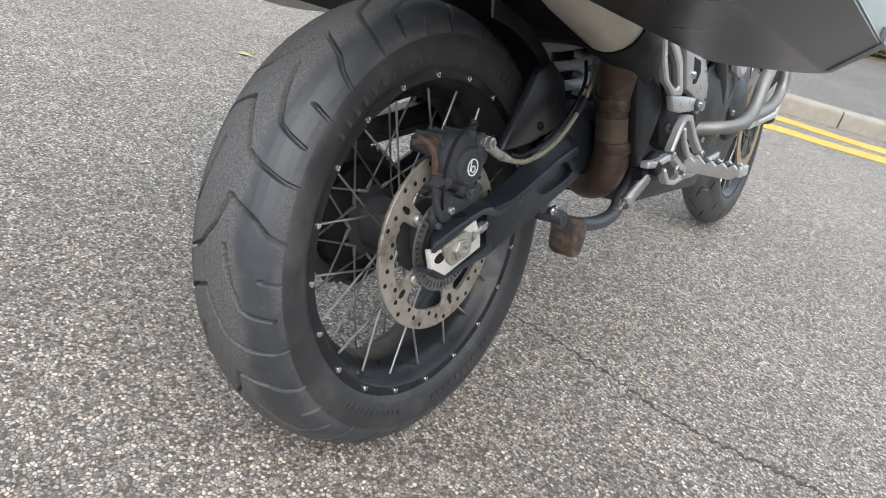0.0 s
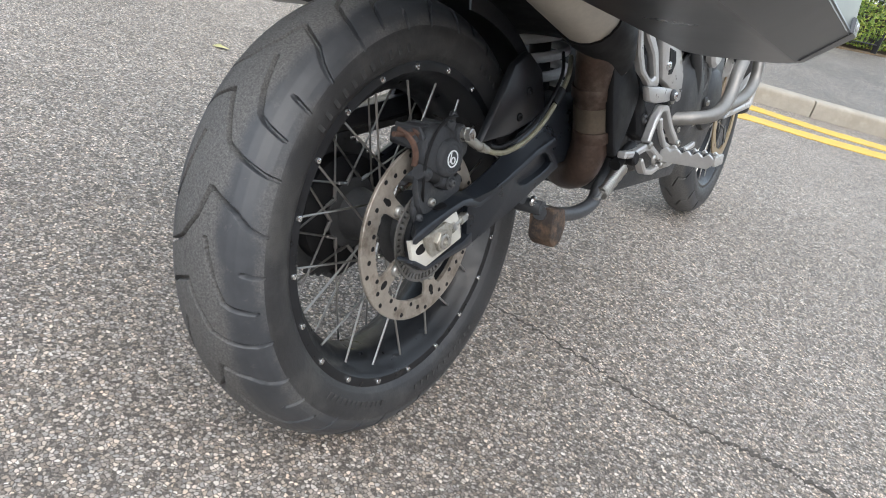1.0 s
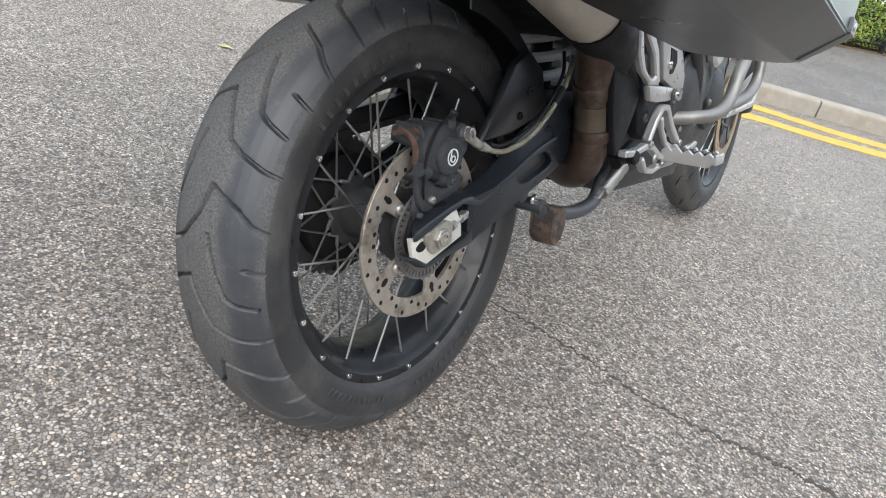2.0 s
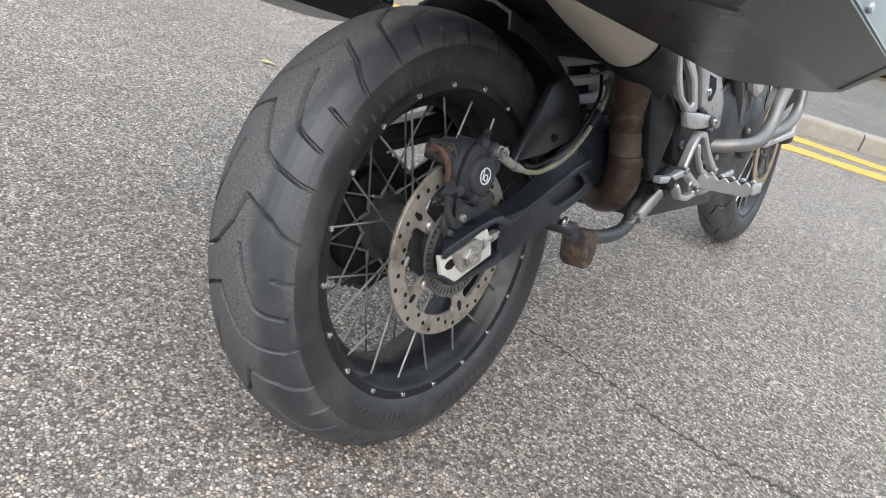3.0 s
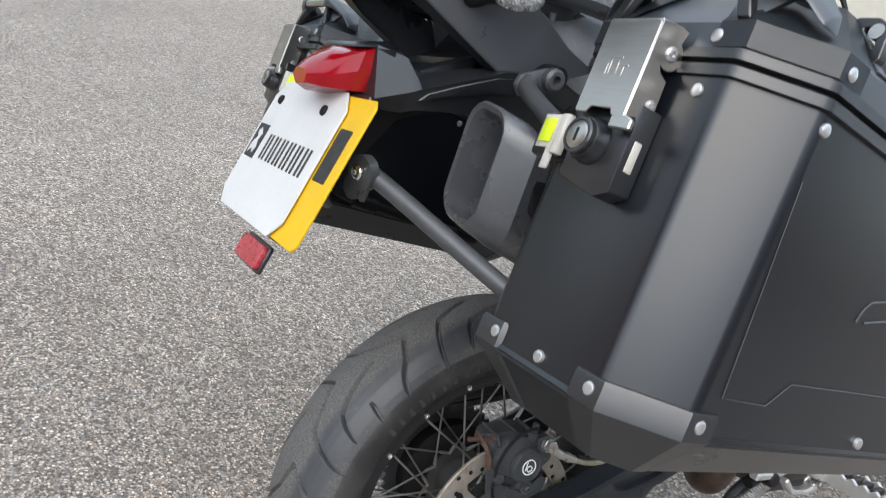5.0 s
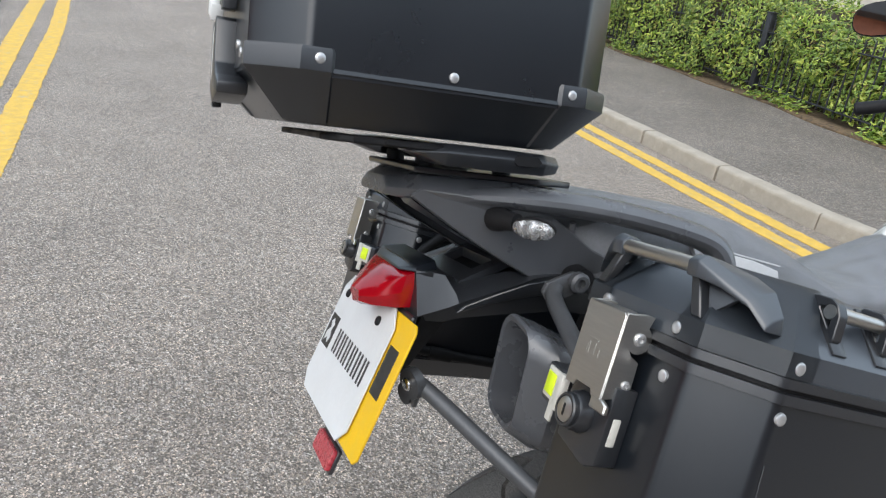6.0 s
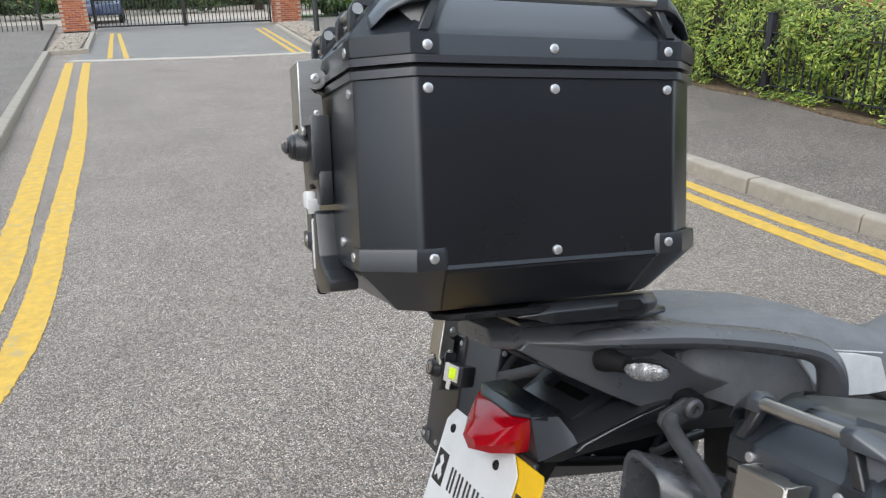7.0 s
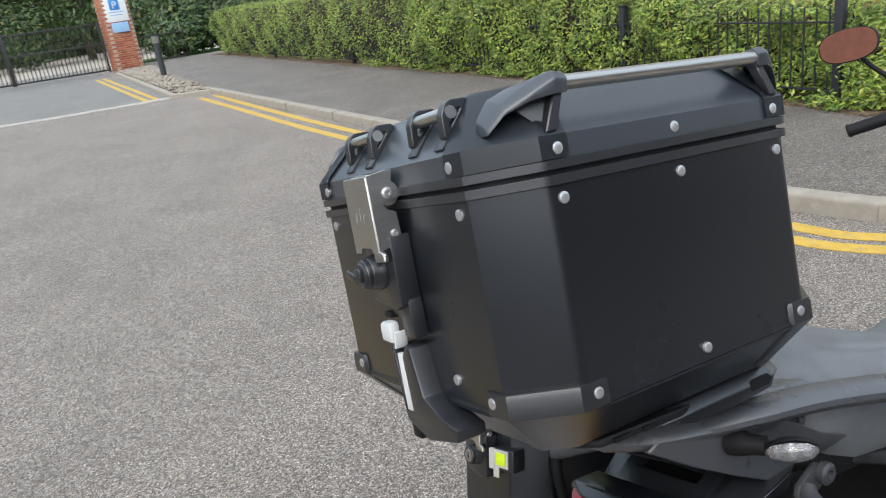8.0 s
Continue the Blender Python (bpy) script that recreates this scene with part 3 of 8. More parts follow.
post_mesh = None
posts_x = [-27.2, -24.1, -21.0, -17.9, -14.8, -11.8, -8.75, -6.0, -3.15, -2.3, -1.5, -0.7]
for i, x in enumerate(posts_x):
    y = hedge_line(x)
    m0 = Matrix.Translation((x, y, KTOP))
    th = thing("fence_post", "square dark painted steel fence post before the hedge", "fence post", m0, "fence posts")
    if post_mesh is None:
        post_mesh = part("post", fence_post(), M_FENCE, th)
    else:
        share(post_mesh, Matrix(), th)
    if i + 1 < len(posts_x):
        x2 = posts_x[i + 1]
        y2 = hedge_line(x2)
        ln = math.hypot(x2 - x, y2 - y) - 0.08
        a = math.atan2(y2 - y, x2 - x)
        fm = Matrix.Translation((x + 0.04 * math.cos(a), y + 0.04 * math.sin(a), KTOP)) @ Matrix.Rotation(a, 4, "Z")
        f = thing("iron_railing", "dark painted iron railing panel with upright bars", "fence", fm, "railing panels")
        rail, low, bar = fence_bay(ln)
        part("top_rail", rail, M_FENCE, f)
        part("bottom_rail", low, M_FENCE, f)
        n = round(ln / 0.125)
        bo = part("bar", bar, M_FENCE, f)
        bo.matrix_basis = Matrix.Translation((ln / n * 0.5, 0, 0))
        for j in range(1, n):
            share(bo, Matrix.Translation((ln / n * (j + 0.5), 0, 0)), f)


def leaf_cloud(name, place, n, size, material, seed, label, category):
    """n small folded leaves at places and facings that place() gives."""
    rng = np.random.default_rng(seed)
    c, nrm = place(rng, n)
    s = size * rng.uniform(0.55, 1.25, n)
    a = rng.normal(size=(n, 3))
    t = a - nrm * (a * nrm).sum(1, keepdims=True)
    t /= np.linalg.norm(t, axis=1, keepdims=True) + 1e-9
    b = np.cross(nrm, t)
    base = np.stack([c - t * s[:, None], c + b * s[:, None] * 0.42 - nrm * s[:, None] * 0.16, c + t * s[:, None], c - b * s[:, None] * 0.42 - nrm * s[:, None] * 0.16, c + nrm * s[:, None] * 0.08], 1)
    V = base.reshape(-1, 3)
    o = np.arange(n)[:, None] * 5
    F = np.concatenate([o + np.array([[0, 1, 4]]), o + np.array([[1, 2, 4]]), o + np.array([[2, 3, 4]]), o + np.array([[3, 0, 4]])], 1).reshape(-1, 3)
    me = bpy.data.meshes.new(name)
    me.from_pydata(V.tolist(), [], F.tolist())
    me.materials.append(material)
    ob = new(name, me)
    return tagged(ob, label, category, "", "stuff")


def hedge_top(x):
    return min(1.2, max(0.78, 0.80 - 0.12 * (x + 3.6))) + 0.04 * math.sin(x * 1.7) + (0.35 * min(1, max(0, (-x - 7) / 5)))


def hedge_place(rng, n):
    # more leaves where the camera passes nearest
    u = rng.random(n)
    x = np.where(rng.random(n) < 0.62, -12 + 12.2 * u, -28.5 + 16.5 * u)
    h = np.array([hedge_top(v) for v in x])
    line = np.array([hedge_line(v) for v in x])
    face = rng.random(n)
    z = KTOP + 0.06 + (h - 0.06) * rng.random(n) ** 0.9
    bulge = 0.13 * np.sin(x * 2.3 + 1.0) * np.sin(z * 4.0 + x) + 0.07 * np.sin(x * 7.1) * np.sin(z * 9)
    y = line + np.where(x < -7, -0.06, 0.06) - 0.10 * np.sin(np.clip((z - KTOP) / h, 0, 1) * 3.1) + bulge + np.abs(rng.normal(0, 0.09, n))
    top = face < 0.22
    z = np.where(top, KTOP + h + rng.normal(0, 0.045, n), z)
    y = np.where(top, line + 0.2 + rng.random(n) * 0.9, y)
    c = np.stack([x, y, z], 1)
    nr = np.stack([rng.normal(0, 0.5, n), np.where(top, -0.3, -1.0) + rng.normal(0, 0.45, n), np.where(top, 1.0, 0.55) + rng.normal(0, 0.45, n)], 1)
    return c, nr / np.linalg.norm(nr, axis=1, keepdims=True)


leaf_cloud("hedge", hedge_place, 62000, 0.033, M_LEAF, 11, "dense green clipped hedge growing through the railings", "hedge")
# solid dark body standing for the stems and the shade behind the hedge leaves
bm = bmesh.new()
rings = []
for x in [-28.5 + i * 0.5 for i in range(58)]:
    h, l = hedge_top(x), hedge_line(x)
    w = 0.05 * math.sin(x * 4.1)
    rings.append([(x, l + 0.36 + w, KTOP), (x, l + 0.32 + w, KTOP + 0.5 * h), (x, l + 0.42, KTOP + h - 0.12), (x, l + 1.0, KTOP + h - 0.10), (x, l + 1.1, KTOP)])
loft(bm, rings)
part("hedge_core", bm, M_TWIG_SHADE, label="solid dark core for twigs and shade inside the hedge", kind="stuff", category="hedge")


def weed_place(rng, n):
    k = rng.integers(0, 46, n)
    cx = np.random.default_rng(5).uniform(-14, -1.5, 46)[k]
    cy = np.array([hedge_line(v) for v in cx]) - 0.08 + np.random.default_rng(6).uniform(-0.05, 0.1, 46)[k]
    c = np.stack([cx + rng.normal(0, 0.11, n), cy + rng.normal(0, 0.05, n), KTOP + 0.02 + np.abs(rng.normal(0, 0.06, n))], 1)
    nr = np.stack([rng.normal(0, 0.6, n), rng.normal(-0.4, 0.5, n), np.ones(n)], 1)
    return c, nr / np.linalg.norm(nr, axis=1, keepdims=True)


leaf_cloud("weeds", weed_place, 2600, 0.035, M_LEAF, 12, "low green weeds at the foot of the fence", "weeds")


# ---- house behind the hedge ----
house = thing("house", "cream rendered house wall with a red brick base", "house", Matrix.Translation((-6.0, 9.6, 0)))
bm = bmesh.new()
box(bm, (-5, 0.15, 4.1), (16, 0.3, 6.2), 0.01)
part("wall", bm, M_RENDER, house)
bm = bmesh.new()
box(bm, (-5, 0.13, 0.53), (16.1, 0.36, 1.06), 0.01)
part("base_wall", bm, mat("brick base", (0.40, 0.14, 0.075), 0.9, 0, 0.2, 14, 0.5, 60), house, "red brick base wall")
bm = bmesh.new()
prism(bm, [(-13.5, 7.2), (3.5, 7.2), (2.5, 9.6), (-12.5, 9.6)], "y", -0.4, 6.0, 0.02)
part("roof", bm, mat("roof tile", (0.16, 0.09, 0.07), 0.85, 0, 0.25, 8), house)

# unseen house front, added to darken reflections in the cases' right faces
side_block = thing("terrace_house", "plain dark house front added out of view to block low sky", "house", Matrix.Translation((13.0, 9.0, 0)))
bm = bmesh.new()
box(bm, (0.15, 0, 2.6), (0.3, 26, 5.2), 0.01)
part("wall", bm, mat("dark brickwork", (0.20, 0.11, 0.08), 0.9, 0, 0.2, 6, 0.5, 60), side_block)
bm = bmesh.new()
prism(bm, [(-13.4, 5.2), (13.4, 5.2), (12, 7.4), (-12, 7.4)], "x", -.4, 6, .02)
part("roof", bm, mat("grey slate", (0.08, 0.078, 0.08), 0.8, 0, 0.25, 8), side_block)


# lower unseen front, added so the chamfers mirror less of the low sky
corner_block = thing("terrace_house", "plain dark house front added out of view to block low sky", "house", Matrix.Translation((15.0, -17.0, 0)) @ Matrix.Rotation(radians(-45), 4, "Z"))
bm = bmesh.new()
box(bm, (0.15, 0, 1.6), (0.3, 30, 3.2), 0.01)
part("wall", bm, side_block.children[0].data.materials[0], corner_block)
bm = bmesh.new()
prism(bm, [(-15.4, 3.2), (15.4, 3.2), (14, 4.6), (-14, 4.6)], "x", -.4, 6, .02)
part("roof", bm, side_block.children[1].data.materials[0], corner_block)


# loose grit on the road
rnd = random.Random(77)
V, F = [], []
for i in range(520):
    gx, gy = rnd.uniform(-5.5, 1.2), rnd.uniform(-1.3, 2.7)
    rr = rnd.uniform(.0016, .0042) * (1.6 if rnd.random() < .06 else 1)
    o = len(V)
    for a in range(5):
        t = 2 * math.pi * a / 5 + rnd.uniform(-.3, .3)
        V.append((gx + rr * math.cos(t) * rnd.uniform(.7, 1.4), gy + rr * math.sin(t), 0.0004))
    V.append((gx + rnd.uniform(-.4, .4) * rr, gy, rr * rnd.uniform(.6, 1.1)))
    F += [(o + a, o + (a + 1) % 5, o + 5) for a in range(5)]
raw("road_grit", V, F, mat("pale grit", (0.52, 0.48, 0.42), 0.85, 0, 0.3, 3), label="loose pale grit scattered on the road", kind="stuff", category="gravel")


# ---- motorcycle, leaning on its side stand; x right, y ahead, z up from the rear tyre's foot ----
LEAN_DEG, AXLE_Z = 13.53, 0.3108
BIKE = Matrix.Translation((0, 0, AXLE_Z)) @ Matrix.Rotation(radians(-LEAN_DEG), 4, "Y") @ Matrix.Translation((0, 0, -0.315))
bike = thing("motorcycle", "black and silver adventure motorcycle with spoked wheels, leaning on its stand", "motorcycle", BIKE)
AX = Vector((0, 0, 0.315))

TYRE = [(0, .3190), (.012, .3182), (.024, .3161), (.036, .3125), (.046, .3079), (.055, .3020), (.063, .2945), (.069, .2868), (.0730, .2790),
        (.0752, .2725), (.0760, .2640), (.0752, .2555), (.0730, .2470), (.0700, .2395), (.0665, .2345), (.0640, .2315)]


# tread grooves of one repeat: (degrees round the tyre, millimetres across)
GROOVES = [
    [(31.0, -71), (33.0, -60), (37.0, -36), (39.0, -5), (34.4, 6), (28.1, 22), (25.8, 41), (23.8, 64), (23.5, 72)],
    [(42.8, -71), (43.6, -62), (45.1, -45), (47.2, -18), (52.4, 6), (58.6, 18), (54.9, 50), (52.1, 62), (50.5, 72)],
    [(48.4, 21), (41.1, 31), (35.3, 42), (34.0, 50), (32.3, 68)],
    [(28.9, -21), (21.6, -31), (15.8, -42), (14.5, -50), (12.8, -68)],
    [(41.8, 61), (40.8, 72)],
    [(22.3, -61), (21.3, -72)],
]
REPEAT = 40.0


def groove_depth(TH, XX):
    """How far each place of the tread lies sunk, in metres."""
    best = np.full(TH.shape, 9.0)
    deg = np.degrees(TH)
    x = XX * 1000
    for line in GROOVES:
        for (a0, x0), (a1, x1) in zip(line, line[1:]):
            mid = (a0 + a1) / 2
            a = (deg - mid + REPEAT / 2) % REPEAT - REPEAT / 2 + mid
            px, py = (a - a0) * 5.35, x - x0
            dx, dy = (a1 - a0) * 5.35, x1 - x0
            t = np.clip((px * dx + py * dy) / (dx * dx + dy * dy), 0, 1)
            best = np.minimum(best, np.hypot(px - t * dx, py - t * dy) / 1.95)
    s = np.clip((1.45 - best) / 0.6, 0, 1)
    return 0.0075 * s


def tyre_mesh(name, parent, scale_w, radius, rim_r, grooves, na, label):
    """Tread and sidewalls as one turned skin, with the grooves sunk into it."""
    right = [(x * scale_w, rim_r + (r - .2315) * (radius - rim_r) / (.3190 - .2315)) for x, r in TYRE]
    # resample the tread part finely
    dens = 3 if grooves else 2
    prof = []
    for (xa, ra), (xb, rb) in zip(right, right[1:]):
        k = (dens + 4 if grooves else 2) if xa < .072 * scale_w else dens
        prof += [(xa + (xb - xa) * i / k, ra + (rb - ra) * i / k) for i in range(k)]
    prof.append(right[-1])
    full = [(-x, r) for x, r in prof[:0:-1]] + prof
    X = np.array([p[0] for p in full])
    R = np.array([p[1] for p in full])
    th = np.arange(na) * 2 * math.pi / na
    TH, XX = np.meshgrid(th, X, indexing="ij")
    RR = np.repeat(R[None, :], na, 0)
    if grooves:
        RR = RR - grooves(TH, XX) * (RR > rim_r + .045 * (radius - rim_r) / .0875)
    V = np.stack([XX, -np.cos(TH) * RR, np.sin(TH) * RR], -1).reshape(-1, 3)
    k = len(full)
    i, j = np.meshgrid(np.arange(na), np.arange(k - 1), indexing="ij")
    a = (i * k + j).ravel()
    b = (((i + 1) % na) * k + j).ravel()
    F = np.stack([a, b, b + 1, a + 1], 1)
    ob = raw(name, V.tolist(), F.tolist(), M_TREAD, parent, label, smooth=True)
    ob.data.materials.append(M_RUBBER)
    ob.data.set_sharp_from_angle(angle=radians(34))
    edge = .0735 * scale_w
    idx = [1 if abs(X[q % (k - 1)] + X[q % (k - 1) + 1]) / 2 > edge or R[q % (k - 1)] < rim_r + (.276 - .2315) * (radius - rim_r) / .0875 else 0 for q in range(len(F))]
    ob.data.polygons.foreach_set("material_index", idx)
    return ob


def spin(deg):
    return Matrix.Rotation(radians(deg), 4, "X")


# rear wheel: hub with its parts
bm = bmesh.new()
lathe(bm, [(-.075, .028), (-.06, .034), (-.055, .052), (-.045, .054), (-.04, .040), (-.02, .036), (.02, .036), (.035, .040), (.04, .052), (.05, .054), (.054, .036), (.085, .030)], (0, 0, 0), (1, 0, 0), 40)
rear = part("rear_wheel", bm, M_GREYCAST, bike, "spoked rear wheel with a dark hub")
rear.matrix_basis = Matrix.Translation(AX)
tyre_mesh("tyre", rear, 1.0, .3190, .2315, groove_depth, 1640, "worn black road tyre with angled grooves")
bm = bmesh.new()
side = [(.0640, .2315), (.0645, .2300), (.0640, .2190), (.0615, .2165), (.0550, .2120), (.0440, .2040), (.0400, .1995), (.0340, .1975), (.0280, .1925), (.0180, .1895), (0, .1885)]
prof = side + [(-x, r) for x, r in side[-2::-1]]
lathe(bm, prof + [(-.060, .2340), (0, .2100), (.060, .2340), prof[0]], (0, 0, 0), (1, 0, 0), 120, cap=False)
part("rim", bm, M_RIM, rear, "black anodised wheel rim")

NIP0 = 51.3  # angle of one nipple, from straight behind upwards
nip = None
for i in range(20):
    a = -(NIP0 + 18 * i)
    if nip is None:
        bm = bmesh.new()
        bolt(bm, (.0640, -.2245, 0), (1, 0, 0), .0042, .0035)
        nip = part("nipple", bm, M_CHROME, rear, "small bright nipple head")
        nip.matrix_basis = spin(a)
    else:
        share(nip, spin(a), rear)
    share(nip, spin(a + 9) @ Matrix.Diagonal((-1, 1, 1, 1)), rear)

for sx in (1, -1):
    for kind in (1, -1):
        bm = bmesh.new()
        a = radians(46 * kind)
        p0 = Vector((sx * .046, -.049 * math.cos(a), .049 * math.sin(a)))
        p1 = Vector((sx * .049, -.2050, 0))
        d = (p1 - p0).normalized()
        tube(bm, [p0 - d * .004, p0 + d * .018, p0 + d * .019, p1 - d * .010, p1], [.0030, .0028, .0016, .0016, .0016], 8)
        s = part("spoke", bm, M_SPOKE, rear, "bright stainless spoke")
        for i in range(10):
            m = spin(-(NIP0 + 36 * i + (0 if kind > 0 else 18) + (0 if sx > 0 else 9)))
            if i:
                share(s, m, rear)
            else:
                s.matrix_basis = m


def disc_mesh(ro, ri, n_holes, th):
    """A plain uncut ring for a drilled disc."""
    b = bmesh.new()
    rows = [ri + (ro - ri) * f for f in (0.0, 1.0)]
    seg = n_holes * 6
    lathe(b, [(-th / 2, ri), (th / 2, ri), (th / 2, ro - .001), (th / 2 - .0008, ro), (-th / 2 + .0008, ro), (-th / 2, ro - .001), (-th / 2, ri)], (0, 0, 0), (1, 0, 0), seg, cap=False)
    return b


def disc_arms(parent, ri, rc, th, arms, material, name="disc_arm"):
    """The spider: an arm that narrows from the ring to its bolt, with a dark plate for the shaded slot near the ring.
    """
    for i in range(arms):
        t = 2 * math.pi * i / arms
        half = [(ri + .002, .026), (ri - .003, .017), (ri - .009, .0130), (ri - .017, .0115), (rc + .014, .0105), (rc + .002, .0085)]
        b = bmesh.new()
        c, sn = math.cos(t), math.sin(t)
        q = [(-r * c + w * sn, r * sn + w * c) for r, w in half] + [(-r * c - w * sn, r * sn - w * c) for r, w in half[::-1]]
        prism(b, q, "x", -th * 0.42, th * 0.42, .0006, 1)
        part(name, b, material, parent)
        b = bmesh.new()
        sl = [(ri - .002 + .0075 * math.cos(k * math.pi / 6), .0045 * math.sin(k * math.pi / 6)) for k in range(12)]
        prism(b, [(-r * c + w * sn, r * sn + w * c) for r, w in sl], "x", th * .40, th * .55)
        part("arm_slot", b, M_DARK, parent)


disc = part("brake_disc", disc_mesh(.1275, .0995, 40, .0055), M_DISC, rear, "worn drilled steel brake disc")
disc.matrix_basis = Matrix.Translation((.080, 0, 0)) @ spin(36)
disc_arms(disc, .0995, .055, .0055, 5, M_DISC)
# dark insets laid on the ring's face for the shade in its drilled holes
hole = None
for i in range(40):
    bm_r = (.1050, .1125, .1200)[i % 3]
    m = Matrix.Translation((.0829, 0, 0)) @ spin(9 * i) @ Matrix.Translation((0, -bm_r, 0))
    if hole is None:
        bm = bmesh.new()
        lathe(bm, [(0, .0034), (.0003, .0032), (.0003, .0030), (-.001, .0028)], (0, 0, 0), (1, 0, 0), 12)
        hole = part("drilled_hole", bm, M_DARK, rear)
        hole.matrix_basis = m
    else:
        share(hole, m, rear)
db = None
for i in range(5):
    m = Matrix.Translation((.083, 0, 0)) @ spin(36 + 72 * i) @ Matrix.Translation((0, -.0705, 0))
    if db is None:
        bm = bmesh.new()
        bolt(bm, (0, 0, 0), (1, 0, 0), .0085, .006)
        db = part("disc_bolt", bm, M_BOLT, rear, "hexagon socket disc bolt")
        db.matrix_basis = m
    else:
        share(db, m, rear)
# toothed sensor ring
bm = bmesh.new()
lathe(bm, [(0, .052), (.003, .052), (.003, .0570), (0, .0570)], (.088, 0, 0), (1, 0, 0), 96, cap=False)
lathe(bm, [(0, .0655), (.003, .0655), (.003, .0690), (0, .0690)], (.088, 0, 0), (1, 0, 0), 96, cap=False)
for i in range(48):
    t = 2 * math.pi * i / 48
    box(bm, (.0892, -.0613 * math.cos(t), .0613 * math.sin(t)), (.0026, .0090, .0042), 0, Matrix.Rotation(-t, 3, "X"))
part("sensor_ring", bm, M_RINGSTEEL, rear, "slotted steel wheel speed ring")
bm = bmesh.new()
lathe(bm, [(.084, .044), (.092, .043), (.096, .036), (.097, .020)], (0, 0, 0), (1, 0, 0), 36)
part("hub_cover", bm, M_PLASTIC, rear)
# sprocket on the far side
bm = bmesh.new()
n = 46
q = []
for i in range(n * 2):
    r = .110 if i % 2 else .102
    t = math.pi * i / n
    q.append((-r * math.cos(t), r * math.sin(t)))
prism(bm, q, "x", -.092, -.086)
part("sprocket", bm, M_GREYCAST, rear, "dark steel chain sprocket")


# ---- luggage cases ----

def octagon(hx, hy, c, z):
    a, b = c
    return [Vector(p) for p in ((hx, -hy + b, z), (hx, hy - b, z), (hx - a, hy, z), (-hx + a, hy, z), (-hx, hy - b, z), (-hx, -hy + b, z), (-hx + a, -hy, z), (hx - a, -hy, z))]


def soft_ring(hx, hy, c, z, w=0.006):
    """The octagon with each corner eased by two points."""
    P = octagon(hx, hy, c, z)
    out = []
    for i, p in enumerate(P):
        a, b = P[i - 1], P[(i + 1) % 8]
        out += [p + (a - p).normalized() * w, p + (a + b - 2 * p).normalized() * w * 0.22, p + (b - p).normalized() * w]
    return out


def case(name, label, m, hx, hy, zlow, rail, side_bolts, latch_x, latch_len, lever, mirror=1, handles=(), taper=0.0, chamfer=(.044, .052), rear_rivet=.140):
    """An aluminium luggage case: z = 0 at the upper row of wall bolts, the latch on the face towards -y."""
    t = thing(name, label, "luggage case", m, "luggage cases")
    W = .0055

    def cut(k=1.0):
        return chamfer[0] * k, chamfer[1] * k
    C = cut()

    def shaped(name, bm, *more, **kw):
        # the box grows shallower towards its front
        for vv in bm.verts:
            if vv.co.z < 0:
                vv.co.z *= 1 - taper * (vv.co.y + hy) / (2 * hy)
        return part(name, bm, *more, **kw)
    zb = zlow - .062                      # underside
    bm = bmesh.new()
    loft(bm, [soft_ring(hx - .001, hy - .001, C, zlow - .016, W), soft_ring(hx, hy, C, .012, W)], cap=False)
    shaped("wall_panel", bm, M_BLACK_ALU, t, "satin black aluminium walls")
    bm = bmesh.new()
    loft(bm, [soft_ring(hx - .048, hy - .048, cut(.55), zb, W), soft_ring(hx - .044, hy - .044, cut(.6), zb + .004, W), soft_ring(hx + .0005, hy + .0005, C, zlow - .012, W), soft_ring(hx - .0005, hy - .0005, C, zlow - .008, W)])
    shaped("bottom_pan", bm, M_BLACK_ALU, t, "black aluminium bottom with bevelled flanks")
    # plastic corner caps at the foot of each corner
    for sx in (1, -1):
        for sy in (1, -1):
            bm = bmesh.new()
            e = .0028
            def ring(z, d, ex, k):
                h1, h2, (ca, cb) = hx + e - d, hy + e - d, cut(k)
                return [Vector((sx * h1, sy * (h2 - cb - ex), z)), Vector((sx * h1, sy * (h2 - cb + .004), z)), Vector((sx * (h1 - ca + .004), sy * h2, z)), Vector((sx * (h1 - ca - ex), sy * h2, z))]
            inner = [[p - Vector((sx * .004, sy * .004, 0)) for p in r] for r in (ring(zb + .002, .046, .012, .55), ring(zlow - .012, 0, .026, 1), ring(zlow + .006, 0, .026, 1), ring(zlow + .010, .001, .024, 1))]
            outer = [ring(zb + .002, .046, .012, .55), ring(zlow - .012, 0, .026, 1), ring(zlow + .006, 0, .026, 1), ring(zlow + .010, .001, .024, 1)]
            for a in (outer,):
                loft(bm, a, cap=False, closed=False)
            loft(bm, inner, cap=False, closed=False)
            for i in range(3):
                for k in (0, 3):
                    q = [bm.verts.new(v) for v in (outer[i][k], outer[i + 1][k], inner[i + 1][k], inner[i][k])]
                    bm.faces.new(q)
            for r in (0, 3):
                for i in range(3):
                    bm.faces.new([bm.verts.new(v) for v in (outer[r][i], outer[r][i + 1], inner[r][i + 1], inner[r][i])])
            bmesh.ops.remove_doubles(bm, verts=bm.verts, dist=1e-5)
            shaped("corner_cap", bm, M_PLASTIC, t, "black plastic corner cap", 28)
    # seam: lower rim, dark gasket, upper rim
    bm = bmesh.new()
    loft(bm, [soft_ring(hx - .001, hy - .001, C, .0105, W), soft_ring(hx + .0035, hy + .0035, C, .0115, W), soft_ring(hx + .0035, hy + .0035, C, .0195, W), soft_ring(hx - .002, hy - .002, C, .0200, W)], cap=False)
    shaped("body_rim", bm, M_PLASTIC, t, "black plastic rim")
    bm = bmesh.new()
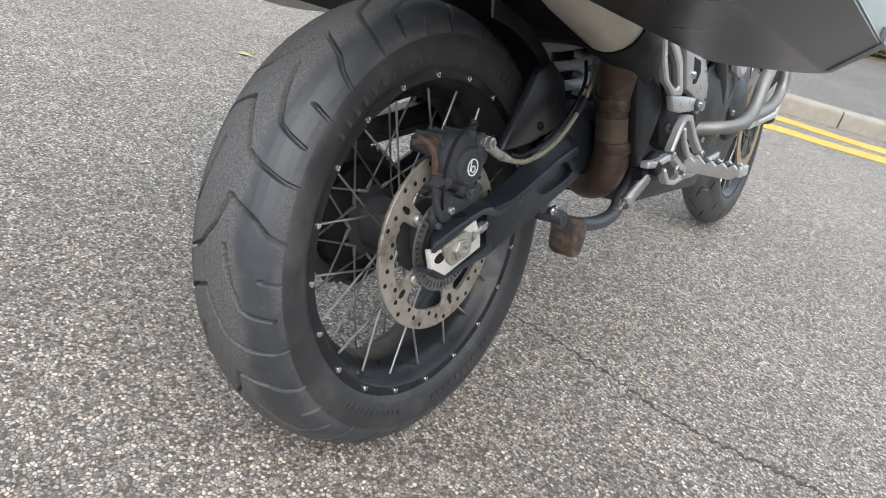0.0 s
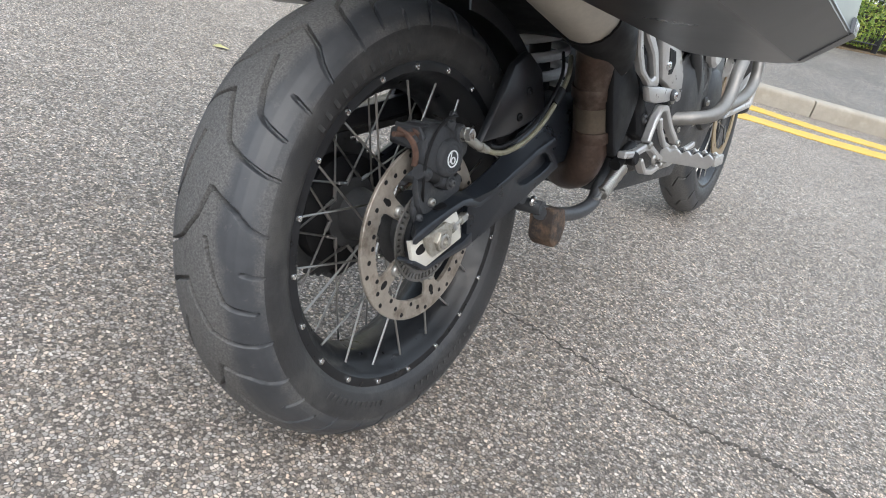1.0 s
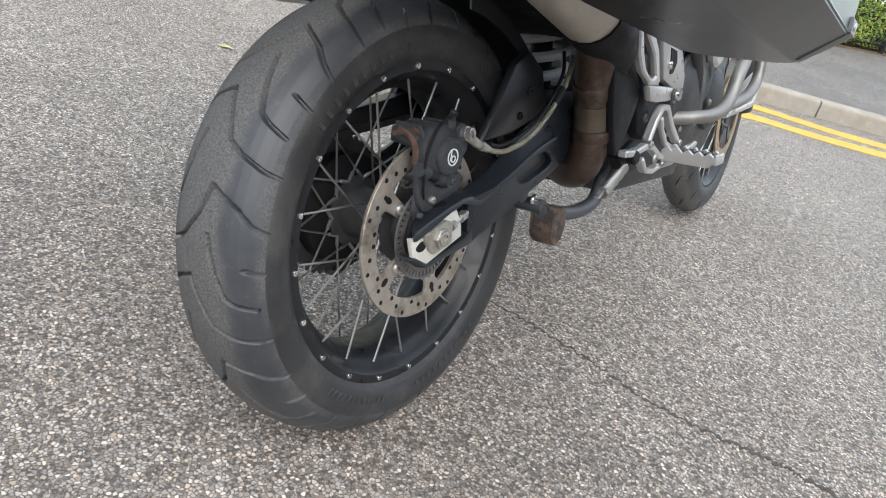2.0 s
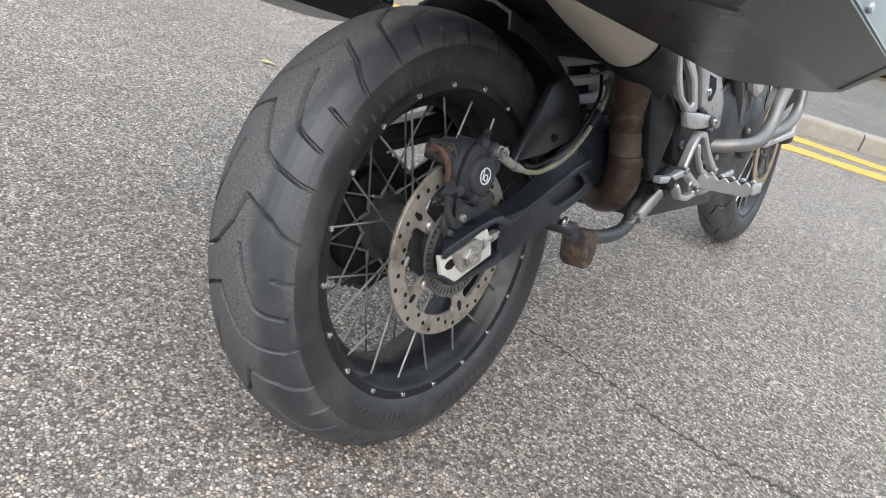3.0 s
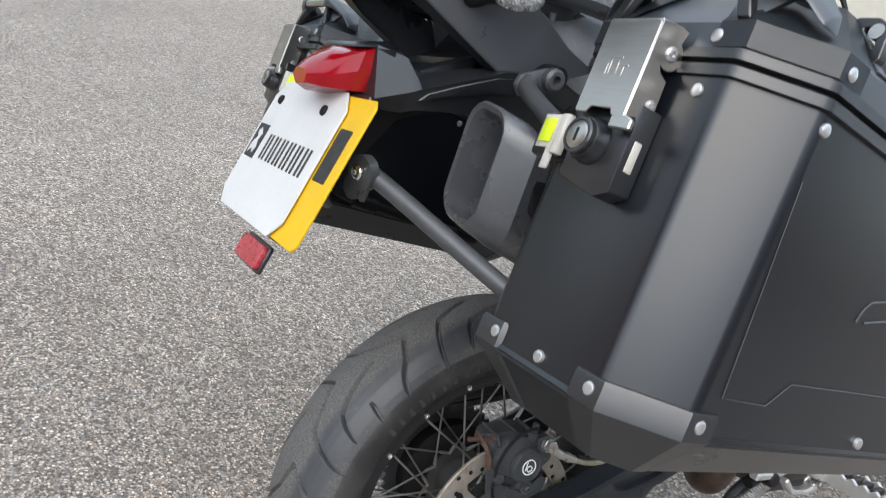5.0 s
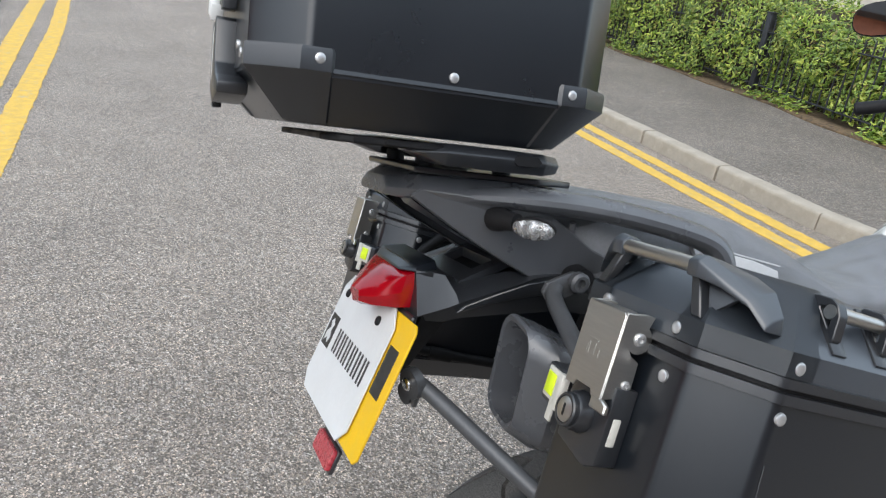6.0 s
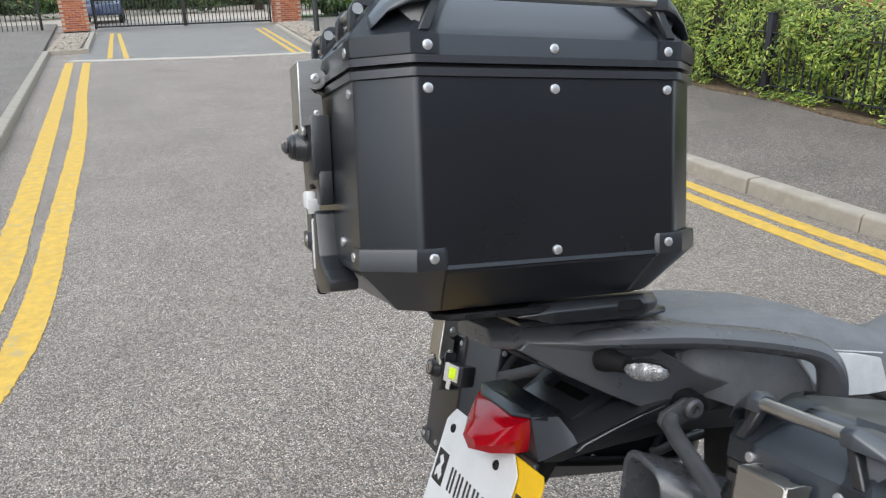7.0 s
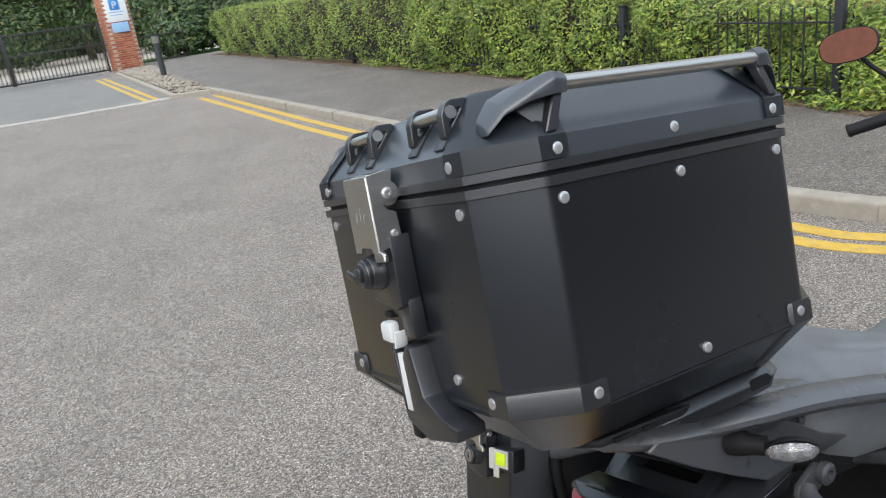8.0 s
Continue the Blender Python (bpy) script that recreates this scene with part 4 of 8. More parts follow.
    loft(bm, [soft_ring(hx - .002, hy - .002, C, .019, W), soft_ring(hx - .002, hy - .002, C, .025, W)])
    shaped("gasket", bm, M_DARK, t)
    bm = bmesh.new()
    loft(bm, [soft_ring(hx - .002, hy - .002, C, .0235, W), soft_ring(hx + .0038, hy + .0038, C, .0240, W), soft_ring(hx + .0038, hy + .0038, C, .0315, W), soft_ring(hx + .001, hy + .001, C, .0320, W)], cap=False)
    shaped("lid_rim", bm, M_PLASTIC, t, "black plastic rim")
    bm = bmesh.new()
    top = .098
    loft(bm, [soft_ring(hx + .001, hy + .001, C, .0315, W), soft_ring(hx + .001, hy + .001, C, .0515, W), soft_ring(hx - .002, hy - .002, C, .0550, W), soft_ring(hx - .036, hy - .036, cut(.85), top - .004, W), soft_ring(hx - .042, hy - .042, cut(.85), top, W)])
    # lid and its corners take the paler black that carries painted sky sheen
    shaped("lid", bm, M_LID_SHEEN, t, "black aluminium lid with sloping flanks")
    # lid corner caps: a flank over each corner carrying a pointed bracket
    for sx in (1, -1):
        for sy in (1, -1):
            bm = bmesh.new()
            e = .0032
            def lring(z, d, ex, k):
                h1, h2, (ca, cb) = hx + e - d, hy + e - d, cut(k)
                return [Vector((sx * h1, sy * (h2 - cb - ex), z)), Vector((sx * h1, sy * (h2 - cb + .003), z)), Vector((sx * (h1 - ca + .003), sy * h2, z)), Vector((sx * (h1 - ca - ex), sy * h2, z))]
            loft(bm, [lring(.0325, 0, .026, 1), lring(.0518, 0, .026, 1), lring(.0562, .003, .022, 1), lring(top - .001, .037, .020, .85), lring(top + .003, .044, .02, .85)], cap=False, closed=False)
            bmesh.ops.solidify(bm, geom=bm.faces[:], thickness=.0028)
            shaped("lid_corner", bm, M_LID_SHEEN, t, "black plastic lid corner", 28)
            # bracket that reaches from the corner out to the rail end
            if rail == "y":
                end = Vector((sx * (hx - .001), sy * (hy - .074), top - .007))
            else:
                end = Vector((sx * (hx - .066), sy * (hy - .001), top - .007))
            d = Vector((0, sy, 0)) if rail == "y" else Vector((sx, 0, 0))
            o = Vector((sx, 0, 0)) if rail == "y" else Vector((0, sy, 0))
            up = Vector((0, 0, 1))
            bm = bmesh.new()
            loft(bm, [[end + d * q + o * w + up * h for w, h in sec] for q, sec in (
                (-.007, ((.008, -.008), (.010, .004), (.004, .010), (-.010, .009), (-.014, -.004))),
                (.006, ((.009, -.008), (.011, .005), (.004, .0115), (-.014, .0105), (-.020, -.004))),
                (.024, ((.000, -.010), (.001, -.004), (-.008, .0035), (-.034, .0060), (-.036, -.010))),
                (.044, ((-.012, -.018), (-.012, -.014), (-.018, -.0085), (-.036, -.001), (-.040, -.016))),
                (.058, ((-.021, -.032), (-.022, -.028), (-.027, -.0225), (-.036, -.0175), (-.040, -.032))))])
            bevel(bm, [e2 for e2 in bm.edges if len(e2.link_faces) == 2], .0018, 2)
            rb = shaped("rail_bracket", bm, M_LID_SHEEN, t, "black plastic rail bracket", 40)
            # strut and web below the rail end
            bm = bmesh.new()
            foot = end + d * .013 + o * .0025 - up * (top - .007 - .054)
            loft(bm, [[end + d * (q - .003) + o * w - up * .004 for q, w in ((-.003, .004), (.007, .004), (.007, -.008), (-.003, -.008))],
                      [foot + d * q + o * w for q, w in ((-.005, .0025), (.007, .0025), (.007, -.006), (-.005, -.006))]])
            bevel(bm, bm.edges[:], .0012, 1)
            shaped("bracket_strut", bm, M_PLASTIC, rb, angle=40)
            bm = bmesh.new()
            tri = [end + d * .004 - o * .006 - up * .006, foot - o * .004, end + d * .034 - o * .016 - up * .012]
            loft(bm, [tri, [p - o * .004 for p in tri]])
            shaped("bracket_web", bm, M_PLASTIC, rb)
    # bright rails along two sides
    for s in (1, -1):
        bm = bmesh.new()
        if rail == "y":
            rod(bm, (s * (hx + .001), -(hy - .080), top - .006), (s * (hx + .001), hy - .080, top - .006), .0065, 16)
        else:
            rod(bm, (-(hx - .070), s * (hy + .001), top - .006), (hx - .070, s * (hy + .001), top - .006), .0065, 16)
        shaped("rail", bm, M_STEEL, t, "bright round tie-down rail")
    # short tie-down loops on the other two flanks
    for px, py, ax in handles:
        dirn = Vector((1, 0, 0)) if ax == "x" else Vector((0, 1, 0))
        nrm = Vector((0, math.copysign(1, py), 0)) if ax == "x" else Vector((math.copysign(1, px), 0, 0))
        o = Vector((px, py, .0765))
        fl = (nrm * -.657 + Vector((0, 0, .754))).normalized()
        g = (nrm * .754 + Vector((0, 0, .657))).normalized()
        shape = [(-.016, -.004), (-.016, .004), (-.001, .0160), (.008, .0180), (.015, .0160), (.026, .004), (.026, -.004)]
        gap = [(-.005, .0030), (-.004, .0045), (.003, .0095), (.007, .0105), (.010, .0095), (.015, .0045), (.014, .0030)]
        for e in (-.029, .029):
            c = o + dirn * e
            bm = bmesh.new()
            sgn = math.copysign(1, e)
            A = [[c + dirn * sgn * q + fl * u + g * w for u, w in pts] for pts, q in ((shape, -.005), (shape, .005), (gap, .005), (gap, -.005), (shape, -.005))]
            loft(bm, A, cap=False)
            bmesh.ops.remove_doubles(bm, verts=bm.verts, dist=1e-6)
            bevel(bm, bm.edges[:], .0012, 1)
            shaped("loop_bracket", bm, M_PLASTIC, t, "black plastic triangular loop bracket", 40)
            bm = bmesh.new()
            box(bm, (0, 0, 0), (.016, .052, .004), .0012)
            rot = Matrix([dirn, fl, g]).transposed()
            bmesh.ops.transform(bm, matrix=Matrix.Translation(c - dirn * sgn * .004 - g * .001) @ rot.to_4x4(), verts=bm.verts)
            shaped("loop_foot", bm, M_PLASTIC, t)
        bm = bmesh.new()
        rod(bm, o + dirn * -.0345 + fl * .006 + g * .0100, o + dirn * .0345 + fl * .006 + g * .0100, .0058, 16)
        shaped("loop_bar", bm, M_STEEL, t, "short bright steel bar")
    # bolts
    spots = []
    for s in (1, -1):
        for v in side_bolts:
            for z in (.0405, 0.0, zlow):
                spots.append(((s * (hx + .001), v, z), (s, 0, 0)))
        for v in (rear_rivet, -rear_rivet) + ((0.0,) if s > 0 or lever else ()):
            for z in (.0405, 0.0, zlow) if lever or s > 0 else (.0405, 0.0):
                if v == 0.0 and s < 0:
                    continue
                spots.append(((v, s * (hy + .001), z), (0, s, 0)))
    if not lever:
        for v in (-.054, .004, .066):
            spots.append(((v * mirror, -(hy + .001), zlow), (0, -1, 0)))
    else:
        spots.append(((latch_x + .072, -(hy + .001), zlow + .012), (0, -1, 0)))
    b0 = None
    for c, nv in spots:
        if c[2] < 0:
            c = (c[0], c[1], c[2] * (1 - taper * (c[1] + hy) / (2 * hy)))
        far = abs(c[1]) > hy - .078 if abs(nv[0]) else abs(c[0]) > hx - .078
        lift = .0022 if far and c[2] != 0 else .0002
        mm = Matrix.Translation(Vector(c) + Vector(nv) * lift) @ Vector((0, 0, 1)).rotation_difference(Vector(nv)).to_matrix().to_4x4()
        if b0 is None:
            bm = bmesh.new()
            lathe(bm, [(-.003, .0052), (.0000, .0052), (.0007, .0050), (.0013, .0040), (.0015, .002)], (0, 0, 0), (0, 0, 1), 18)
            b0 = shaped("rivet", bm, M_RIVET, t, "bright domed rivet")
            b0.matrix_basis = mm
        else:
            share(b0, mm, t)
    # latch: a folded steel box with rounded ears at the seam
    y0 = -hy - .001
    lx = latch_x
    w = .027
    dp = .032
    zt = .048 if lever else .039
    zl = zt - latch_len
    bm = bmesh.new()
    prism(bm, [(lx - w, zt - .002), (lx - w + .003, zt), (lx + w - .003, zt), (lx + w, zt - .002), (lx + w, zl), (lx + w * .50, zl), (lx + w * .40, zl + .005), (lx - w * .40, zl + .005), (lx - w * .50, zl), (lx - w, zl)], "y", y0 - dp - .0008, y0 - dp + .0012, .0006, 1)
    lt = shaped("latch_plate", bm, M_STEEL, t, "folded brushed steel latch plate")
    ez_, er = zt - .019, .0125
    ear = [(y0 - .013 + er * math.cos(radians(q)), ez_ + er * math.sin(radians(q))) for q in range(60, -121, -20)]
    outl = [(y0 - dp, zt), (y0 - .012, zt + .003), (y0 - .004, zt + .002)] + ear + [(y0 - .0160, ez_ - .015), (y0 - .0070, ez_ - .019), (y0 - .0060, zl + .012), (y0 - .010, zl + .006), (y0 - dp, zl + .001)]
    for sd in (-1, 1):
        bm = bmesh.new()
        prism(bm, outl, "x", lx + sd * w - .0011, lx + sd * w + .0011, .0004, 1)
        shaped("latch_side", bm, M_STEEL, lt, "steel latch flank with a rounded ear")
    bm = bmesh.new()
    prism(bm, [(lx - w, y0 - dp), (lx + w, y0 - dp), (lx + w, y0 - .010), (lx + w * .45, y0 - .012), (lx + w * .25, y0 - .007), (lx - w * .25, y0 - .007), (lx - w * .45, y0 - .012), (lx - w, y0 - .010)], "z", zt - .0012, zt + .0008, .0005, 1)
    shaped("latch_top", bm, M_STEEL, lt)
    bm = bmesh.new()
    prism(bm, [(lx + w * .55, zl + .002), (lx + w + .001, zl + .002), (lx + w + .010, zl - .001), (lx + w + .010, zl - .009), (lx + w * .55, zl - .009)], "y", y0 - dp - .001, y0 - dp + .004, .0012, 1)
    shaped("latch_hook", bm, M_STEEL, lt, "bent steel latch hook")
    for sd in (-1, 1):
        for dz, dy, rr in ((ez_, -.013, .0058), (zl + .016, -.013, .0042)):
            bm = bmesh.new()
            bolt(bm, (lx + sd * (w + .0011), y0 + dy, dz), (sd, 0, 0), rr, .0026)
            shaped("rivet", bm, M_RIVET, lt, "small bright rivet")
    # embossed mark, plain thin bars
    bm = bmesh.new()
    for q, (bx, bz, bw, bh) in enumerate(((-.008, .000, .0018, .010), (.000, .000, .0018, .010), (.007, .002, .010, .0016), (.007, -.002, .0016, .008), (-.004, .008, .014, .0014), (-.011, -.001, .0016, .008))):
        box(bm, (lx + bx, y0 - dp - .0009, zl + .036 + bz), (bw, .0006, bh), .0001, seg=1)
    shaped("embossed_mark", bm, M_STEEL, lt)
    zk = zl - .020
    bm = bmesh.new()
    bd = .022
    prism(bm, [(lx - w - .003, zl + .014), (lx + w + .004, zl + .014), (lx + w + .004, zk - .034), (lx + w * .6, zk - .040), (lx - w - .003, zk - .030)], "y", y0 - bd, y0 + .001, .002)
    body = shaped("latch_body", bm, M_PLASTIC, t, "black plastic latch body")
    kx = lx - .004 * mirror
    bm = bmesh.new()
    lathe(bm, [(0, .0185), (.004, .0185), (.006, .0172), (.012, .0168), (.0145, .0158)], (kx, y0 - bd + .001, zk), (0, -1, 0), 12)
    lathe(bm, [(.013, .0148), (.0185, .0146), (.0198, .0136), (.0198, .0118), (.0180, .0112)], (kx, y0 - bd + .001, zk), (0, -1, 0), 32)
    shaped("knob", bm, M_PLASTIC, body, "faceted black lock knob")
    if not lever:
        bm = bmesh.new()
        lathe(bm, [(0, .0108), (.0020, .0108), (.0026, .0095)], (kx, y0 - bd - .0165, zk), (0, -1, 0), 24)
        shaped("lock_barrel", bm, M_STEEL, body, "steel lock barrel")
        bm = bmesh.new()
        box(bm, (kx, y0 - bd - .0192, zk), (.0026, .0008, .0105), .0002, seg=1)
        shaped("key_slot", bm, M_DARK, body)
        bm = bmesh.new()
        box(bm, (lx + w + .003, y0 - .012, zk - .004), (.004, .008, .024), .001)
        shaped("catch", bm, M_PALE, body, "bright steel catch")
        # sprung tab beside the knob
        sd = -mirror
        rot = Matrix.Rotation(.22 * sd, 3, "Z")
        bm = bmesh.new()
        box(bm, (lx + sd * .066, y0 - .000, zk + .002), (.048, .030, .038), .004, rot)
        shaped("release_housing", bm, M_PLASTIC, body, "black tab housing")
        bm = bmesh.new()
        box(bm, (lx + sd * .067, y0 - .0160, zk + .004), (.032, .003, .029), .001, rot)
        box(bm, (lx + sd * .047, y0 - .0190, zk + .002), (.012, .008, .034), .0015, rot)
        box(bm, (lx + sd * .056, y0 - .0180, zk - .018), (.012, .003, .020), .001, rot)
        shaped("release_tab", bm, M_PALE, body, "bare metal release tab")
        bm = bmesh.new()
        box(bm, (lx + sd * .068, y0 - .0182, zk + .004), (.021, .0012, .020), .0003, rot)
        shaped("sticker", bm, M_HIVIZ, body, "fluorescent yellow sticker")
    else:
        bm = bmesh.new()
        lathe(bm, [(0, .0128), (.003, .0128), (.0045, .011)], (kx, y0 - bd - .0165, zk), (0, -1, 0), 24)
        box(bm, (kx - .014, y0 - bd - .0225, zk - .001), (.026, .006, .008), .002, Matrix.Rotation(.25, 3, "Y"))
        box(bm, (kx - .001, y0 - bd - .0220, zk), (.012, .006, .014), .002)
        shaped("lock_cover", bm, M_PLASTIC, body, "black rubber lock cover with a pull tab")
        # stepped lower body, release lever and its forked housing hooked under the case
        bm = bmesh.new()
        prism(bm, [(lx - .006, zk - .028), (lx + w + .004, zk - .028), (lx + w + .006, zk - .068), (lx + .012, zk - .068), (lx + .008, zk - .048), (lx - .006, zk - .046)], "y", y0 - .015, y0 + .001, .0018)
        shaped("lower_body", bm, M_PLASTIC, body)
        bm = bmesh.new()
        prism(bm, [(lx - .020, zk - .082), (lx - .013, zk - .078), (lx - .006, zk - .142), (lx + .006, zk - .145), (lx + .004, zk - .088), (lx + .016, zk - .074), (lx + .023, zk - .078), (lx + .034, zk - .126), (lx + .060, zk - .140), (lx + .090, zk - .148), (lx + .088, zk - .160), (lx + .030, zk - .170), (lx - .010, zk - .156)], "y", y0 - .020, y0 + .012, .0022)
        hs = shaped("lever_housing", bm, M_PLASTIC, t, "black plastic forked release housing")
        bm = bmesh.new()
        box(bm, (lx - .001, y0 - .012, zk - .142), (.018, .010, .066), .002)
        shaped("housing_back", bm, M_DARK, hs)
        bm = bmesh.new()
        box(bm, (lx - .001, y0 - .017, zk - .115), (.010, .006, .060), .0015)
        prism(bm, [(lx - .022, zk - .056), (lx - .017, zk - .052), (lx + .001, zk - .052), (lx + .001, zk - .074), (lx - .022, zk - .072)], "y", y0 - .026, y0 - .014, .003)
        box(bm, (lx + .006, y0 - .018, zk - .070), (.003, .014, .018), .001, Matrix.Rotation(.3, 3, "Y"))
        shaped("lever", bm, M_LEVER, hs, "pale metal release lever")
        bm = bmesh.new()
        box(bm, (lx - .016, y0 - .010, zk - .047), (.016, .014, .006), .001)
        shaped("lever_notch", bm, M_DARK, hs)
    return t


def pitch(deg):
    return Matrix.Rotation(radians(deg), 4, "X")


top_m = BIKE @ Matrix.Translation((.004, -.279, 1.3395)) @ pitch(-4.78)
case("top_case", "black aluminium top case with silver rivets and bright rails", top_m, .200, .2015, -.166, "y", (-.138, 0.0, .138), .010, .074, True,
     handles=((.096, -.183, "x"), (-.052, -.183, "x")))

PAN_M = Matrix.Translation((.408, -.204, .9365)) @ pitch(-15.9) @ Matrix.Translation((0, .275, 0))
case("side_case", "black aluminium side case hung beside the silencer", BIKE @ PAN_M, .117, .275, -.226, "x", (-.219, 0.0, .219), -.003, .075, False, 1,
     handles=((.098, -.152, "y"), (.098, .152, "y")), taper=.225, chamfer=(.046, .050), rear_rivet=.049)
PAN_L = Matrix.Translation((-.408, -.204, .9365)) @ pitch(-15.9) @ Matrix.Translation((0, .275, 0))
case("side_case", "black aluminium side case on the far flank", BIKE @ PAN_L, .117, .275, -.205, "x", (-.219, 0.0, .219), .003, .075, False, -1,
     handles=((-.098, -.152, "y"), (-.098, .152, "y")), taper=.225, chamfer=(.046, .050), rear_rivet=.049)

# raised outline on the outer wall and a plain outlined mark
right_case = [o for o in bpy.data.objects if o.name == "side_case"][0]
inv = PAN_M.inverted()
for name, lab, pts, rad in (("wall_seam", "fine raised seam line", [(-.160, .885), (-.190, .728), (-.138, .717), (-.112, .732), (.005, .713), (.20, .680)], .0005),
                            ("outlined_mark", "pale thin outlined mark", [(-.049, .780), (-.042, .790), (-.033, .796), (.062, .796), (.070, .779), (-.037, .779)], .0010)):
    bm = bmesh.new()
    tube(bm, [inv @ Vector((.5252, y, z)) for y, z in pts], rad, 6)
    part(name, bm, M_TUBE, right_case, lab)


# ---- raised marks on the tyre wall, plain bars ----
wm = None
for a0, a1, n in ((40, 80, 11), (-128, -94, 11), (-76, -48, 12), (120, 148, 9)):
    for i in range(n):
        m = spin(-(a0 + (a1 - a0) * i / (n - 1)))
        if wm is None:
            bm = bmesh.new()
            box(bm, (.0757, -.2545, 0), (.0014, .0125, .0062), .0005, Matrix.Rotation(-.16, 3, "Z"), 1)
            wm = part("wall_mark", bm, M_RUBBER, rear, "raised moulded mark")
            wm.matrix_basis = m
        else:
            share(wm, m, rear)


# ---- swingarm ----
def arm_beam(b, s):
    """The hollow beam: inner wall, flat-topped, with its outer face set back for the skin."""
    rings = []
    for y, zr, zt, zb in ((.046, .360, .367, .300), (.069, .354, .366, .301), (.105, .364, .378, .311), (.142, .376, .392, .322), (.190, .394, .418, .337), (.228, .409, .441, .349), (.290, .425, .468, .365), (.34, .440, .490, .372), (.46, .445, .490, .376), (.58, .43, .470, .385)):
        rings.append([Vector((s * x, y, z)) for x, z in ((.092, zt - .006), (.097, zt), (.104, zt - .001), (.1125, zr + (zt - zr) * .55), (.1150, zr - .010), (.1150, zb + .010), (.111, zb + .001), (.096, zb), (.092, zb + .006))])
    loft(b, rings)


bm = bmesh.new()
arm_beam(bm, 1)
arm = part("swingarm", bm, M_ARM, bike, "satin black aluminium swingarm", 32)
bm = bmesh.new()
arm_beam(bm, -1)
part("far_arm", bm, M_ARM, arm, angle=32)
bm = bmesh.new()
prism(bm, [(-.08, .326), (-.02, .376), (.060, .372), (.060, .300), (-.04, .284)], "x", -.124, -.094, .005)
part("far_arm_end", bm, M_ARM, arm)
# outer skin with the open pocket
OUT = [(.046, .362), (.069, .356), (.105, .366), (.142, .378), (.190, .396), (.228, .411), (.262, .410), (.287, .398), (.308, .374), (.275, .362), (.220, .345), (.159, .323), (.097, .307), (.052, .293)]
POCKET = [(.165, .376), (.169, .380), (.178, .385), (.190, .391), (.206, .399), (.227, .4055), (.248, .4055), (.266, .399), (.281, .386), (.270, .378), (.245, .370), (.205, .361), (.188, .361), (.174, .368)]
bm = bmesh.new()
mid = [(p[0] * .22 + q[0] * .78, p[1] * .22 + q[1] * .78) for p, q in zip(OUT, POCKET)]
lip = [(p[0] * .93 + q[0] * .07, p[1] * .93 + q[1] * .07) for p, q in zip(OUT, POCKET)]
rings = []
for pts, x in ((OUT, .108), (OUT, .1235), (lip, .1275), (mid, .1285), (POCKET, .1265), (POCKET, .112)):
    rings.append([Vector((x, p[0], p[1])) for p in pts])
loft(bm, rings, cap=False)
part("arm_skin", bm, M_ARM, arm, "satin black outer face with an open pocket", 40)
bm = bmesh.new()
prism(bm, POCKET, "x", .1140, .1156)
part("pocket_floor", bm, M_PLASTIC, arm)
# upper prong over the axle
bm = bmesh.new()
rings = []
for y, zo, zl, zi in ((-.081, .335, .327, .331), (-.074, .340, .325, .341), (-.050, .347, .333, .350), (.0, .360, .350, .362), (.030, .366, .358, .368), (.050, .366, .352, .369), (.072, .359, .348, .368), (.105, .368, .358, .380), (.142, .380, .370, .394), (.190, .398, .388, .420), (.228, .4125, .402, .442), (.290, .428, .410, .468)):
    lag = .036 * max(0, min(1, (-.03 - y) / .05))
    rings.append([Vector((x, y + lag * (.1285 - x) / .0315, z)) for x, z in ((.097, zl), (.097, zi - .003), (.101, zi), (.122, zo + .0015), (.1265, zo - .001), (.1285, zo - .005), (.1285, zl + .001), (.126, zl))])
loft(bm, rings)
part("upper_prong", bm, M_ARM, arm, "black upper prong of the arm", 30)
bm = bmesh.new()
lathe(bm, [(0, .011), (.0007, .0105), (.0009, .006)], (.112, -.006, .3605), (0, -.26, .965), 20)
part("prong_plug", bm, M_DARK, arm)
# lower prong under the axle
bm = bmesh.new()
prism(bm, [(-.080, .300), (-.047, .2815), (-.016, .285), (.052, .2925), (.066, .297), (.066, .316), (.058, .316), (.040, .305), (.000, .297), (-.044, .288), (-.074, .305)], "x", .100, .1272, .003)
part("lower_prong", bm, M_ARM, arm, "black lower prong of the arm")
# black block between the prongs, in place of the hollow's shade
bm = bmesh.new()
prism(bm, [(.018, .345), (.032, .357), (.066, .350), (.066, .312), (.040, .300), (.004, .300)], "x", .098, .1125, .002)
part("bolt_recess", bm, M_DARK, arm, "dark block for the shaded hollow round the adjuster bolt")
bm = bmesh.new()
prism(bm, [(-.083, .331), (-.056, .3265), (-.02, .345), (.018, .352), (.030, .330), (.034, .3105), (-.044, .2875), (-.0735, .2975)], "x", .1185, .1255, .0012)
part("axle_plate", bm, M_PALE, arm, "pale cream-grey alloy adjuster plate")
# black inlay on the adjuster plate, drawn as its slot's shade
bm = bmesh.new()
prism(bm, [(p[0], p[1]) for p in curve([(-.070, .316, 0), (-.060, .3225, 0), (-.050, .320, 0), (-.050, .3115, 0), (-.058, .308, 0), (-.067, .310, 0)], 3, True)], "x", .1252, .1258, .0002, 1)
part("plate_slot", bm, M_DARK, arm)
bm = bmesh.new()
prism(bm, [(-.057, .3315), (-.012, .3440), (.004, .3380), (.003, .3080), (-.036, .3000), (-.046, .3075), (-.049, .3140), (-.055, .3180)], "x", .124, .1310, .0022)
part("adjuster_block", bm, M_OLDALLOY, arm, "stained alloy axle block")
bm = bmesh.new()
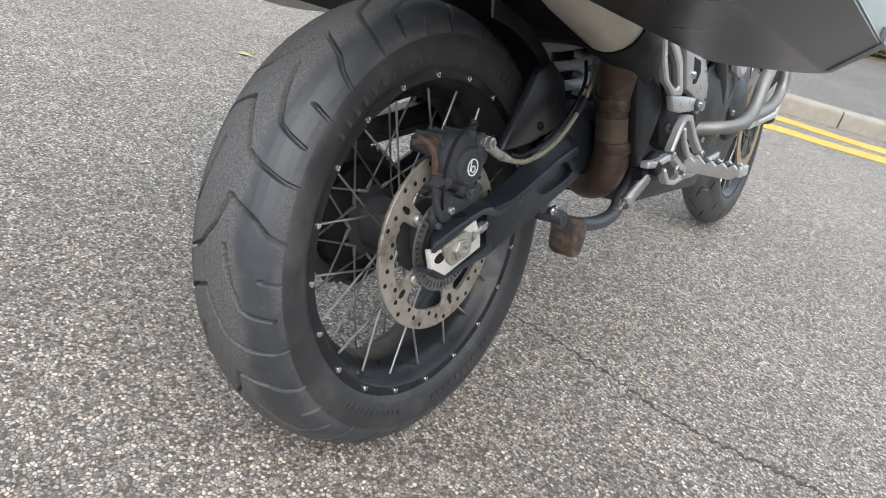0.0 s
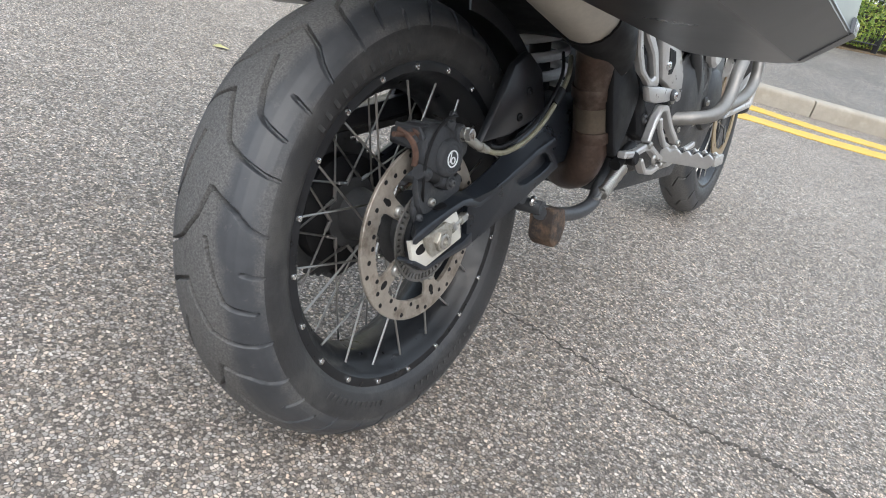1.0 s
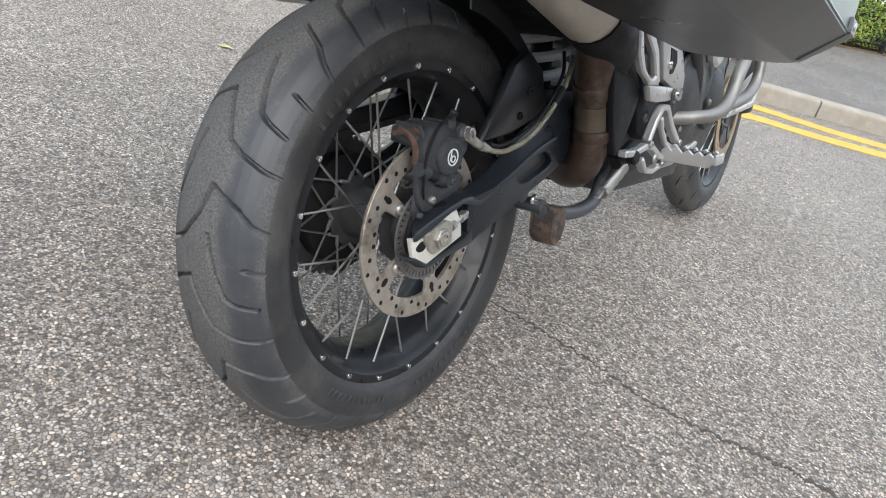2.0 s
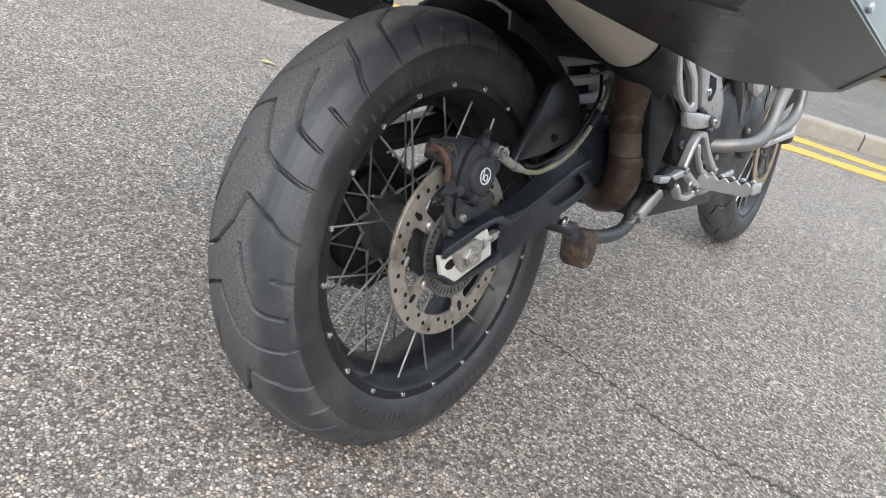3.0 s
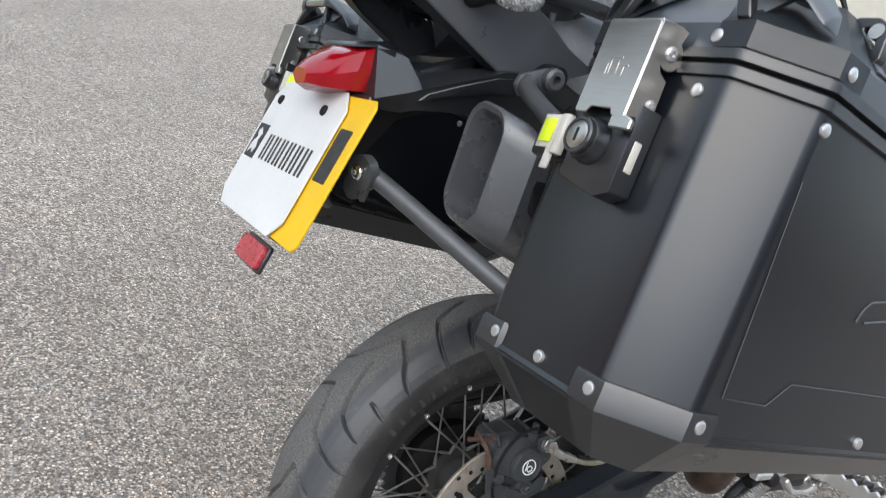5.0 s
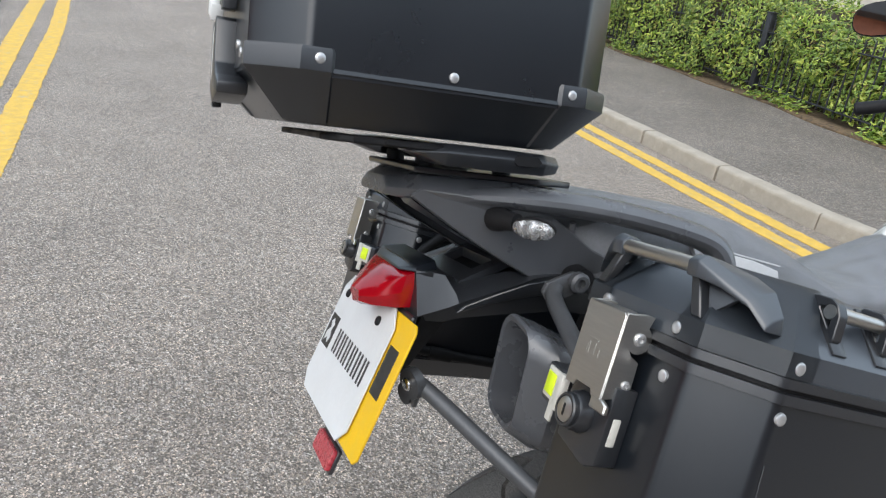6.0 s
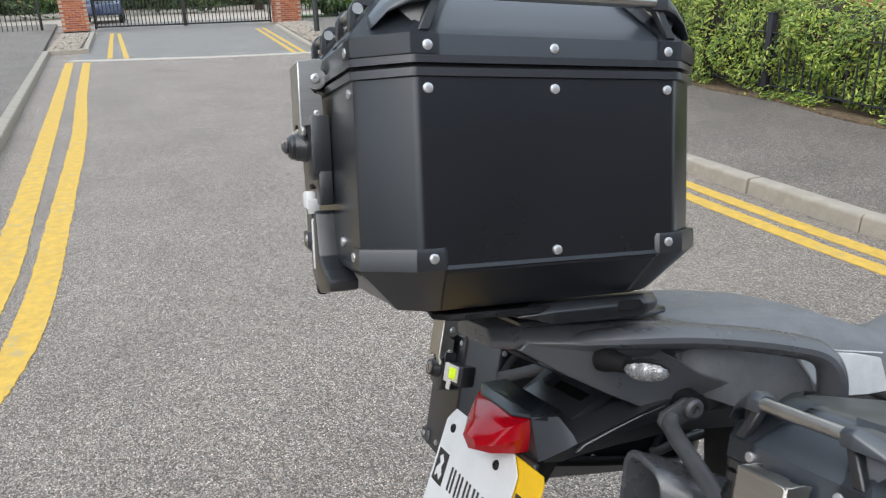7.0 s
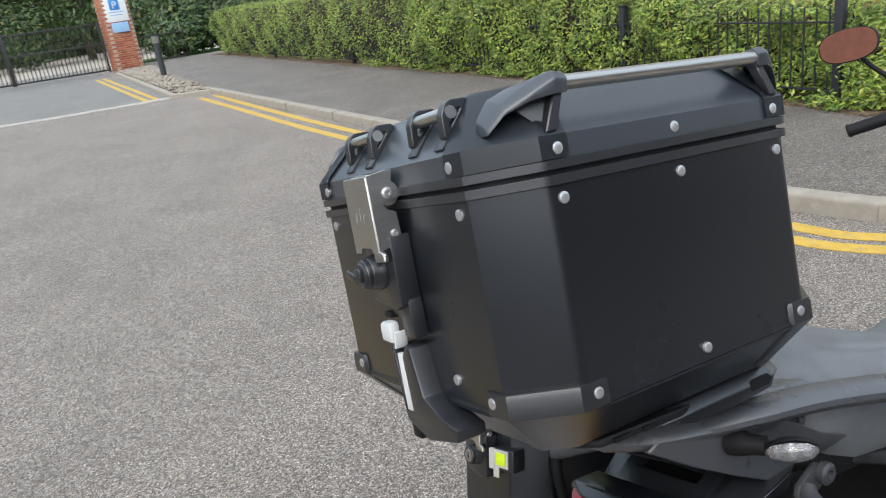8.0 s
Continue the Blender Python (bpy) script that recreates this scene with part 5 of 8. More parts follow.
lathe(bm, [(0, .0150), (.0050, .0150), (.0062, .0138)], (.1305, -.024, .3215), (1, 0, 0), 6)
part("axle_nut", bm, M_OLDALLOY, arm, "stained hexagonal axle nut")
bm = bmesh.new()
lathe(bm, [(0, .0098), (.0022, .0098), (.0028, .0088), (.0028, .0062), (-.002, .0060)], (.1366, -.024, .3215), (1, 0, 0), 20)
part("axle_end", bm, M_BOLT, arm, "hollow axle end")
bm = bmesh.new()
rod(bm, (.123, -.004, .3250), (.123, .046, .3420), .0042, 12)
lathe(bm, [(0, .0088), (.007, .0088), (.0075, .0075)], (.123, .008, .3291), (0, .94, .33), 6)
lathe(bm, [(0, .0080), (.010, .0080), (.0115, .0065)], (.123, .030, .3366), (0, .94, .33), 6)
part("adjuster_bolt", bm, M_BOLT, arm, "bright adjuster bolt with a lock nut")
bm = bmesh.new()
prism(bm, [(.335, .36), (.335, .47), (.42, .485), (.42, .37)], "x", -.10, .10, .01)
part("cross_brace", bm, M_ARM, arm)

# ---- rear brake caliper and its hose ----
bm = bmesh.new()
prism(bm, [(-.046, .452), (-.034, .466), (-.010, .471), (.012, .466), (.026, .452), (.033, .430), (.032, .412), (.018, .402), (.000, .398), (-.016, .402), (-.030, .412), (-.048, .420), (-.052, .436)], "x", .092, .116, .005)
cal = part("brake_caliper", bm, M_CAL, bike, "dark grey cast brake caliper, dusty")
bm = bmesh.new()
loft(bm, [[Vector((x, y, z)) for x, z in sec] for y, sec in (
    (-.060, ((.068, .452), (.088, .448), (.090, .456), (.080, .462), (.068, .460))),
    (-.050, ((.056, .444), (.096, .440), (.101, .452), (.088, .466), (.058, .464))),
    (-.020, ((.054, .440), (.100, .436), (.108, .448), (.096, .469), (.056, .468))),
    (.010, ((.054, .440), (.104, .436), (.112, .448), (.102, .467), (.056, .467))),
    (.028, ((.058, .442), (.100, .438), (.106, .446), (.098, .457), (.060, .457))))])
bevel(bm, bm.edges[:], .0022, 2)
part("caliper_bridge", bm, M_CAL, cal, "cast bridge over the disc", 40)
for y0, y1 in ((-.046, -.041), (-.014, -.009), (.012, .017)):
    bm = bmesh.new()
    prism(bm, [(.060, .462), (.098, .458), (.107, .450), (.110, .456), (.100, .4705), (.060, .4705)], "y", y0, y1, .0015, 1)
    part("bridge_rib", bm, M_CAL, cal)
bm = bmesh.new()
lathe(bm, [(0, .0265), (.006, .0262), (.0095, .0240), (.0108, .0215), (.0108, .0190), (.0098, .0180)], (.114, .000, .427), (1, 0, 0), 36)
part("piston_housing", bm, M_CAL, cal, "round piston housing")
bm = bmesh.new()
lathe(bm, [(0, .0118), (.0008, .0118), (.0008, .0100), (0, .0100)], (.1240, .000, .427), (1, 0, 0), 28, cap=False)
lathe(bm, [(0, .0050), (.0008, .0050), (.0008, .0034), (0, .0034)], (.1240, .001, .4245), (1, 0, 0), 18, cap=False)
box(bm, (.1243, -.0045, .429), (.0008, .0018, .014), .0002, Matrix.Rotation(-.2, 3, "X"))
part("painted_mark", bm, M_SIGN, cal, "pale round painted mark")
# carrier bracket bolted to the arm
bm = bmesh.new()
prism(bm, [(-.051, .408), (-.034, .412), (-.024, .402), (-.015, .390), (.004, .380), (.020, .384), (.040, .400), (.052, .392), (.046, .372), (.004, .360), (-.024, .352), (-.036, .354), (-.044, .366), (-.050, .385)], "x", .097, .108, .003)
br = part("caliper_bracket", bm, M_CAL, cal, "dark cast caliper bracket")
bm = bmesh.new()
prism(bm, [(-.044, .375), (-.030, .380), (-.020, .366), (-.012, .335), (-.024, .330), (-.040, .340), (-.046, .356)], "x", .092, .099, .002)
part("bracket_foot", bm, M_CAL, br)
bm = bmesh.new()
prof = []
for i in range(7):
    prof += [(i * .0034, .0082), (i * .0034 + .0017, .0064)]
lathe(bm, prof, (.110, -.036, .4085), (0, .93, -.36), 16)
part("slide_boot", bm, M_DARK, br, "ribbed black rubber boot")
bm = bmesh.new()
lathe(bm, [(-.012, .010), (.006, .010), (.008, .008)], (.110, -.043, .411), (0, .93, -.36), 16)
lathe(bm, [(0, .0105), (.020, .0105), (.023, .008)], (.110, -.014, .4000), (0, .93, -.36), 16)
rod(bm, (.098, .004, .3935), (.122, .004, .3935), .0105, 16)
part("slide_boss", bm, M_CAL, br)
for c, r, mt in (((.108, -.021, .3685), .0060, M_BOLT), ((.121, .004, .3935), .0062, M_CAL), ((.108, -.046, .352), .0050, M_CAL)):
    bm = bmesh.new()
    bolt(bm, c, (1, 0, 0), r, .006)
    part("caliper_bolt", bm, mt, cal, "socket bolt")
for y in (-.062, -.040):
    bm = bmesh.new()
    tube(bm, curve([(.082, y - .004, .466), (.100, y - .005, .460), (.106, y + .001, .448), (.105, y + .006, .434), (.101, y + .010, .420)], 4), .0042, 8, flat=.35)
    part("pad_spring", bm, M_PADRUST, cal, "rusty brown pad spring")
bm = bmesh.new()
rod(bm, (.092, -.086, .4635), (.092, -.034, .4575), .0034, 10)
part("pad_pin", bm, M_PADRUST, cal, "rusty pad pin")
bm = bmesh.new()
lathe(bm, [(0, .0075), (.010, .0075), (.012, .0052), (.022, .0050), (.024, .0035)], (.112, .004, .4640), (.10, .20, .97), 14)
part("bleed_nipple", bm, M_CAL, cal, "dusty bleed nipple with a cap")
bm = bmesh.new()
prism(bm, [(.010, .466), (.030, .470), (.044, .452), (.040, .430), (.028, .420), (.018, .440)], "x", .098, .120, .004)
part("hose_boss", bm, M_CAL, cal)
bm = bmesh.new()
lathe(bm, [(-.004, .0100), (.005, .0100)], (.121, .028, .4560), (1, .1, .1), 20)
lathe(bm, [(.005, .0088), (.012, .0088), (.0128, .0075)], (.121, .028, .4560), (1, .1, .1), 6)
part("banjo_bolt", bm, M_BOLT, cal, "bright banjo bolt")
bm = bmesh.new()
rod(bm, (.123, .032, .4520), (.126, .052, .4400), .0068, 12)
rod(bm, (.126, .052, .4400), (.1275, .078, .4300), .0058, 12)
lathe(bm, [(0, .0070), (.008, .0070)], (.1265, .060, .4368), (.05, .92, -.38), 12)
part("hose_fitting", bm, M_OLDALLOY, cal, "crimped steel hose end")
bm = bmesh.new()
tube(bm, curve([(.1275, .076, .431), (.130, .095, .4245), (.134, .125, .424), (.140, .175, .440), (.143, .225, .474), (.135, .285, .520), (.11, .34, .55)], 6), .0040, 10)
hose = part("brake_hose", bm, M_HOSE, bike, "khaki sleeved brake hose")
bm = bmesh.new()
tube(bm, curve([(.130, .080, .4365), (.132, .110, .432), (.136, .165, .447), (.139, .215, .478), (.130, .275, .524), (.10, .33, .555)], 6), .0030, 8)
part("hose_guard", bm, M_DARK, hose, "black wire beside the hose")
bm = bmesh.new()
lathe(bm, [(-.016, .0085), (.016, .0085)], (.138, .250, .4935), (-.05, .78, .62), 14)
part("hose_grommet", bm, M_DARK, hose)
bm = bmesh.new()
tube(bm, curve([(.122, .006, .482), (.121, -.014, .480), (.119, -.036, .462), (.118, -.050, .430), (.116, -.050, .396), (.107, -.036, .372)], 6), .0022, 8)
part("sensor_cable", bm, M_DARK, bike, "thin black sensor cable")

# ---- rear mudguard ----
def guard(a0, a1, r, n, wid, th):
    rings = []
    for i in range(n + 1):
        t = radians(a0 + (a1 - a0) * i / n)
        rr = r(t) if callable(r) else r
        c, s = -math.cos(t), math.sin(t)
        sec = [(-wid, rr - .035), (-wid + .004, rr - .010), (-wid * .6, rr + .004), (0, rr + .010), (wid * .6, rr + .004), (wid - .004, rr - .010), (wid, rr - .035),
               (wid - th, rr - .035), (wid - .008, rr - .013), (wid * .57, rr), (0, rr + .006), (-wid * .57, rr), (-wid + .008, rr - .013), (-wid + th, rr - .035)]
        rings.append([(x, q * c, .315 + q * s) for x, q in sec])
    b = bmesh.new()
    loft(b, rings)
    return b


hug = part("mudguard", guard(103, 172, lambda t: .352 + .012 * math.cos(2 * t), 22, .088, .003), M_PLASTIC, bike, "black plastic hugger over the rear tyre")
bm = bmesh.new()
prism(bm, [(.100, .432), (.150, .500), (.176, .540), (.215, .560), (.262, .530), (.285, .470), (.250, .452), (.180, .436)], "x", .088, .104, .006)
part("mudguard_leg", bm, M_PLASTIC, hug)
for c in ((.104, .222, .500), (.104, .200, .462)):
    bm = bmesh.new()
    bolt(bm, c, (1, 0, 0), .0065, .004)
    part("screw", bm, M_DARK, hug)

# ---- shock absorber ----
bm = bmesh.new()
a, b = Vector((.010, .425, .485)), Vector((.005, .405, .70))
ax = (b - a).normalized()
u = ax.orthogonal().normalized()
v = ax.cross(u)
tube(bm, [a + ax * (.21 * i / 130) + (u * math.cos(i * .30) + v * math.sin(i * .30)) * .046 for i in range(131)], .0092, 10)
sh = part("shock_spring", bm, M_SPRING, bike, "white painted coil spring")
bm = bmesh.new()
rod(bm, a - ax * .05, b + ax * .04, .020, 16)
lathe(bm, [(0, .050), (.012, .050)], b - ax * .012, ax, 24)
part("damper", bm, M_DARK, sh)
# black liner under the seat that the spring runs up into
bm = bmesh.new()
prism(bm, [(.10, .66), (.30, .585), (.48, .565), (.50, .84), (.12, .90)], "x", -.10, .125, .015)
part("inner_liner", bm, M_DARK, bike, "black plastic liner under the seat")

# ---- exhaust ----
def rrect(c, ex, ez, w, h, r, n=5):
    pts = []
    for sx, sz, a0 in ((1, 1, 0), (-1, 1, 90), (-1, -1, 180), (1, -1, 270)):
        for i in range(n + 1):
            t = radians(a0 + 90 * i / n)
            pts.append(c + ex * (sx * (w / 2 - r) + r * math.cos(t)) + ez * (sz * (h / 2 - r) + r * math.sin(t)))
    return pts


tip, low = Vector((.170, -.190, .833)), Vector((.170, .262, .622))
ed = (low - tip).normalized()
ex = Vector((.94, 0, -.34)).normalized()
ez = ed.cross(ex).normalized()
if ez.z < 0:
    ez = -ez
bm = bmesh.new()
loft(bm, [rrect(tip + ed * .12, ex, ez, .100, .118, .038), rrect(tip + ed * .16, ex, ez, .108, .122, .046), rrect(low - ed * .12, ex, ez, .108, .118, .052), rrect(low, ex, ez, .098, .100, .0485)])
sil = part("silencer", bm, M_SILENCER, bike, "satin titanium exhaust silencer")
cx_, cz_ = Vector((.985, -.06, -.16)).normalized(), Vector((.17, .10, .98)).normalized()
mouth = Vector((.166, -.196, .840))
o = [rrect(mouth, cx_, cz_, .080, .128, .026), rrect(mouth + ed * .004, cx_, cz_, .088, .136, .030), rrect(mouth + ed * .030 + Vector((.012, 0, -.002)), cx_, cz_, .108, .140, .034), rrect(tip + ed * .125, ex, ez, .106, .122, .040)]
i_ = [rrect(mouth + ed * .070, cx_, cz_, .058, .100, .022), rrect(mouth + ed * .002, cx_, cz_, .070, .118, .022)]
bm = bmesh.new()
loft(bm, [i_[0], i_[1]] + o + [rrect(tip + ed * .124, ex, ez, .090, .10, .03)], cap=False)
part("end_cap", bm, M_PLASTIC_GREY, sil, "dark grey plastic end cap with a deep opening")
bm = bmesh.new()
loft(bm, [rrect(mouth + ed * .062, cx_, cz_, .062, .104, .022), rrect(mouth + ed * .068, cx_, cz_, .062, .104, .022)])
part("baffle", bm, M_EXH, sil)
# dark plate on the cap's side for the shade of its recess
bm = bmesh.new()
prism(bm, [(-.165, .862), (-.095, .868), (-.085, .800), (-.120, .775), (-.160, .800)], "x", .224, .2345, .004)
part("cap_recess", bm, M_DARK, sil)

bm = bmesh.new()
q = low + ed * .115 + Vector((-.006, 0, -.016))
loft(bm, [rrect(low - ed * .004, ex, ez, .106, .108, .052), rrect(low + ed * .02, ex, ez, .108, .106, .050), rrect(low + ed * .065, ex, ez, .102, .092, .042), rrect(q, ex, ez, .084, .074, .034)])
part("shroud", bm, M_DARK, sil, "black plastic shroud")
bm = bmesh.new()
mid = curve([(.168, .300, .590), (.160, .330, .545), (.152, .352, .500), (.149, .372, .440), (.146, .376, .400), (.128, .385, .362), (.090, .420, .345), (.03, .50, .335)], 6)
tube(bm, mid, .0325, 24)
pipe = part("exhaust_pipe", bm, M_EXH, bike, "heat-browned steel exhaust pipe")
bm = bmesh.new()
tube(bm, mid[14:21], .0335, 24)
part("pipe_sleeve", bm, M_EXH_PALE, pipe, "tan middle length of the pipe")
for z0, y0 in ((.502, .351), (.430, .373)):
    bm = bmesh.new()
    lathe(bm, [(-.010, .0345), (-.008, .0352), (.008, .0352), (.010, .0345)], (.151, y0, z0), (-.05, .3, -.95), 24)
    part("pipe_collar", bm, M_EXH, pipe)
bm = bmesh.new()
prism(bm, [(p.x, p.y) for p in curve([(.323, .560, 0), (.334, .586, 0), (.360, .582, 0), (.392, .560, 0), (.440, .512, 0), (.450, .488, 0), (.434, .455, 0), (.398, .402, 0), (.376, .398, 0), (.346, .470, 0)], 3, True)], "x", .178, .193, .005, 2)
shield = part("heat_shield", bm, M_DARK, bike, "dark plastic heat shield beside the pipe")
bm = bmesh.new()
bolt(bm, (.193, .365, .537), (1, 0, 0), .0065, .004)
part("screw", bm, M_CHROME, shield)


# ---- foot rests and their hangers ----
def hollow(b, outer, inner, x0, x1):
    """A flat casting with an opening: outlines of the same number of points."""
    k = len(outer)
    rings = []
    for pts, x in ((outer, x0), (outer, x1), (inner, x1), (inner, x0), (outer, x0)):
        rings.append([b.verts.new((x, p[0], p[1])) for p in pts])
    for A, B2 in zip(rings, rings[1:]):
        for i in range(k):
            b.faces.new((A[i], A[(i + 1) % k], B2[(i + 1) % k], B2[i]))
    bmesh.ops.remove_doubles(b, verts=b.verts, dist=1e-6)


bm = bmesh.new()
hollow(bm, [(.345, .640), (.372, .640), (.454, .570), (.486, .508), (.438, .510), (.426, .519), (.396, .533), (.370, .565)],
       [(.372, .604), (.388, .598), (.437, .561), (.460, .523), (.448, .520), (.433, .526), (.408, .540), (.390, .566)], .199, .213)
bevel(bm, bm.edges[:], .003, 1)
hang = part("passenger_peg_hanger", bm, M_CAST, bike, "open cast alloy passenger foot-rest hanger")
bm = bmesh.new()
prism(bm, [(.430, .510), (.497, .506), (.548, .501), (.572, .491), (.573, .480), (.528, .4775), (.476, .479), (.446, .484)], "x", .201, .215, .004)
part("hanger_lug", bm, M_CAST, hang, "cast alloy folding lug")
bm = bmesh.new()
prism(bm, [(.480, .650), (.590, .640), (.643, .557), (.674, .5175), (.680, .466), (.658, .4645), (.638, .486), (.601, .498), (.5575, .512), (.535, .564)], "x", .172, .192, .006)
part("frame_plate", bm, M_CAST, hang, "cast alloy frame plate")
# thin black plate standing for the dark of the frame opening
bm = bmesh.new()
prism(bm, [(.566, .570), (.600, .563), (.610, .542), (.596, .522), (.5805, .521), (.573, .548)], "x", .190, .1935, .001, 1)
part("frame_slot", bm, M_DARK, hang)
bm = bmesh.new()
prism(bm, [(.463, .560), (.480, .560), (.504, .477), (.547, .442), (.551, .413), (.5235, .401), (.484, .419), (.465, .464)], "x", .160, .186, .008)
part("pivot_cover", bm, M_DARK, hang, "dark plastic pivot cover")
for c, rr, mt in (((.215, .552, .489), .011, M_GREYCAST), ((.219, .552, .489), .0065, M_CHROME), ((.192, .571, .538), .008, M_CHROME), ((.186, .504, .446), .010, M_GREYCAST)):
    bm = bmesh.new()
    bolt(bm, c, (1, 0, 0), rr, .006)
    part("hanger_bolt", bm, mt, hang)


def flat_bar(name, pts, w, x0, x1, parent, material, label=""):
    """A cast strip of width w along the points."""
    P = [Vector((0, y, z)) for y, z in pts]
    A, B = [], []
    for i, q in enumerate(P):
        d = (P[min(i + 1, len(P) - 1)] - P[max(i - 1, 0)]).normalized()
        s = Vector((0, -d.z, d.y)) * w / 2
        A.append((q.y + s.y, q.z + s.z))
        B.append((q.y - s.y, q.z - s.z))
    b = bmesh.new()
    prism(b, A + B[::-1], "x", x0, x1, .0025, 1)
    return part(name, b, material, parent, label)


peg_b = flat_bar("rider_peg_hanger", [(.500, .405), (.522, .440), (.546, .464), (.572, .462), (.610, .425), (.660, .390)], .013, .190, .206, bike, M_CAST, "bare alloy rider foot-rest hanger")
flat_bar("hanger_web", [(.556, .445), (.570, .420), (.600, .392), (.650, .375)], .010, .192, .203, peg_b, M_CAST)
flat_bar("hanger_foot", [(.395, .396), (.440, .392), (.490, .398), (.520, .395), (.560, .375), (.590, .362)], .012, .190, .207, peg_b, M_CAST)
flat_bar("hanger_foot", [(.478, .378), (.505, .352), (.540, .346), (.585, .352)], .010, .190, .207, peg_b, M_CAST)
flat_bar("brake_pedal", [(.560, .352), (.640, .350), (.720, .365), (.780, .372)], .012, .196, .206, peg_b, M_CAST, "bare alloy brake pedal")
for c, rr in (((.207, .530, .372), .009), ((.207, .500, .402), .007), ((.207, .655, .388), .007), ((.207, .575, .356), .006)):
    bm = bmesh.new()
    bolt(bm, c, (1, 0, 0), rr, .005)
    part("hanger_bolt", bm, M_STEEL, peg_b)
bm = bmesh.new()
lathe(bm, [(0, .013), (.03, .013), (.034, .010)], (.176, .440, .385), (1, 0, 0), 18)
rod(bm, (.185, .405, .375), (.185, .470, .400), .011, 12)
part("master_cylinder", bm, M_DARK, peg_b, "dark brake master cylinder")
bm = bmesh.new()
for s in (-1, 1):
    prism(bm, [(.200, .361), (.200, .382)] + [(.200 + .010 * i, .382 + (.008 if i % 2 else 0)) for i in range(1, 11)] + [(.304, .388), (.304, .374), (.290, .362)], "y", .607 + s * .020 - .004, .607 + s * .020 + .004, .0012, 1)
box(bm, (.302, .607, .378), (.008, .046, .020), .003)
box(bm, (.215, .607, .373), (.030, .040, .018), .003)
part("foot_peg", bm, M_CAST, peg_b, "serrated bare alloy foot peg")
bm = bmesh.new()
for i in range(4):
    box(bm, (.228 + .018 * i, .607, .382), (.010, .028, .010), .002)
part("rubber_pad", bm, M_RUBBER, peg_b)

# ---- centre stand, folded up ----
for s in (1, -1):
    bm = bmesh.new()
    tube(bm, curve([(s * .140, .235, .312), (s * .142, .285, .300), (s * .150, .350, .292), (s * .156, .400, .302), (s * .152, .432, .330), (s * .135, .500, .345), (s * .10, .56, .36)], 5), .0125, 12)
    st = part("stand_leg", bm, M_TUBE, bike, "dark painted centre stand leg")
    bm = bmesh.new()
    prism(bm, [(.236, .322), (.282, .314), (.288, .282), (.276, .258), (.254, .252), (.238, .268)], "x", s * .142 - .022, s * .142 + .022, .005)
    part("stand_foot", bm, M_RUST, st, "rusty worn stand foot")
bm = bmesh.new()
rod(bm, (-.142, .24, .318), (.142, .24, .318), .012, 12)
rod(bm, (.08, .215, .336), (.118, .215, .338), .014, 14)
part("stand_cross_tube", bm, M_TUBE, bike)
bm = bmesh.new()
bolt(bm, (.128, .228, .330), (1, 0, 0), .009, .006)
part("stand_bolt", bm, M_CHROME, bike, "bright bolt")
bm = bmesh.new()
a, b = Vector((.166, .412, .318)), Vector((.166, .492, .356))
d = (b - a).normalized()
u = d.orthogonal().normalized()
v = d.cross(u)
tube(bm, [a + (b - a) * (i / 140) + (u * math.cos(i * .72) + v * math.sin(i * .72)) * .0105 for i in range(141)], .0026, 6)
tube(bm, curve([b, b + d * .03, b + d * .05 + Vector((-.02, 0, .004))], 3), .003, 6)
tube(bm, curve([a, a - d * .015, a - d * .02 + Vector((-.012, 0, 0))], 3), .003, 6)
rod(bm, a, b, .009, 10)
part("stand_spring", bm, M_SPOKE, bike, "bright coiled stand spring")

# ---- engine and frame ----
bm = bmesh.new()
prism(bm, [(.50, .38), (.56, .33), (.98, .32), (1.06, .40), (1.05, .56), (.93, .60), (.72, .63), (.55, .60), (.48, .50)], "x", -.165, .165, .022, 3)
eng = part("engine", bm, M_GREYCAST, bike, "dark grey cast engine block")
bm = bmesh.new()
lathe(bm, [(0, .105), (.014, .103), (.024, .094), (.028, .070), (.034, .060), (.036, .03)], (.163, .74, .47), (1, 0, 0), 40)
part("clutch_cover", bm, M_GREYCAST, eng, "round engine side cover")
bm = bmesh.new()
lathe(bm, [(0, .070), (.012, .068), (.018, .058), (.020, .02)], (.163, .94, .45), (1, 0, 0), 36)
part("alternator_cover", bm, M_GREYCAST, eng)
for i in range(8):
    t = 2 * math.pi * i / 8
    bm = bmesh.new()
    bolt(bm, (.172, .74 + .099 * math.cos(t), .47 + .099 * math.sin(t)), (1, 0, 0), .007, .008)
    part("cover_bolt", bm, M_STEEL, eng)
bm = bmesh.new()
prism(bm, [(.72, .60), (.98, .57), (1.08, .86), (.84, .90)], "x", -.15, .15, .02)
part("cylinder_block", bm, M_GREYCAST, eng)
for i in range(5):
    bm = bmesh.new()
    z = .63 + i * .045
    prism(bm, [(.725 + (z - .6) * .38, z), (.995 + (z - .6) * .34, z - .03), (.996 + (z - .6) * .34, z - .018), (.726 + (z - .6) * .38, z + .012)], "x", -.158, .158, .003)
    part("cooling_rib", bm, M_GREYCAST, eng)
# stepped outer cover with raised arcs and lugs round two bosses
bm = bmesh.new()
prism(bm, [(p.x, p.y) for p in curve([(.640, .430, 0), (.626, .500, 0), (.650, .562, 0), (.720, .592, 0), (.800, .584, 0), (.868, .560, 0), (.890, .500, 0), (.866, .440, 0), (.800, .408, 0), (.710, .402, 0)], 4, True)], "x", .160, .182, .005, 2)
part("outer_cover", bm, M_GREYCAST, eng, "dark grey ribbed engine cover")
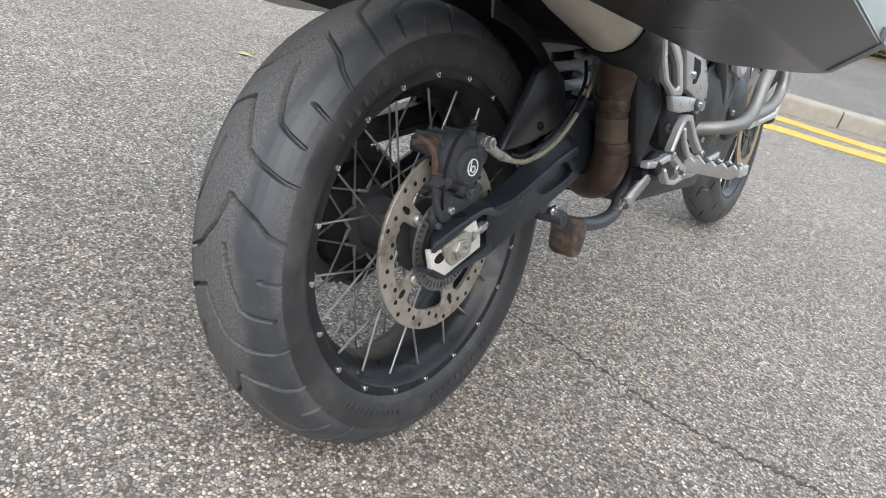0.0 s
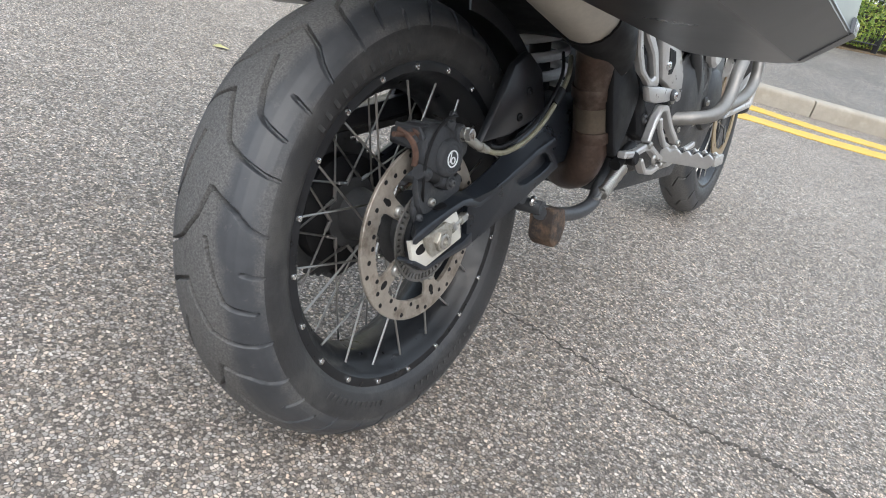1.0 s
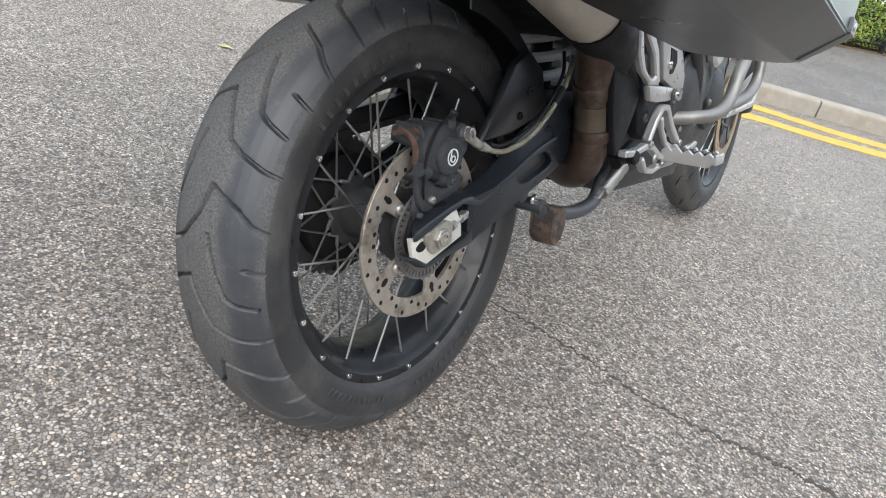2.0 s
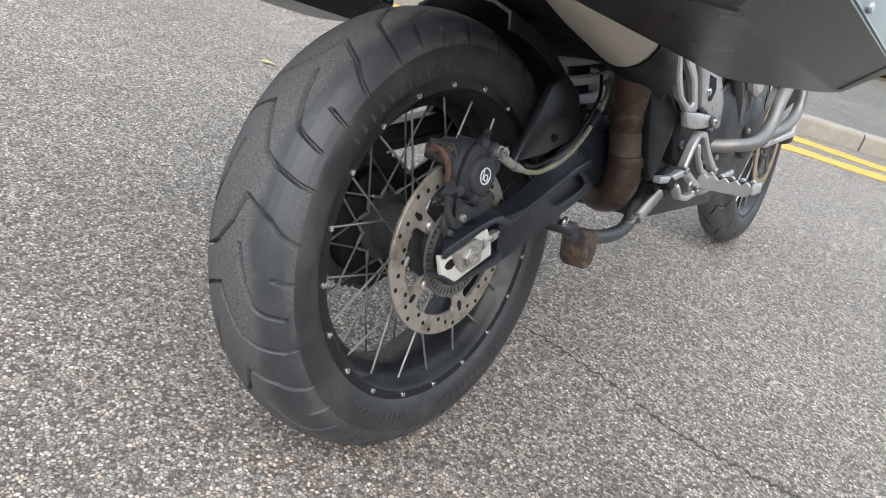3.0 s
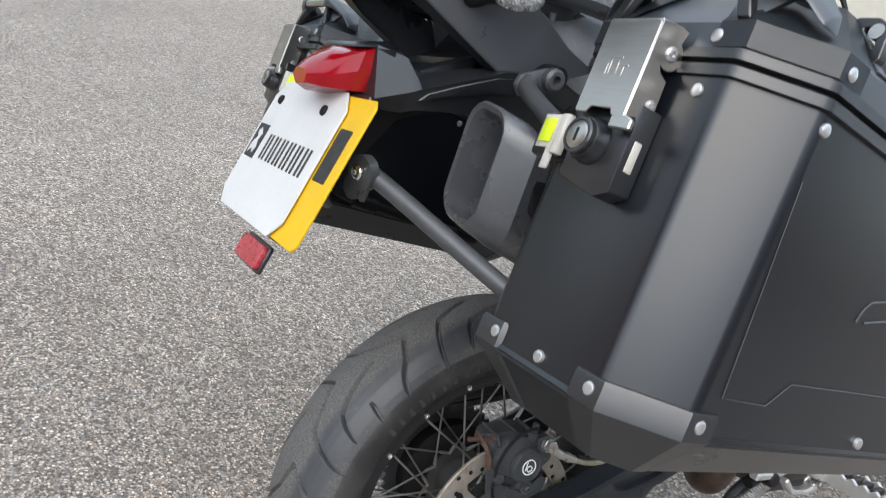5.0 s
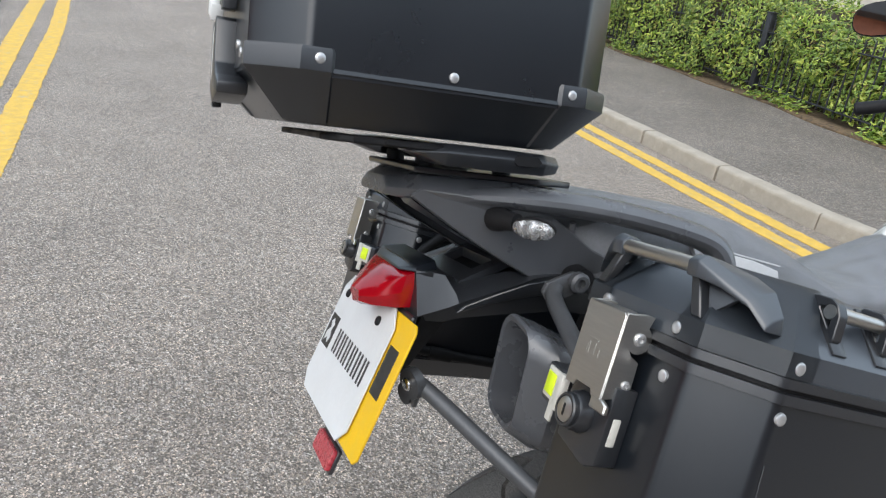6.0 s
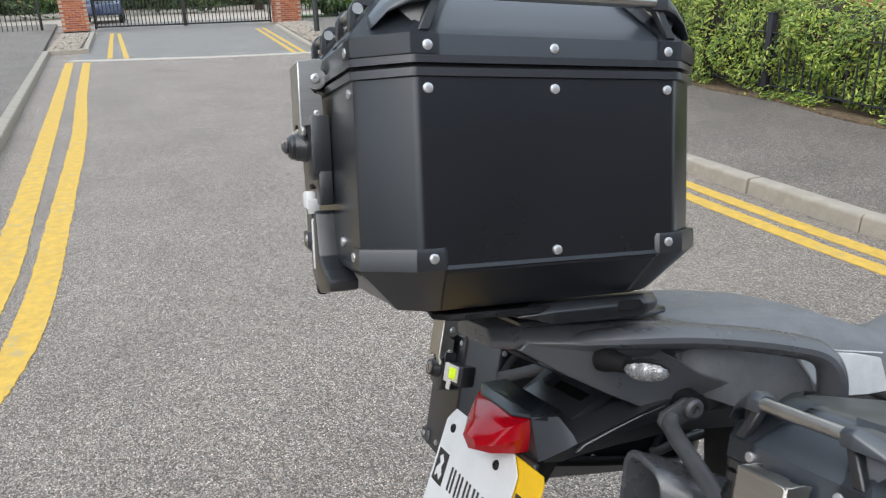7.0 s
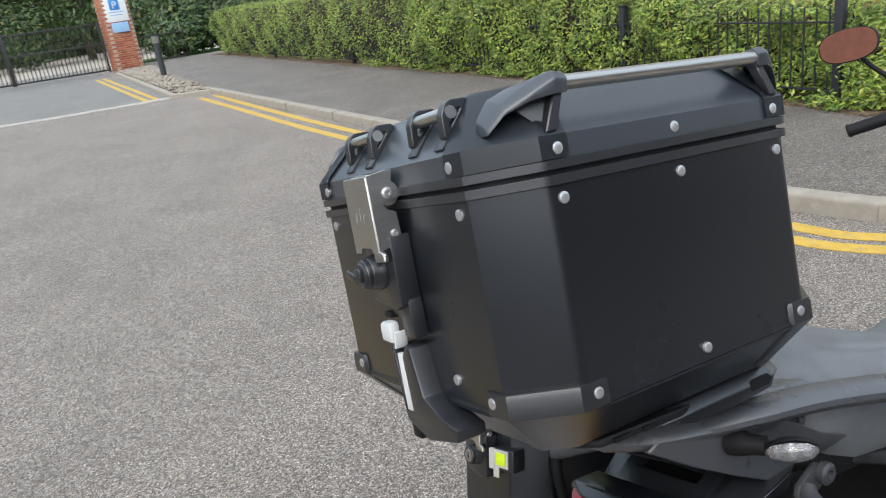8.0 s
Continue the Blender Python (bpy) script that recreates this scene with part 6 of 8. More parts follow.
for cy, cz, r0, x0 in ((.815, .502, .036, .180), (.705, .512, .052, .180)):
    bm = bmesh.new()
    lathe(bm, [(0, r0), (.008, r0), (.011, r0 - .003), (.011, r0 - .010), (.008, r0 - .012), (.008, .012), (.010, .010)], (x0, cy, cz), (1, 0, 0), 40)
    part("cover_boss", bm, M_GREYCAST, eng)
for r0, b0, b1 in ((.066, 20, 150), (.066, 200, 330), (.080, 60, 130)):
    bm = bmesh.new()
    lathe(bm, [(0, r0 - .004), (.006, r0 - .003), (.006, r0 + .003), (0, r0 + .004)], (.181, .705, .512), (1, 0, 0), 30, a0=b0, a1=b1)
    part("cover_rib", bm, M_GREYCAST, eng)
for cy, cz in ((.636, .470), (.640, .545), (.700, .585), (.780, .582), (.862, .555), (.872, .450), (.790, .412), (.700, .408)):
    bm = bmesh.new()
    lathe(bm, [(0, .013), (.010, .012), (.012, .010)], (.176, cy, cz), (1, 0, 0), 16)
    lug = part("cover_lug", bm, M_GREYCAST, eng)
    bm = bmesh.new()
    bolt(bm, (.188, cy, cz), (1, 0, 0), .0065, .005)
    part("cover_bolt", bm, M_STEEL, lug)
bm = bmesh.new()
tube(bm, curve([(.176, .60, .60), (.200, .66, .57), (.205, .74, .585), (.190, .84, .62), (.16, .95, .66)], 5), .011, 12)
part("coolant_hose", bm, M_DARK, eng, "black rubber coolant hose")
bm = bmesh.new()
lathe(bm, [(0, .034), (.012, .034), (.018, .026), (.018, .010)], (.186, .84, .56), (1, 0, 0), 24)
part("oil_cap", bm, M_CAST, eng, "bare alloy round cap")
for k, path in enumerate(([(.17, .50, .62), (.19, .62, .66), (.19, .85, .76), (.12, 1.12, .98)], [(.19, .62, .66), (.19, .74, .52), (.17, .80, .40)], [(.17, .50, .62), (.165, .52, .50), (.15, .56, .40)], [(.12, 1.12, .98), (.15, 1.08, .76), (.16, 1.05, .55)], [(.15, .50, .63), (.16, .30, .76), (.12, .10, .86), (.08, .02, .89)], [(.15, .48, .72), (.15, .25, .88), (.13, .05, .95)])):
    for s in (1, -1):
        bm = bmesh.new()
        tube(bm, curve([(s * x, y, z) for x, y, z in path], 5), .0155 if k < 4 else .012, 12)
        part("frame_tube", bm, M_PLASTIC if k < 4 else M_TUBE, bike, "black frame tube" if k < 4 else "grey subframe tube")
for k, path in enumerate(([(.165, .66, .43), (.215, .69, .436), (.245, .74, .444), (.252, .790, .472), (.252, .824, .522), (.250, .865, .560), (.240, .95, .66), (.20, 1.04, .84)], [(.235, .83, .450), (.247, .92, .465), (.250, .983, .497), (.248, .998, .552), (.240, 1.02, .64), (.20, 1.06, .80)])):
    for s in (1, -1):
        bm = bmesh.new()
        tube(bm, curve([(s * x, y, z) for x, y, z in path], 6), .0135 if k == 0 else .0125, 14)
        part("crash_bar", bm, M_CRASH, bike, "titanium grey tubular crash bar")
bm = bmesh.new()
prism(bm, [(.60, .27), (1.0, .25), (1.10, .40), (1.05, .43), (.95, .30), (.62, .32)], "x", -.10, .10, .01)
part("sump_guard", bm, M_GREYCAST, bike, "dark sump guard")

# ---- front wheel, fork ----
FZ, FY = .347, 1.645
bm = bmesh.new()
lathe(bm, [(-.06, .02), (-.045, .04), (-.03, .03), (.03, .03), (.045, .04), (.06, .02)], (0, 0, 0), (1, 0, 0), 30)
front = part("front_wheel", bm, M_GREYCAST, bike, "spoked front wheel")
front.matrix_basis = Matrix.Translation((-.036, FY, FZ)) @ Matrix.Rotation(radians(4), 4, "Z")
FG = [[(2, 4), (8, 25), (6, 50), (10, 70)], [(12, -4), (18, -25), (16, -50), (20, -70)]]


def front_grooves(TH, XX):
    best = np.full(TH.shape, 9.0)
    deg = np.degrees(TH)
    x = XX * 1000 * 1.36
    for line in FG:
        for (a0, x0), (a1, x1) in zip(line, line[1:]):
            mid = (a0 + a1) / 2
            a = (deg - mid + 10) % 20 - 10 + mid
            px, py, dx, dy = (a - a0) * 5.6, x - x0, (a1 - a0) * 5.6, x1 - x0
            t = np.clip((px * dx + py * dy) / (dx * dx + dy * dy), 0, 1)
            best = np.minimum(best, np.hypot(px - t * dx, py - t * dy) / 2.4)
    s = np.clip((1.3 - best) / .6, 0, 1)
    return .006 * s


tyre_mesh("tyre", front, .73, .334, .248, front_grooves, 720, "worn black front tyre")
bm = bmesh.new()
fp = [(.046, .252), (.046, .240), (.036, .228), (.02, .218), (0, .216)]
fp = fp + [(-x, r) for x, r in fp[-2::-1]]
lathe(bm, fp + [(-.04, .254), (0, .235), (.04, .254), fp[0]], (0, 0, 0), (1, 0, 0), 72, cap=False)
part("rim", bm, M_RIM, front, "black anodised wheel rim")
for sx in (1, -1):
    for kind in (1, -1):
        bm = bmesh.new()
        a = radians(44 * kind)
        tube(bm, [(sx * .042, -.036 * math.cos(a), .036 * math.sin(a)), (sx * .030, -.226, 0)], .002, 6)
        s0 = part("spoke", bm, M_SPOKE, front, "bright stainless spoke")
        for i in range(9):
            m = spin(-(40 * i + (0 if kind > 0 else 20) + (0 if sx > 0 else 10)))
            if i:
                share(s0, m, front)
            else:
                s0.matrix_basis = m
for s in (1, -1):
    fd = part("brake_disc", disc_mesh(.154, .118, 30, .005), M_GOLD, front, "drilled bronze-tinted front brake disc")
    fd.matrix_basis = Matrix.Translation((s * .066, 0, 0))
    disc_arms(fd, .118, .055, .005, 6, M_GREYCAST)
for s in (1, -1):
    bm = bmesh.new()
    lathe(bm, [(-.02, .026), (0, .030), (.20, .030), (.30, .027), (.31, .022), (.80, .022)], (s * .098 - .030, FY + .005, FZ + .03), (0, -.42, .907), 20)
    part("fork_leg", bm, M_GREYCAST, bike, "grey fork leg")
    bm = bmesh.new()
    prism(bm, [(FY - .10, FZ + .12), (FY - .055, FZ + .20), (FY - .01, FZ + .17), (FY - .03, FZ + .05), (FY - .085, FZ + .03)], "x", s * .074 - .052, s * .074 - .008, .008)
    part("front_caliper", bm, M_CAST, bike, "silver front brake caliper")
# alloy brace ahead of the engine
bm = bmesh.new()
hollow(bm, [(.897, .417), (.955, .449), (1.014, .480), (1.134, .515), (1.140, .480), (1.113, .428)], [(.960, .432), (.985, .450), (1.030, .470), (1.108, .492), (1.112, .475), (1.098, .442)], .205, .225)
bevel(bm, bm.edges[:], .003, 1)
part("bar_brace", bm, M_CAST, bike, "bare alloy triangular bar brace")

# ---- chain guard and sprocket carrier on the far side ----
bm = bmesh.new()
prism(bm, [(-.12, .428), (-.05, .452), (.10, .470), (.30, .500), (.34, .47), (.10, .440), (-.05, .424), (-.12, .40)], "x", -.108, -.078, .004)
part("chain_guard", bm, M_PLASTIC, bike, "black plastic chain guard")
bm = bmesh.new()
lathe(bm, [(-.086, .085), (-.062, .085), (-.056, .070), (-.050, .055)], (0, 0, .315), (1, 0, 0), 40)
part("sprocket_carrier", bm, M_DARK, bike, "dark cast sprocket carrier")
bm = bmesh.new()
prism(bm, [(.100, .432), (.150, .500), (.176, .540), (.215, .560), (.262, .530), (.285, .470), (.250, .452), (.180, .436)], "x", -.104, -.088, .006)
part("mudguard_leg", bm, M_PLASTIC, hug)

# ---- chain ----
bm = bmesh.new()
for i in range(74):
    f = i / 73
    for y0, z0, y1, z1 in ((0, .423, .56, .47), (0, .207, .56, .36)):
        y, z = y0 + (y1 - y0) * f, z0 + (z1 - z0) * f
        box(bm, (-.089, y, z), (.016 if i % 2 else .020, .0145, .010), 0, Matrix.Rotation(math.atan2(z1 - z0, y1 - y0), 3, "X"))
part("drive_chain", bm, M_GREYCAST, bike, "oily dark drive chain", kind="stuff")
bm = bmesh.new()
rod(bm, (-.13, .70, .34), (-.215, .62, -.015 + .06), .013, 12)
tube(bm, curve([(-.12, .72, .36), (-.17, .66, .20), (-.235, .60, .062)], 5), .012, 10)
lathe(bm, [(0, .028), (.008, .028)], (-.238, .60, .052), (-.23, 0, 1), 18)
part("side_stand", bm, M_TUBE, bike, "dark painted side stand")


# ---- tail, seat, rack ----
# cowl: half sections of bottom, lower crease, upper crease and top, from the lamp forwards
COWL = [(-.284, .060, .880, .088, .892, .080, .949, .044, .954), (-.246, .078, .880, .098, .904, .080, .941, .046, .947), (-.234, .083, .884, .101, .909, .092, .918, .050, .934),
        (-.219, .086, .886, .105, .914, .076, .928, .052, .930), (-.167, .090, .888, .119, .932, .080, .941, .056, .934), (-.142, .093, .888, .126, .942, .104, .945, .056, .938),
        (-.090, .096, .889, .120, .945, .100, .952, .056, .950), (.20, .10, .84, .12, .90, .11, .93, .08, .95)]
bm = bmesh.new()
rings = []
for y, x0, z0, x1, z1, x2, z2, x3, z3 in COWL:
    half = [(x0, z0), (x1, z1), (x2, z2), (x3, z3)]
    rings.append([Vector((x, y, z)) for x, z in half] + [Vector((-x, y, z)) for x, z in half[::-1]])
loft(bm, rings)
bevel(bm, [e for e in bm.edges if len(e.link_faces) == 2 and e.calc_face_angle(0) > .25], .0016, 2)
tail = part("tail_cowl", bm, M_PLASTIC, bike, "black plastic tail cowl with sharp creases", 24)
# raised panel with an open slot between the ridges
bm = bmesh.new()
outer = [(-.070, -.222), (.070, -.222), (.064, -.148), (-.064, -.148)]
inner = [(-.050, -.197), (.050, -.197), (.050, -.168), (-.050, -.168)]


def slope(x, y, dz=0.0):
    return (x, y, .930 + (y + .222) * .36 + dz)


k = 4
rows_ = [[bm.verts.new(slope(x, y, dz)) for x, y in pts] for pts, dz in ((outer, -.012), (outer, .0), (inner, .002), (inner, -.014))]
for A, B2 in zip(rows_, rows_[1:]):
    for i in range(k):
        bm.faces.new((A[i], A[(i + 1) % k], B2[(i + 1) % k], B2[i]))
part("slot_panel", bm, M_PLASTIC, tail)
bm = bmesh.new()
bm.faces.new([bm.verts.new(slope(x, y, -.011)) for x, y in inner])
bmesh.ops.solidify(bm, geom=bm.faces[:], thickness=.003)
part("slot_floor", bm, M_DARK, tail, "dark slot in the cowl")
for s in (1, -1):
    # raised strip along the lower flank
    bm = bmesh.new()
    lowr = [(.0985, -.236, .8955), (.1065, -.200, .9060), (.1150, -.150, .9150), (.1160, -.112, .9180)]
    uppr = [(.1030, -.226, .9055), (.1130, -.190, .9200), (.1225, -.150, .9340), (.1205, -.112, .9380)]
    loft(bm, [[Vector((s * p[0], p[1], p[2])), Vector((s * q[0], q[1], q[2])), Vector((s * (q[0] - .012), q[1], q[2])), Vector((s * (p[0] - .012), p[1], p[2]))] for p, q in zip(lowr, uppr)])
    bevel(bm, bm.edges[:], .0012, 1)
    part("cowl_inlay", bm, M_PLASTIC, tail)
bm = bmesh.new()
loft(bm, [[Vector(q) for q in r] for r in (
    [(-.060, -.152, .945), (.060, -.152, .945), (.050, -.148, .958), (-.050, -.148, .958)],
    [(-.064, -.120, .950), (.064, -.120, .950), (.050, -.115, 1.000), (-.050, -.115, 1.000)],
    [(-.064, -.05, .950), (.064, -.05, .950), (.055, -.05, 1.01), (-.055, -.05, 1.01)])])
bevel(bm, bm.edges[:], .003, 1)
part("cowl_hump", bm, M_PLASTIC, tail, angle=24)
# upper deck
bm = bmesh.new()
loft(bm, [[Vector(q) for q in r] for r in (
    [(-.050, -.322, 1.040), (.050, -.322, 1.040), (.060, -.318, 1.050), (.035, -.315, 1.062), (-.035, -.315, 1.062), (-.060, -.318, 1.050)],
    [(-.088, -.290, 1.036), (.088, -.290, 1.036), (.104, -.290, 1.050), (.085, -.285, 1.068), (-.085, -.285, 1.068), (-.104, -.290, 1.050)],
    [(-.105, -.240, 1.026), (.105, -.240, 1.026), (.126, -.240, 1.044), (.100, -.240, 1.066), (-.100, -.240, 1.066), (-.126, -.240, 1.044)],
    [(-.135, -.160, 1.014), (.135, -.160, 1.014), (.155, -.160, 1.034), (.120, -.160, 1.058), (-.120, -.160, 1.058), (-.155, -.160, 1.034)],
    [(-.130, -.080, 1.000), (.130, -.080, 1.000), (.148, -.080, 1.024), (.125, -.080, 1.042), (-.125, -.080, 1.042), (-.148, -.080, 1.024)],
    [(-.110, .000, .985), (.110, .000, .985), (.125, .000, 1.005), (.11, .000, 1.022), (-.11, .000, 1.022), (-.125, .000, 1.005)])])
bevel(bm, bm.edges[:], .004, 2)
part("tail_deck", bm, M_PLASTIC_GREY, tail, "dark plastic tail deck", 28)
for s in (1, -1):
    # slanting side blade from the deck down to the cowl's corner
    bm = bmesh.new()
    lower = [(.098, -.300, 1.042), (.106, -.247, 1.003), (.112, -.190, .967), (.114, -.140, .937), (.112, -.110, .930), (.112, -.079, .922), (.110, -.037, .908), (.110, .008, .905), (.110, .05, .905)]
    upper = [(.104, -.288, 1.052), (.118, -.240, 1.046), (.130, -.190, 1.036), (.138, -.140, 1.026), (.148, -.110, 1.0045), (.150, -.079, .980), (.150, -.037, .960), (.150, .008, .943), (.150, .05, .930)]
    A = [[Vector((s * x, y, z)) for x, y, z in row] for row in (lower, upper)]
    th = Vector((-s * .009, 0, 0))
    rings = [[lo, hi, hi + th, lo + th] for lo, hi in zip(*A)]
    loft(bm, rings)
    bevel(bm, bm.edges[:], .002, 1)
    part("tail_blade", bm, M_PLASTIC_GREY, tail, "slanting dark plastic side blade", 28)
    bm = bmesh.new()
    loft(bm, [[(s * x, y, z) for x, y, z in r] for r in (
        [(.060, -.300, 1.036), (.097, -.300, 1.040), (.097, -.295, 1.036), (.060, -.295, 1.030)],
        [(.085, -.245, 1.000), (.105, -.247, 1.001), (.100, -.240, .996), (.085, -.238, .994)],
        [(.092, -.142, .938), (.113, -.140, .935), (.108, -.132, .932), (.092, -.132, .934)])])
    part("blade_lip", bm, M_PLASTIC, tail)
    # grab handle
    bm = bmesh.new()
    path = curve([(s * .100, -.245, 1.044), (s * .130, -.180, 1.042), (s * .155, -.110, 1.036), (s * .178, -.050, 1.026), (s * .196, .012, 1.010), (s * .206, .050, .995), (s * .211, .066, .975), (s * .208, .072, .945), (s * .198, .074, .905)], 7)
    tube(bm, path, [.010 + .005 * min(1, i / 9) for i in range(len(path))], 14, flat=1.6)
    part("grab_handle", bm, M_PLASTIC_GREY, tail, "smooth dark grab handle")
    bm = bmesh.new()
    rod(bm, (s * .146, -.107, 1.014), (s * .1388, -.1031, .9913), .0042, 10)
    part("luggage_peg", bm, M_PLASTIC_GREY, tail)
    bm = bmesh.new()
    rod(bm, (s * .200, .085, .985), (s * .198, .078, .955), .006, 10)
    part("luggage_peg", bm, M_TUBE, tail)
# mounting boss and luggage frame bolt
for s in (1, -1):
    bm = bmesh.new()
    lathe(bm, [(0, .020), (.006, .020), (.012, .014), (.044, .013)], (s * .110, -.090, .948), (s, 0, -.1), 20)
    part("frame_boss", bm, M_DARK, tail)
    bm = bmesh.new()
    lathe(bm, [(0, .0135), (.008, .0135), (.011, .010), (.011, .006), (.004, .0055)], (s * .152, -.099, .941), (s, 0, -.1), 20)
    part("frame_bolt", bm, M_TUBE, tail, "black socket bolt")
LAMP = [[(0, -.272, .952), (.077, -.278, .947), (.075, -.274, .925), (.063, -.272, .897), (0, -.272, .888)],
        [(0, -.302, .944), (.072, -.293, .941), (.067, -.298, .918), (.055, -.300, .896), (0, -.304, .888)],
        [(0, -.330, .928), (.042, -.322, .925), (.045, -.325, .909), (.036, -.326, .896), (0, -.332, .889)],
        [(0, -.344, .914), (.018, -.340, .912), (.022, -.341, .906), (.016, -.340, .898), (0, -.343, .895)]]
bm = bmesh.new()
loft(bm, [[Vector(q) for q in r] + [Vector((-x, y, z)) for x, y, z in r[3:0:-1]] for r in LAMP])
bevel(bm, [e for e in bm.edges if len(e.link_faces) == 2 and e.calc_face_angle(0) > .2], .0022, 2)
tl = part("tail_light", bm, M_RED, bike, "glossy red faceted tail light", 30)
bm = bmesh.new()
loft(bm, [[Vector(q) for q in r] for r in (
    [(-.070, -.252, .946), (.070, -.252, .946), (.060, -.252, .957), (-.060, -.252, .957)],
    [(-.081, -.284, .946), (.081, -.284, .946), (.076, -.282, .953), (-.076, -.282, .953)],
    [(-.050, -.298, .9440), (.050, -.298, .9440), (.048, -.297, .9480), (-.048, -.297, .9480)])])
bevel(bm, bm.edges[:], .0012, 1)
part("lamp_hood", bm, M_BLACK_ALU, tl, "gloss black lamp hood")
for s in (1, -1):
    bm = bmesh.new()
    loft(bm, [[(s * x, y, z) for x, y, z in r] for r in (
        [(.066, -.262, .888), (.0665, -.280, .893), (.058, -.284, .889), (.058, -.262, .884)],
        [(.083, -.262, .946), (.0805, -.286, .945), (.073, -.284, .945), (.073, -.262, .946)])])
    part("lamp_cheek", bm, M_PLASTIC, tl, "black lamp cheek")
# indicators
for s in (1, -1):
    bm = bmesh.new()
    tube(bm, curve([(s * .122, -.200, 1.018), (s * .142, -.197, 1.018), (s * .160, -.190, 1.017)], 4), [.016, .0155, .015, .014, .0125, .0115, .0112, .011, .011], 14)
    ind = part("indicator", bm, M_DARK, bike, "black rubber-stalked indicator lamp")
    bm = bmesh.new()
    e = Vector((s * .182, -.180, 1.013))
    d = Vector((s * .80, .60, -.02)).normalized()
    up = d.cross(Vector((s * .56, -.74, -.36))).normalized()
    bk = Vector((s * .56, -.74, -.36)).normalized()
    rings = []
    for f, w in ((-1, .15), (-.8, .62), (-.3, .95), (.2, 1), (.7, .75), (.95, .35), (1, .1)):
        rings.append([e + d * .027 * f + (bk * math.cos(t) * .013 + up * math.sin(t) * .0135) * w for t in (2 * math.pi * j / 16 for j in range(16))])
    loft(bm, [r[:] for r in rings])
    bmesh.ops.bisect_plane(bm, geom=bm.verts[:] + bm.edges[:] + bm.faces[:], plane_co=e + bk * .002, plane_no=-bk, clear_outer=True)
    part("indicator_lens", bm, M_CLEAR, ind, "clear indicator lens")
    bm = bmesh.new()
    for f in (-.5, 0, .5):
        lathe(bm, [(0, .0085), (.005, .003)], e + d * .027 * f - bk * .001, bk, 12)
    part("indicator_bowl", bm, M_SILVERED, ind, "silvered lamp bowls")
    bm = bmesh.new()
    loft(bm, [[p - bk * .002 for p in r] for r in rings])
    bmesh.ops.bisect_plane(bm, geom=bm.verts[:] + bm.edges[:] + bm.faces[:], plane_co=e - bk * .001, plane_no=bk, clear_outer=True)
    bmesh.ops.holes_fill(bm, edges=bm.edges[:])
    part("indicator_body", bm, M_DARK, ind)

# ---- number plate with its card cover ----
PL = Matrix.Translation((.010, -.297, .875)) @ pitch(-25)


def plate_box(name, x0, x1, z0, z1, y0, y1, material, parent, label="", corner=.008):
    b = bmesh.new()
    c = corner
    prism(b, [(x0 + c, z0), (x1 - c, z0), (x1, z0 + c), (x1, z1 - c), (x1 - c, z1), (x0 + c, z1), (x0, z1 - c), (x0, z0 + c)], "y", y0, y1, .0006, 1, PL)
    return part(name, b, material, parent, label)


plate = plate_box("number_plate", -.116, .119, -.168, .014, -.006, -.003, M_PLATE, bike, "yellow plastic number plate")
hb = bmesh.new()
prism(hb, [(-.085, .02), (.085, .02), (.085, -.12), (.06, -.17), (-.06, -.17), (-.085, -.12)], "y", -.003, .004, .002, 1, PL)
part("plate_hanger", hb, M_PLASTIC, bike, "black plastic plate hanger")
bm = bmesh.new()
loft(bm, [[Vector(p) for p in r] for r in ([(-.075, -.27, .895), (.075, -.27, .895), (.075, -.10, .92), (-.075, -.10, .92)], [(-.07, -.292, .845), (.07, -.292, .845), (.05, -.235, .87), (-.05, -.235, .87)], [(-.07, -.308, .81), (.07, -.308, .81), (.05, -.285, .81), (-.05, -.285, .81)])])
part("under_tail", bm, M_DARK, bike, "dark plastic under-tail")
# bars in place of the plate's characters, half covered
for x0, x1, z0, z1 in ((.066, .100, -.090, -.025),):
    plate_box("plate_bar", x0, x1, z0, z1, -.0066, -.0058, M_INK, plate, corner=.0008)
card = thing("plate_cover", "white plastic card cover fixed over the number plate", "sign", BIKE)
cb = plate_box("card", -.186, .063, -.170, .016, -.0105, -.0078, M_WHITE, card, corner=.022)
bm = bmesh.new()
prism(bm, [(-.178, -.100), (-.138, -.100), (-.138, -.050), (-.178, -.050)], "y", -.0112, -.0104, .0003, 1, PL)
logo = part("printed_mark", bm, M_INK, card, "black square printed mark")
bm = bmesh.new()
prism(bm, [(-.170, -.094), (-.160, -.086), (-.152, -.094), (-.146, -.084), (-.154, -.074), (-.149, -.064), (-.160, -.056), (-.168, -.062), (-.160, -.070), (-.170, -.080)], "y", -.0118, -.0111, .0002, 1, PL)
part("mark_figure", bm, M_WHITE, logo)
# plain bars in place of the dealer's lettering: one upright pair for each character
for k in range(6):
    x0 = -.118 + k * .0278
    for off in (0, .0120):
        plate_box("lettering_bar", x0 + off, x0 + off + .0062, -.096, -.060, -.0112, -.0104, M_INK, card, corner=.001)
for x in (-.152, .006):
    bm = bmesh.new()
    bolt(bm, PL @ Vector((x, -.0105, -.012)), PL.to_3x3() @ Vector((0, -1, 0)), .0068, .004)
    part("cover_screw", bm, M_DARK, card, "black plastic screw cap")
rf = plate_box("rear_reflector", -.030, .050, -.208, -.180, -.008, -.001, M_REDDULL, bike, "rectangular red reflector", corner=.003)
plate_box("reflector_frame", -.033, .053, -.211, -.177, -.002, .003, M_PLASTIC, rf, corner=.003)

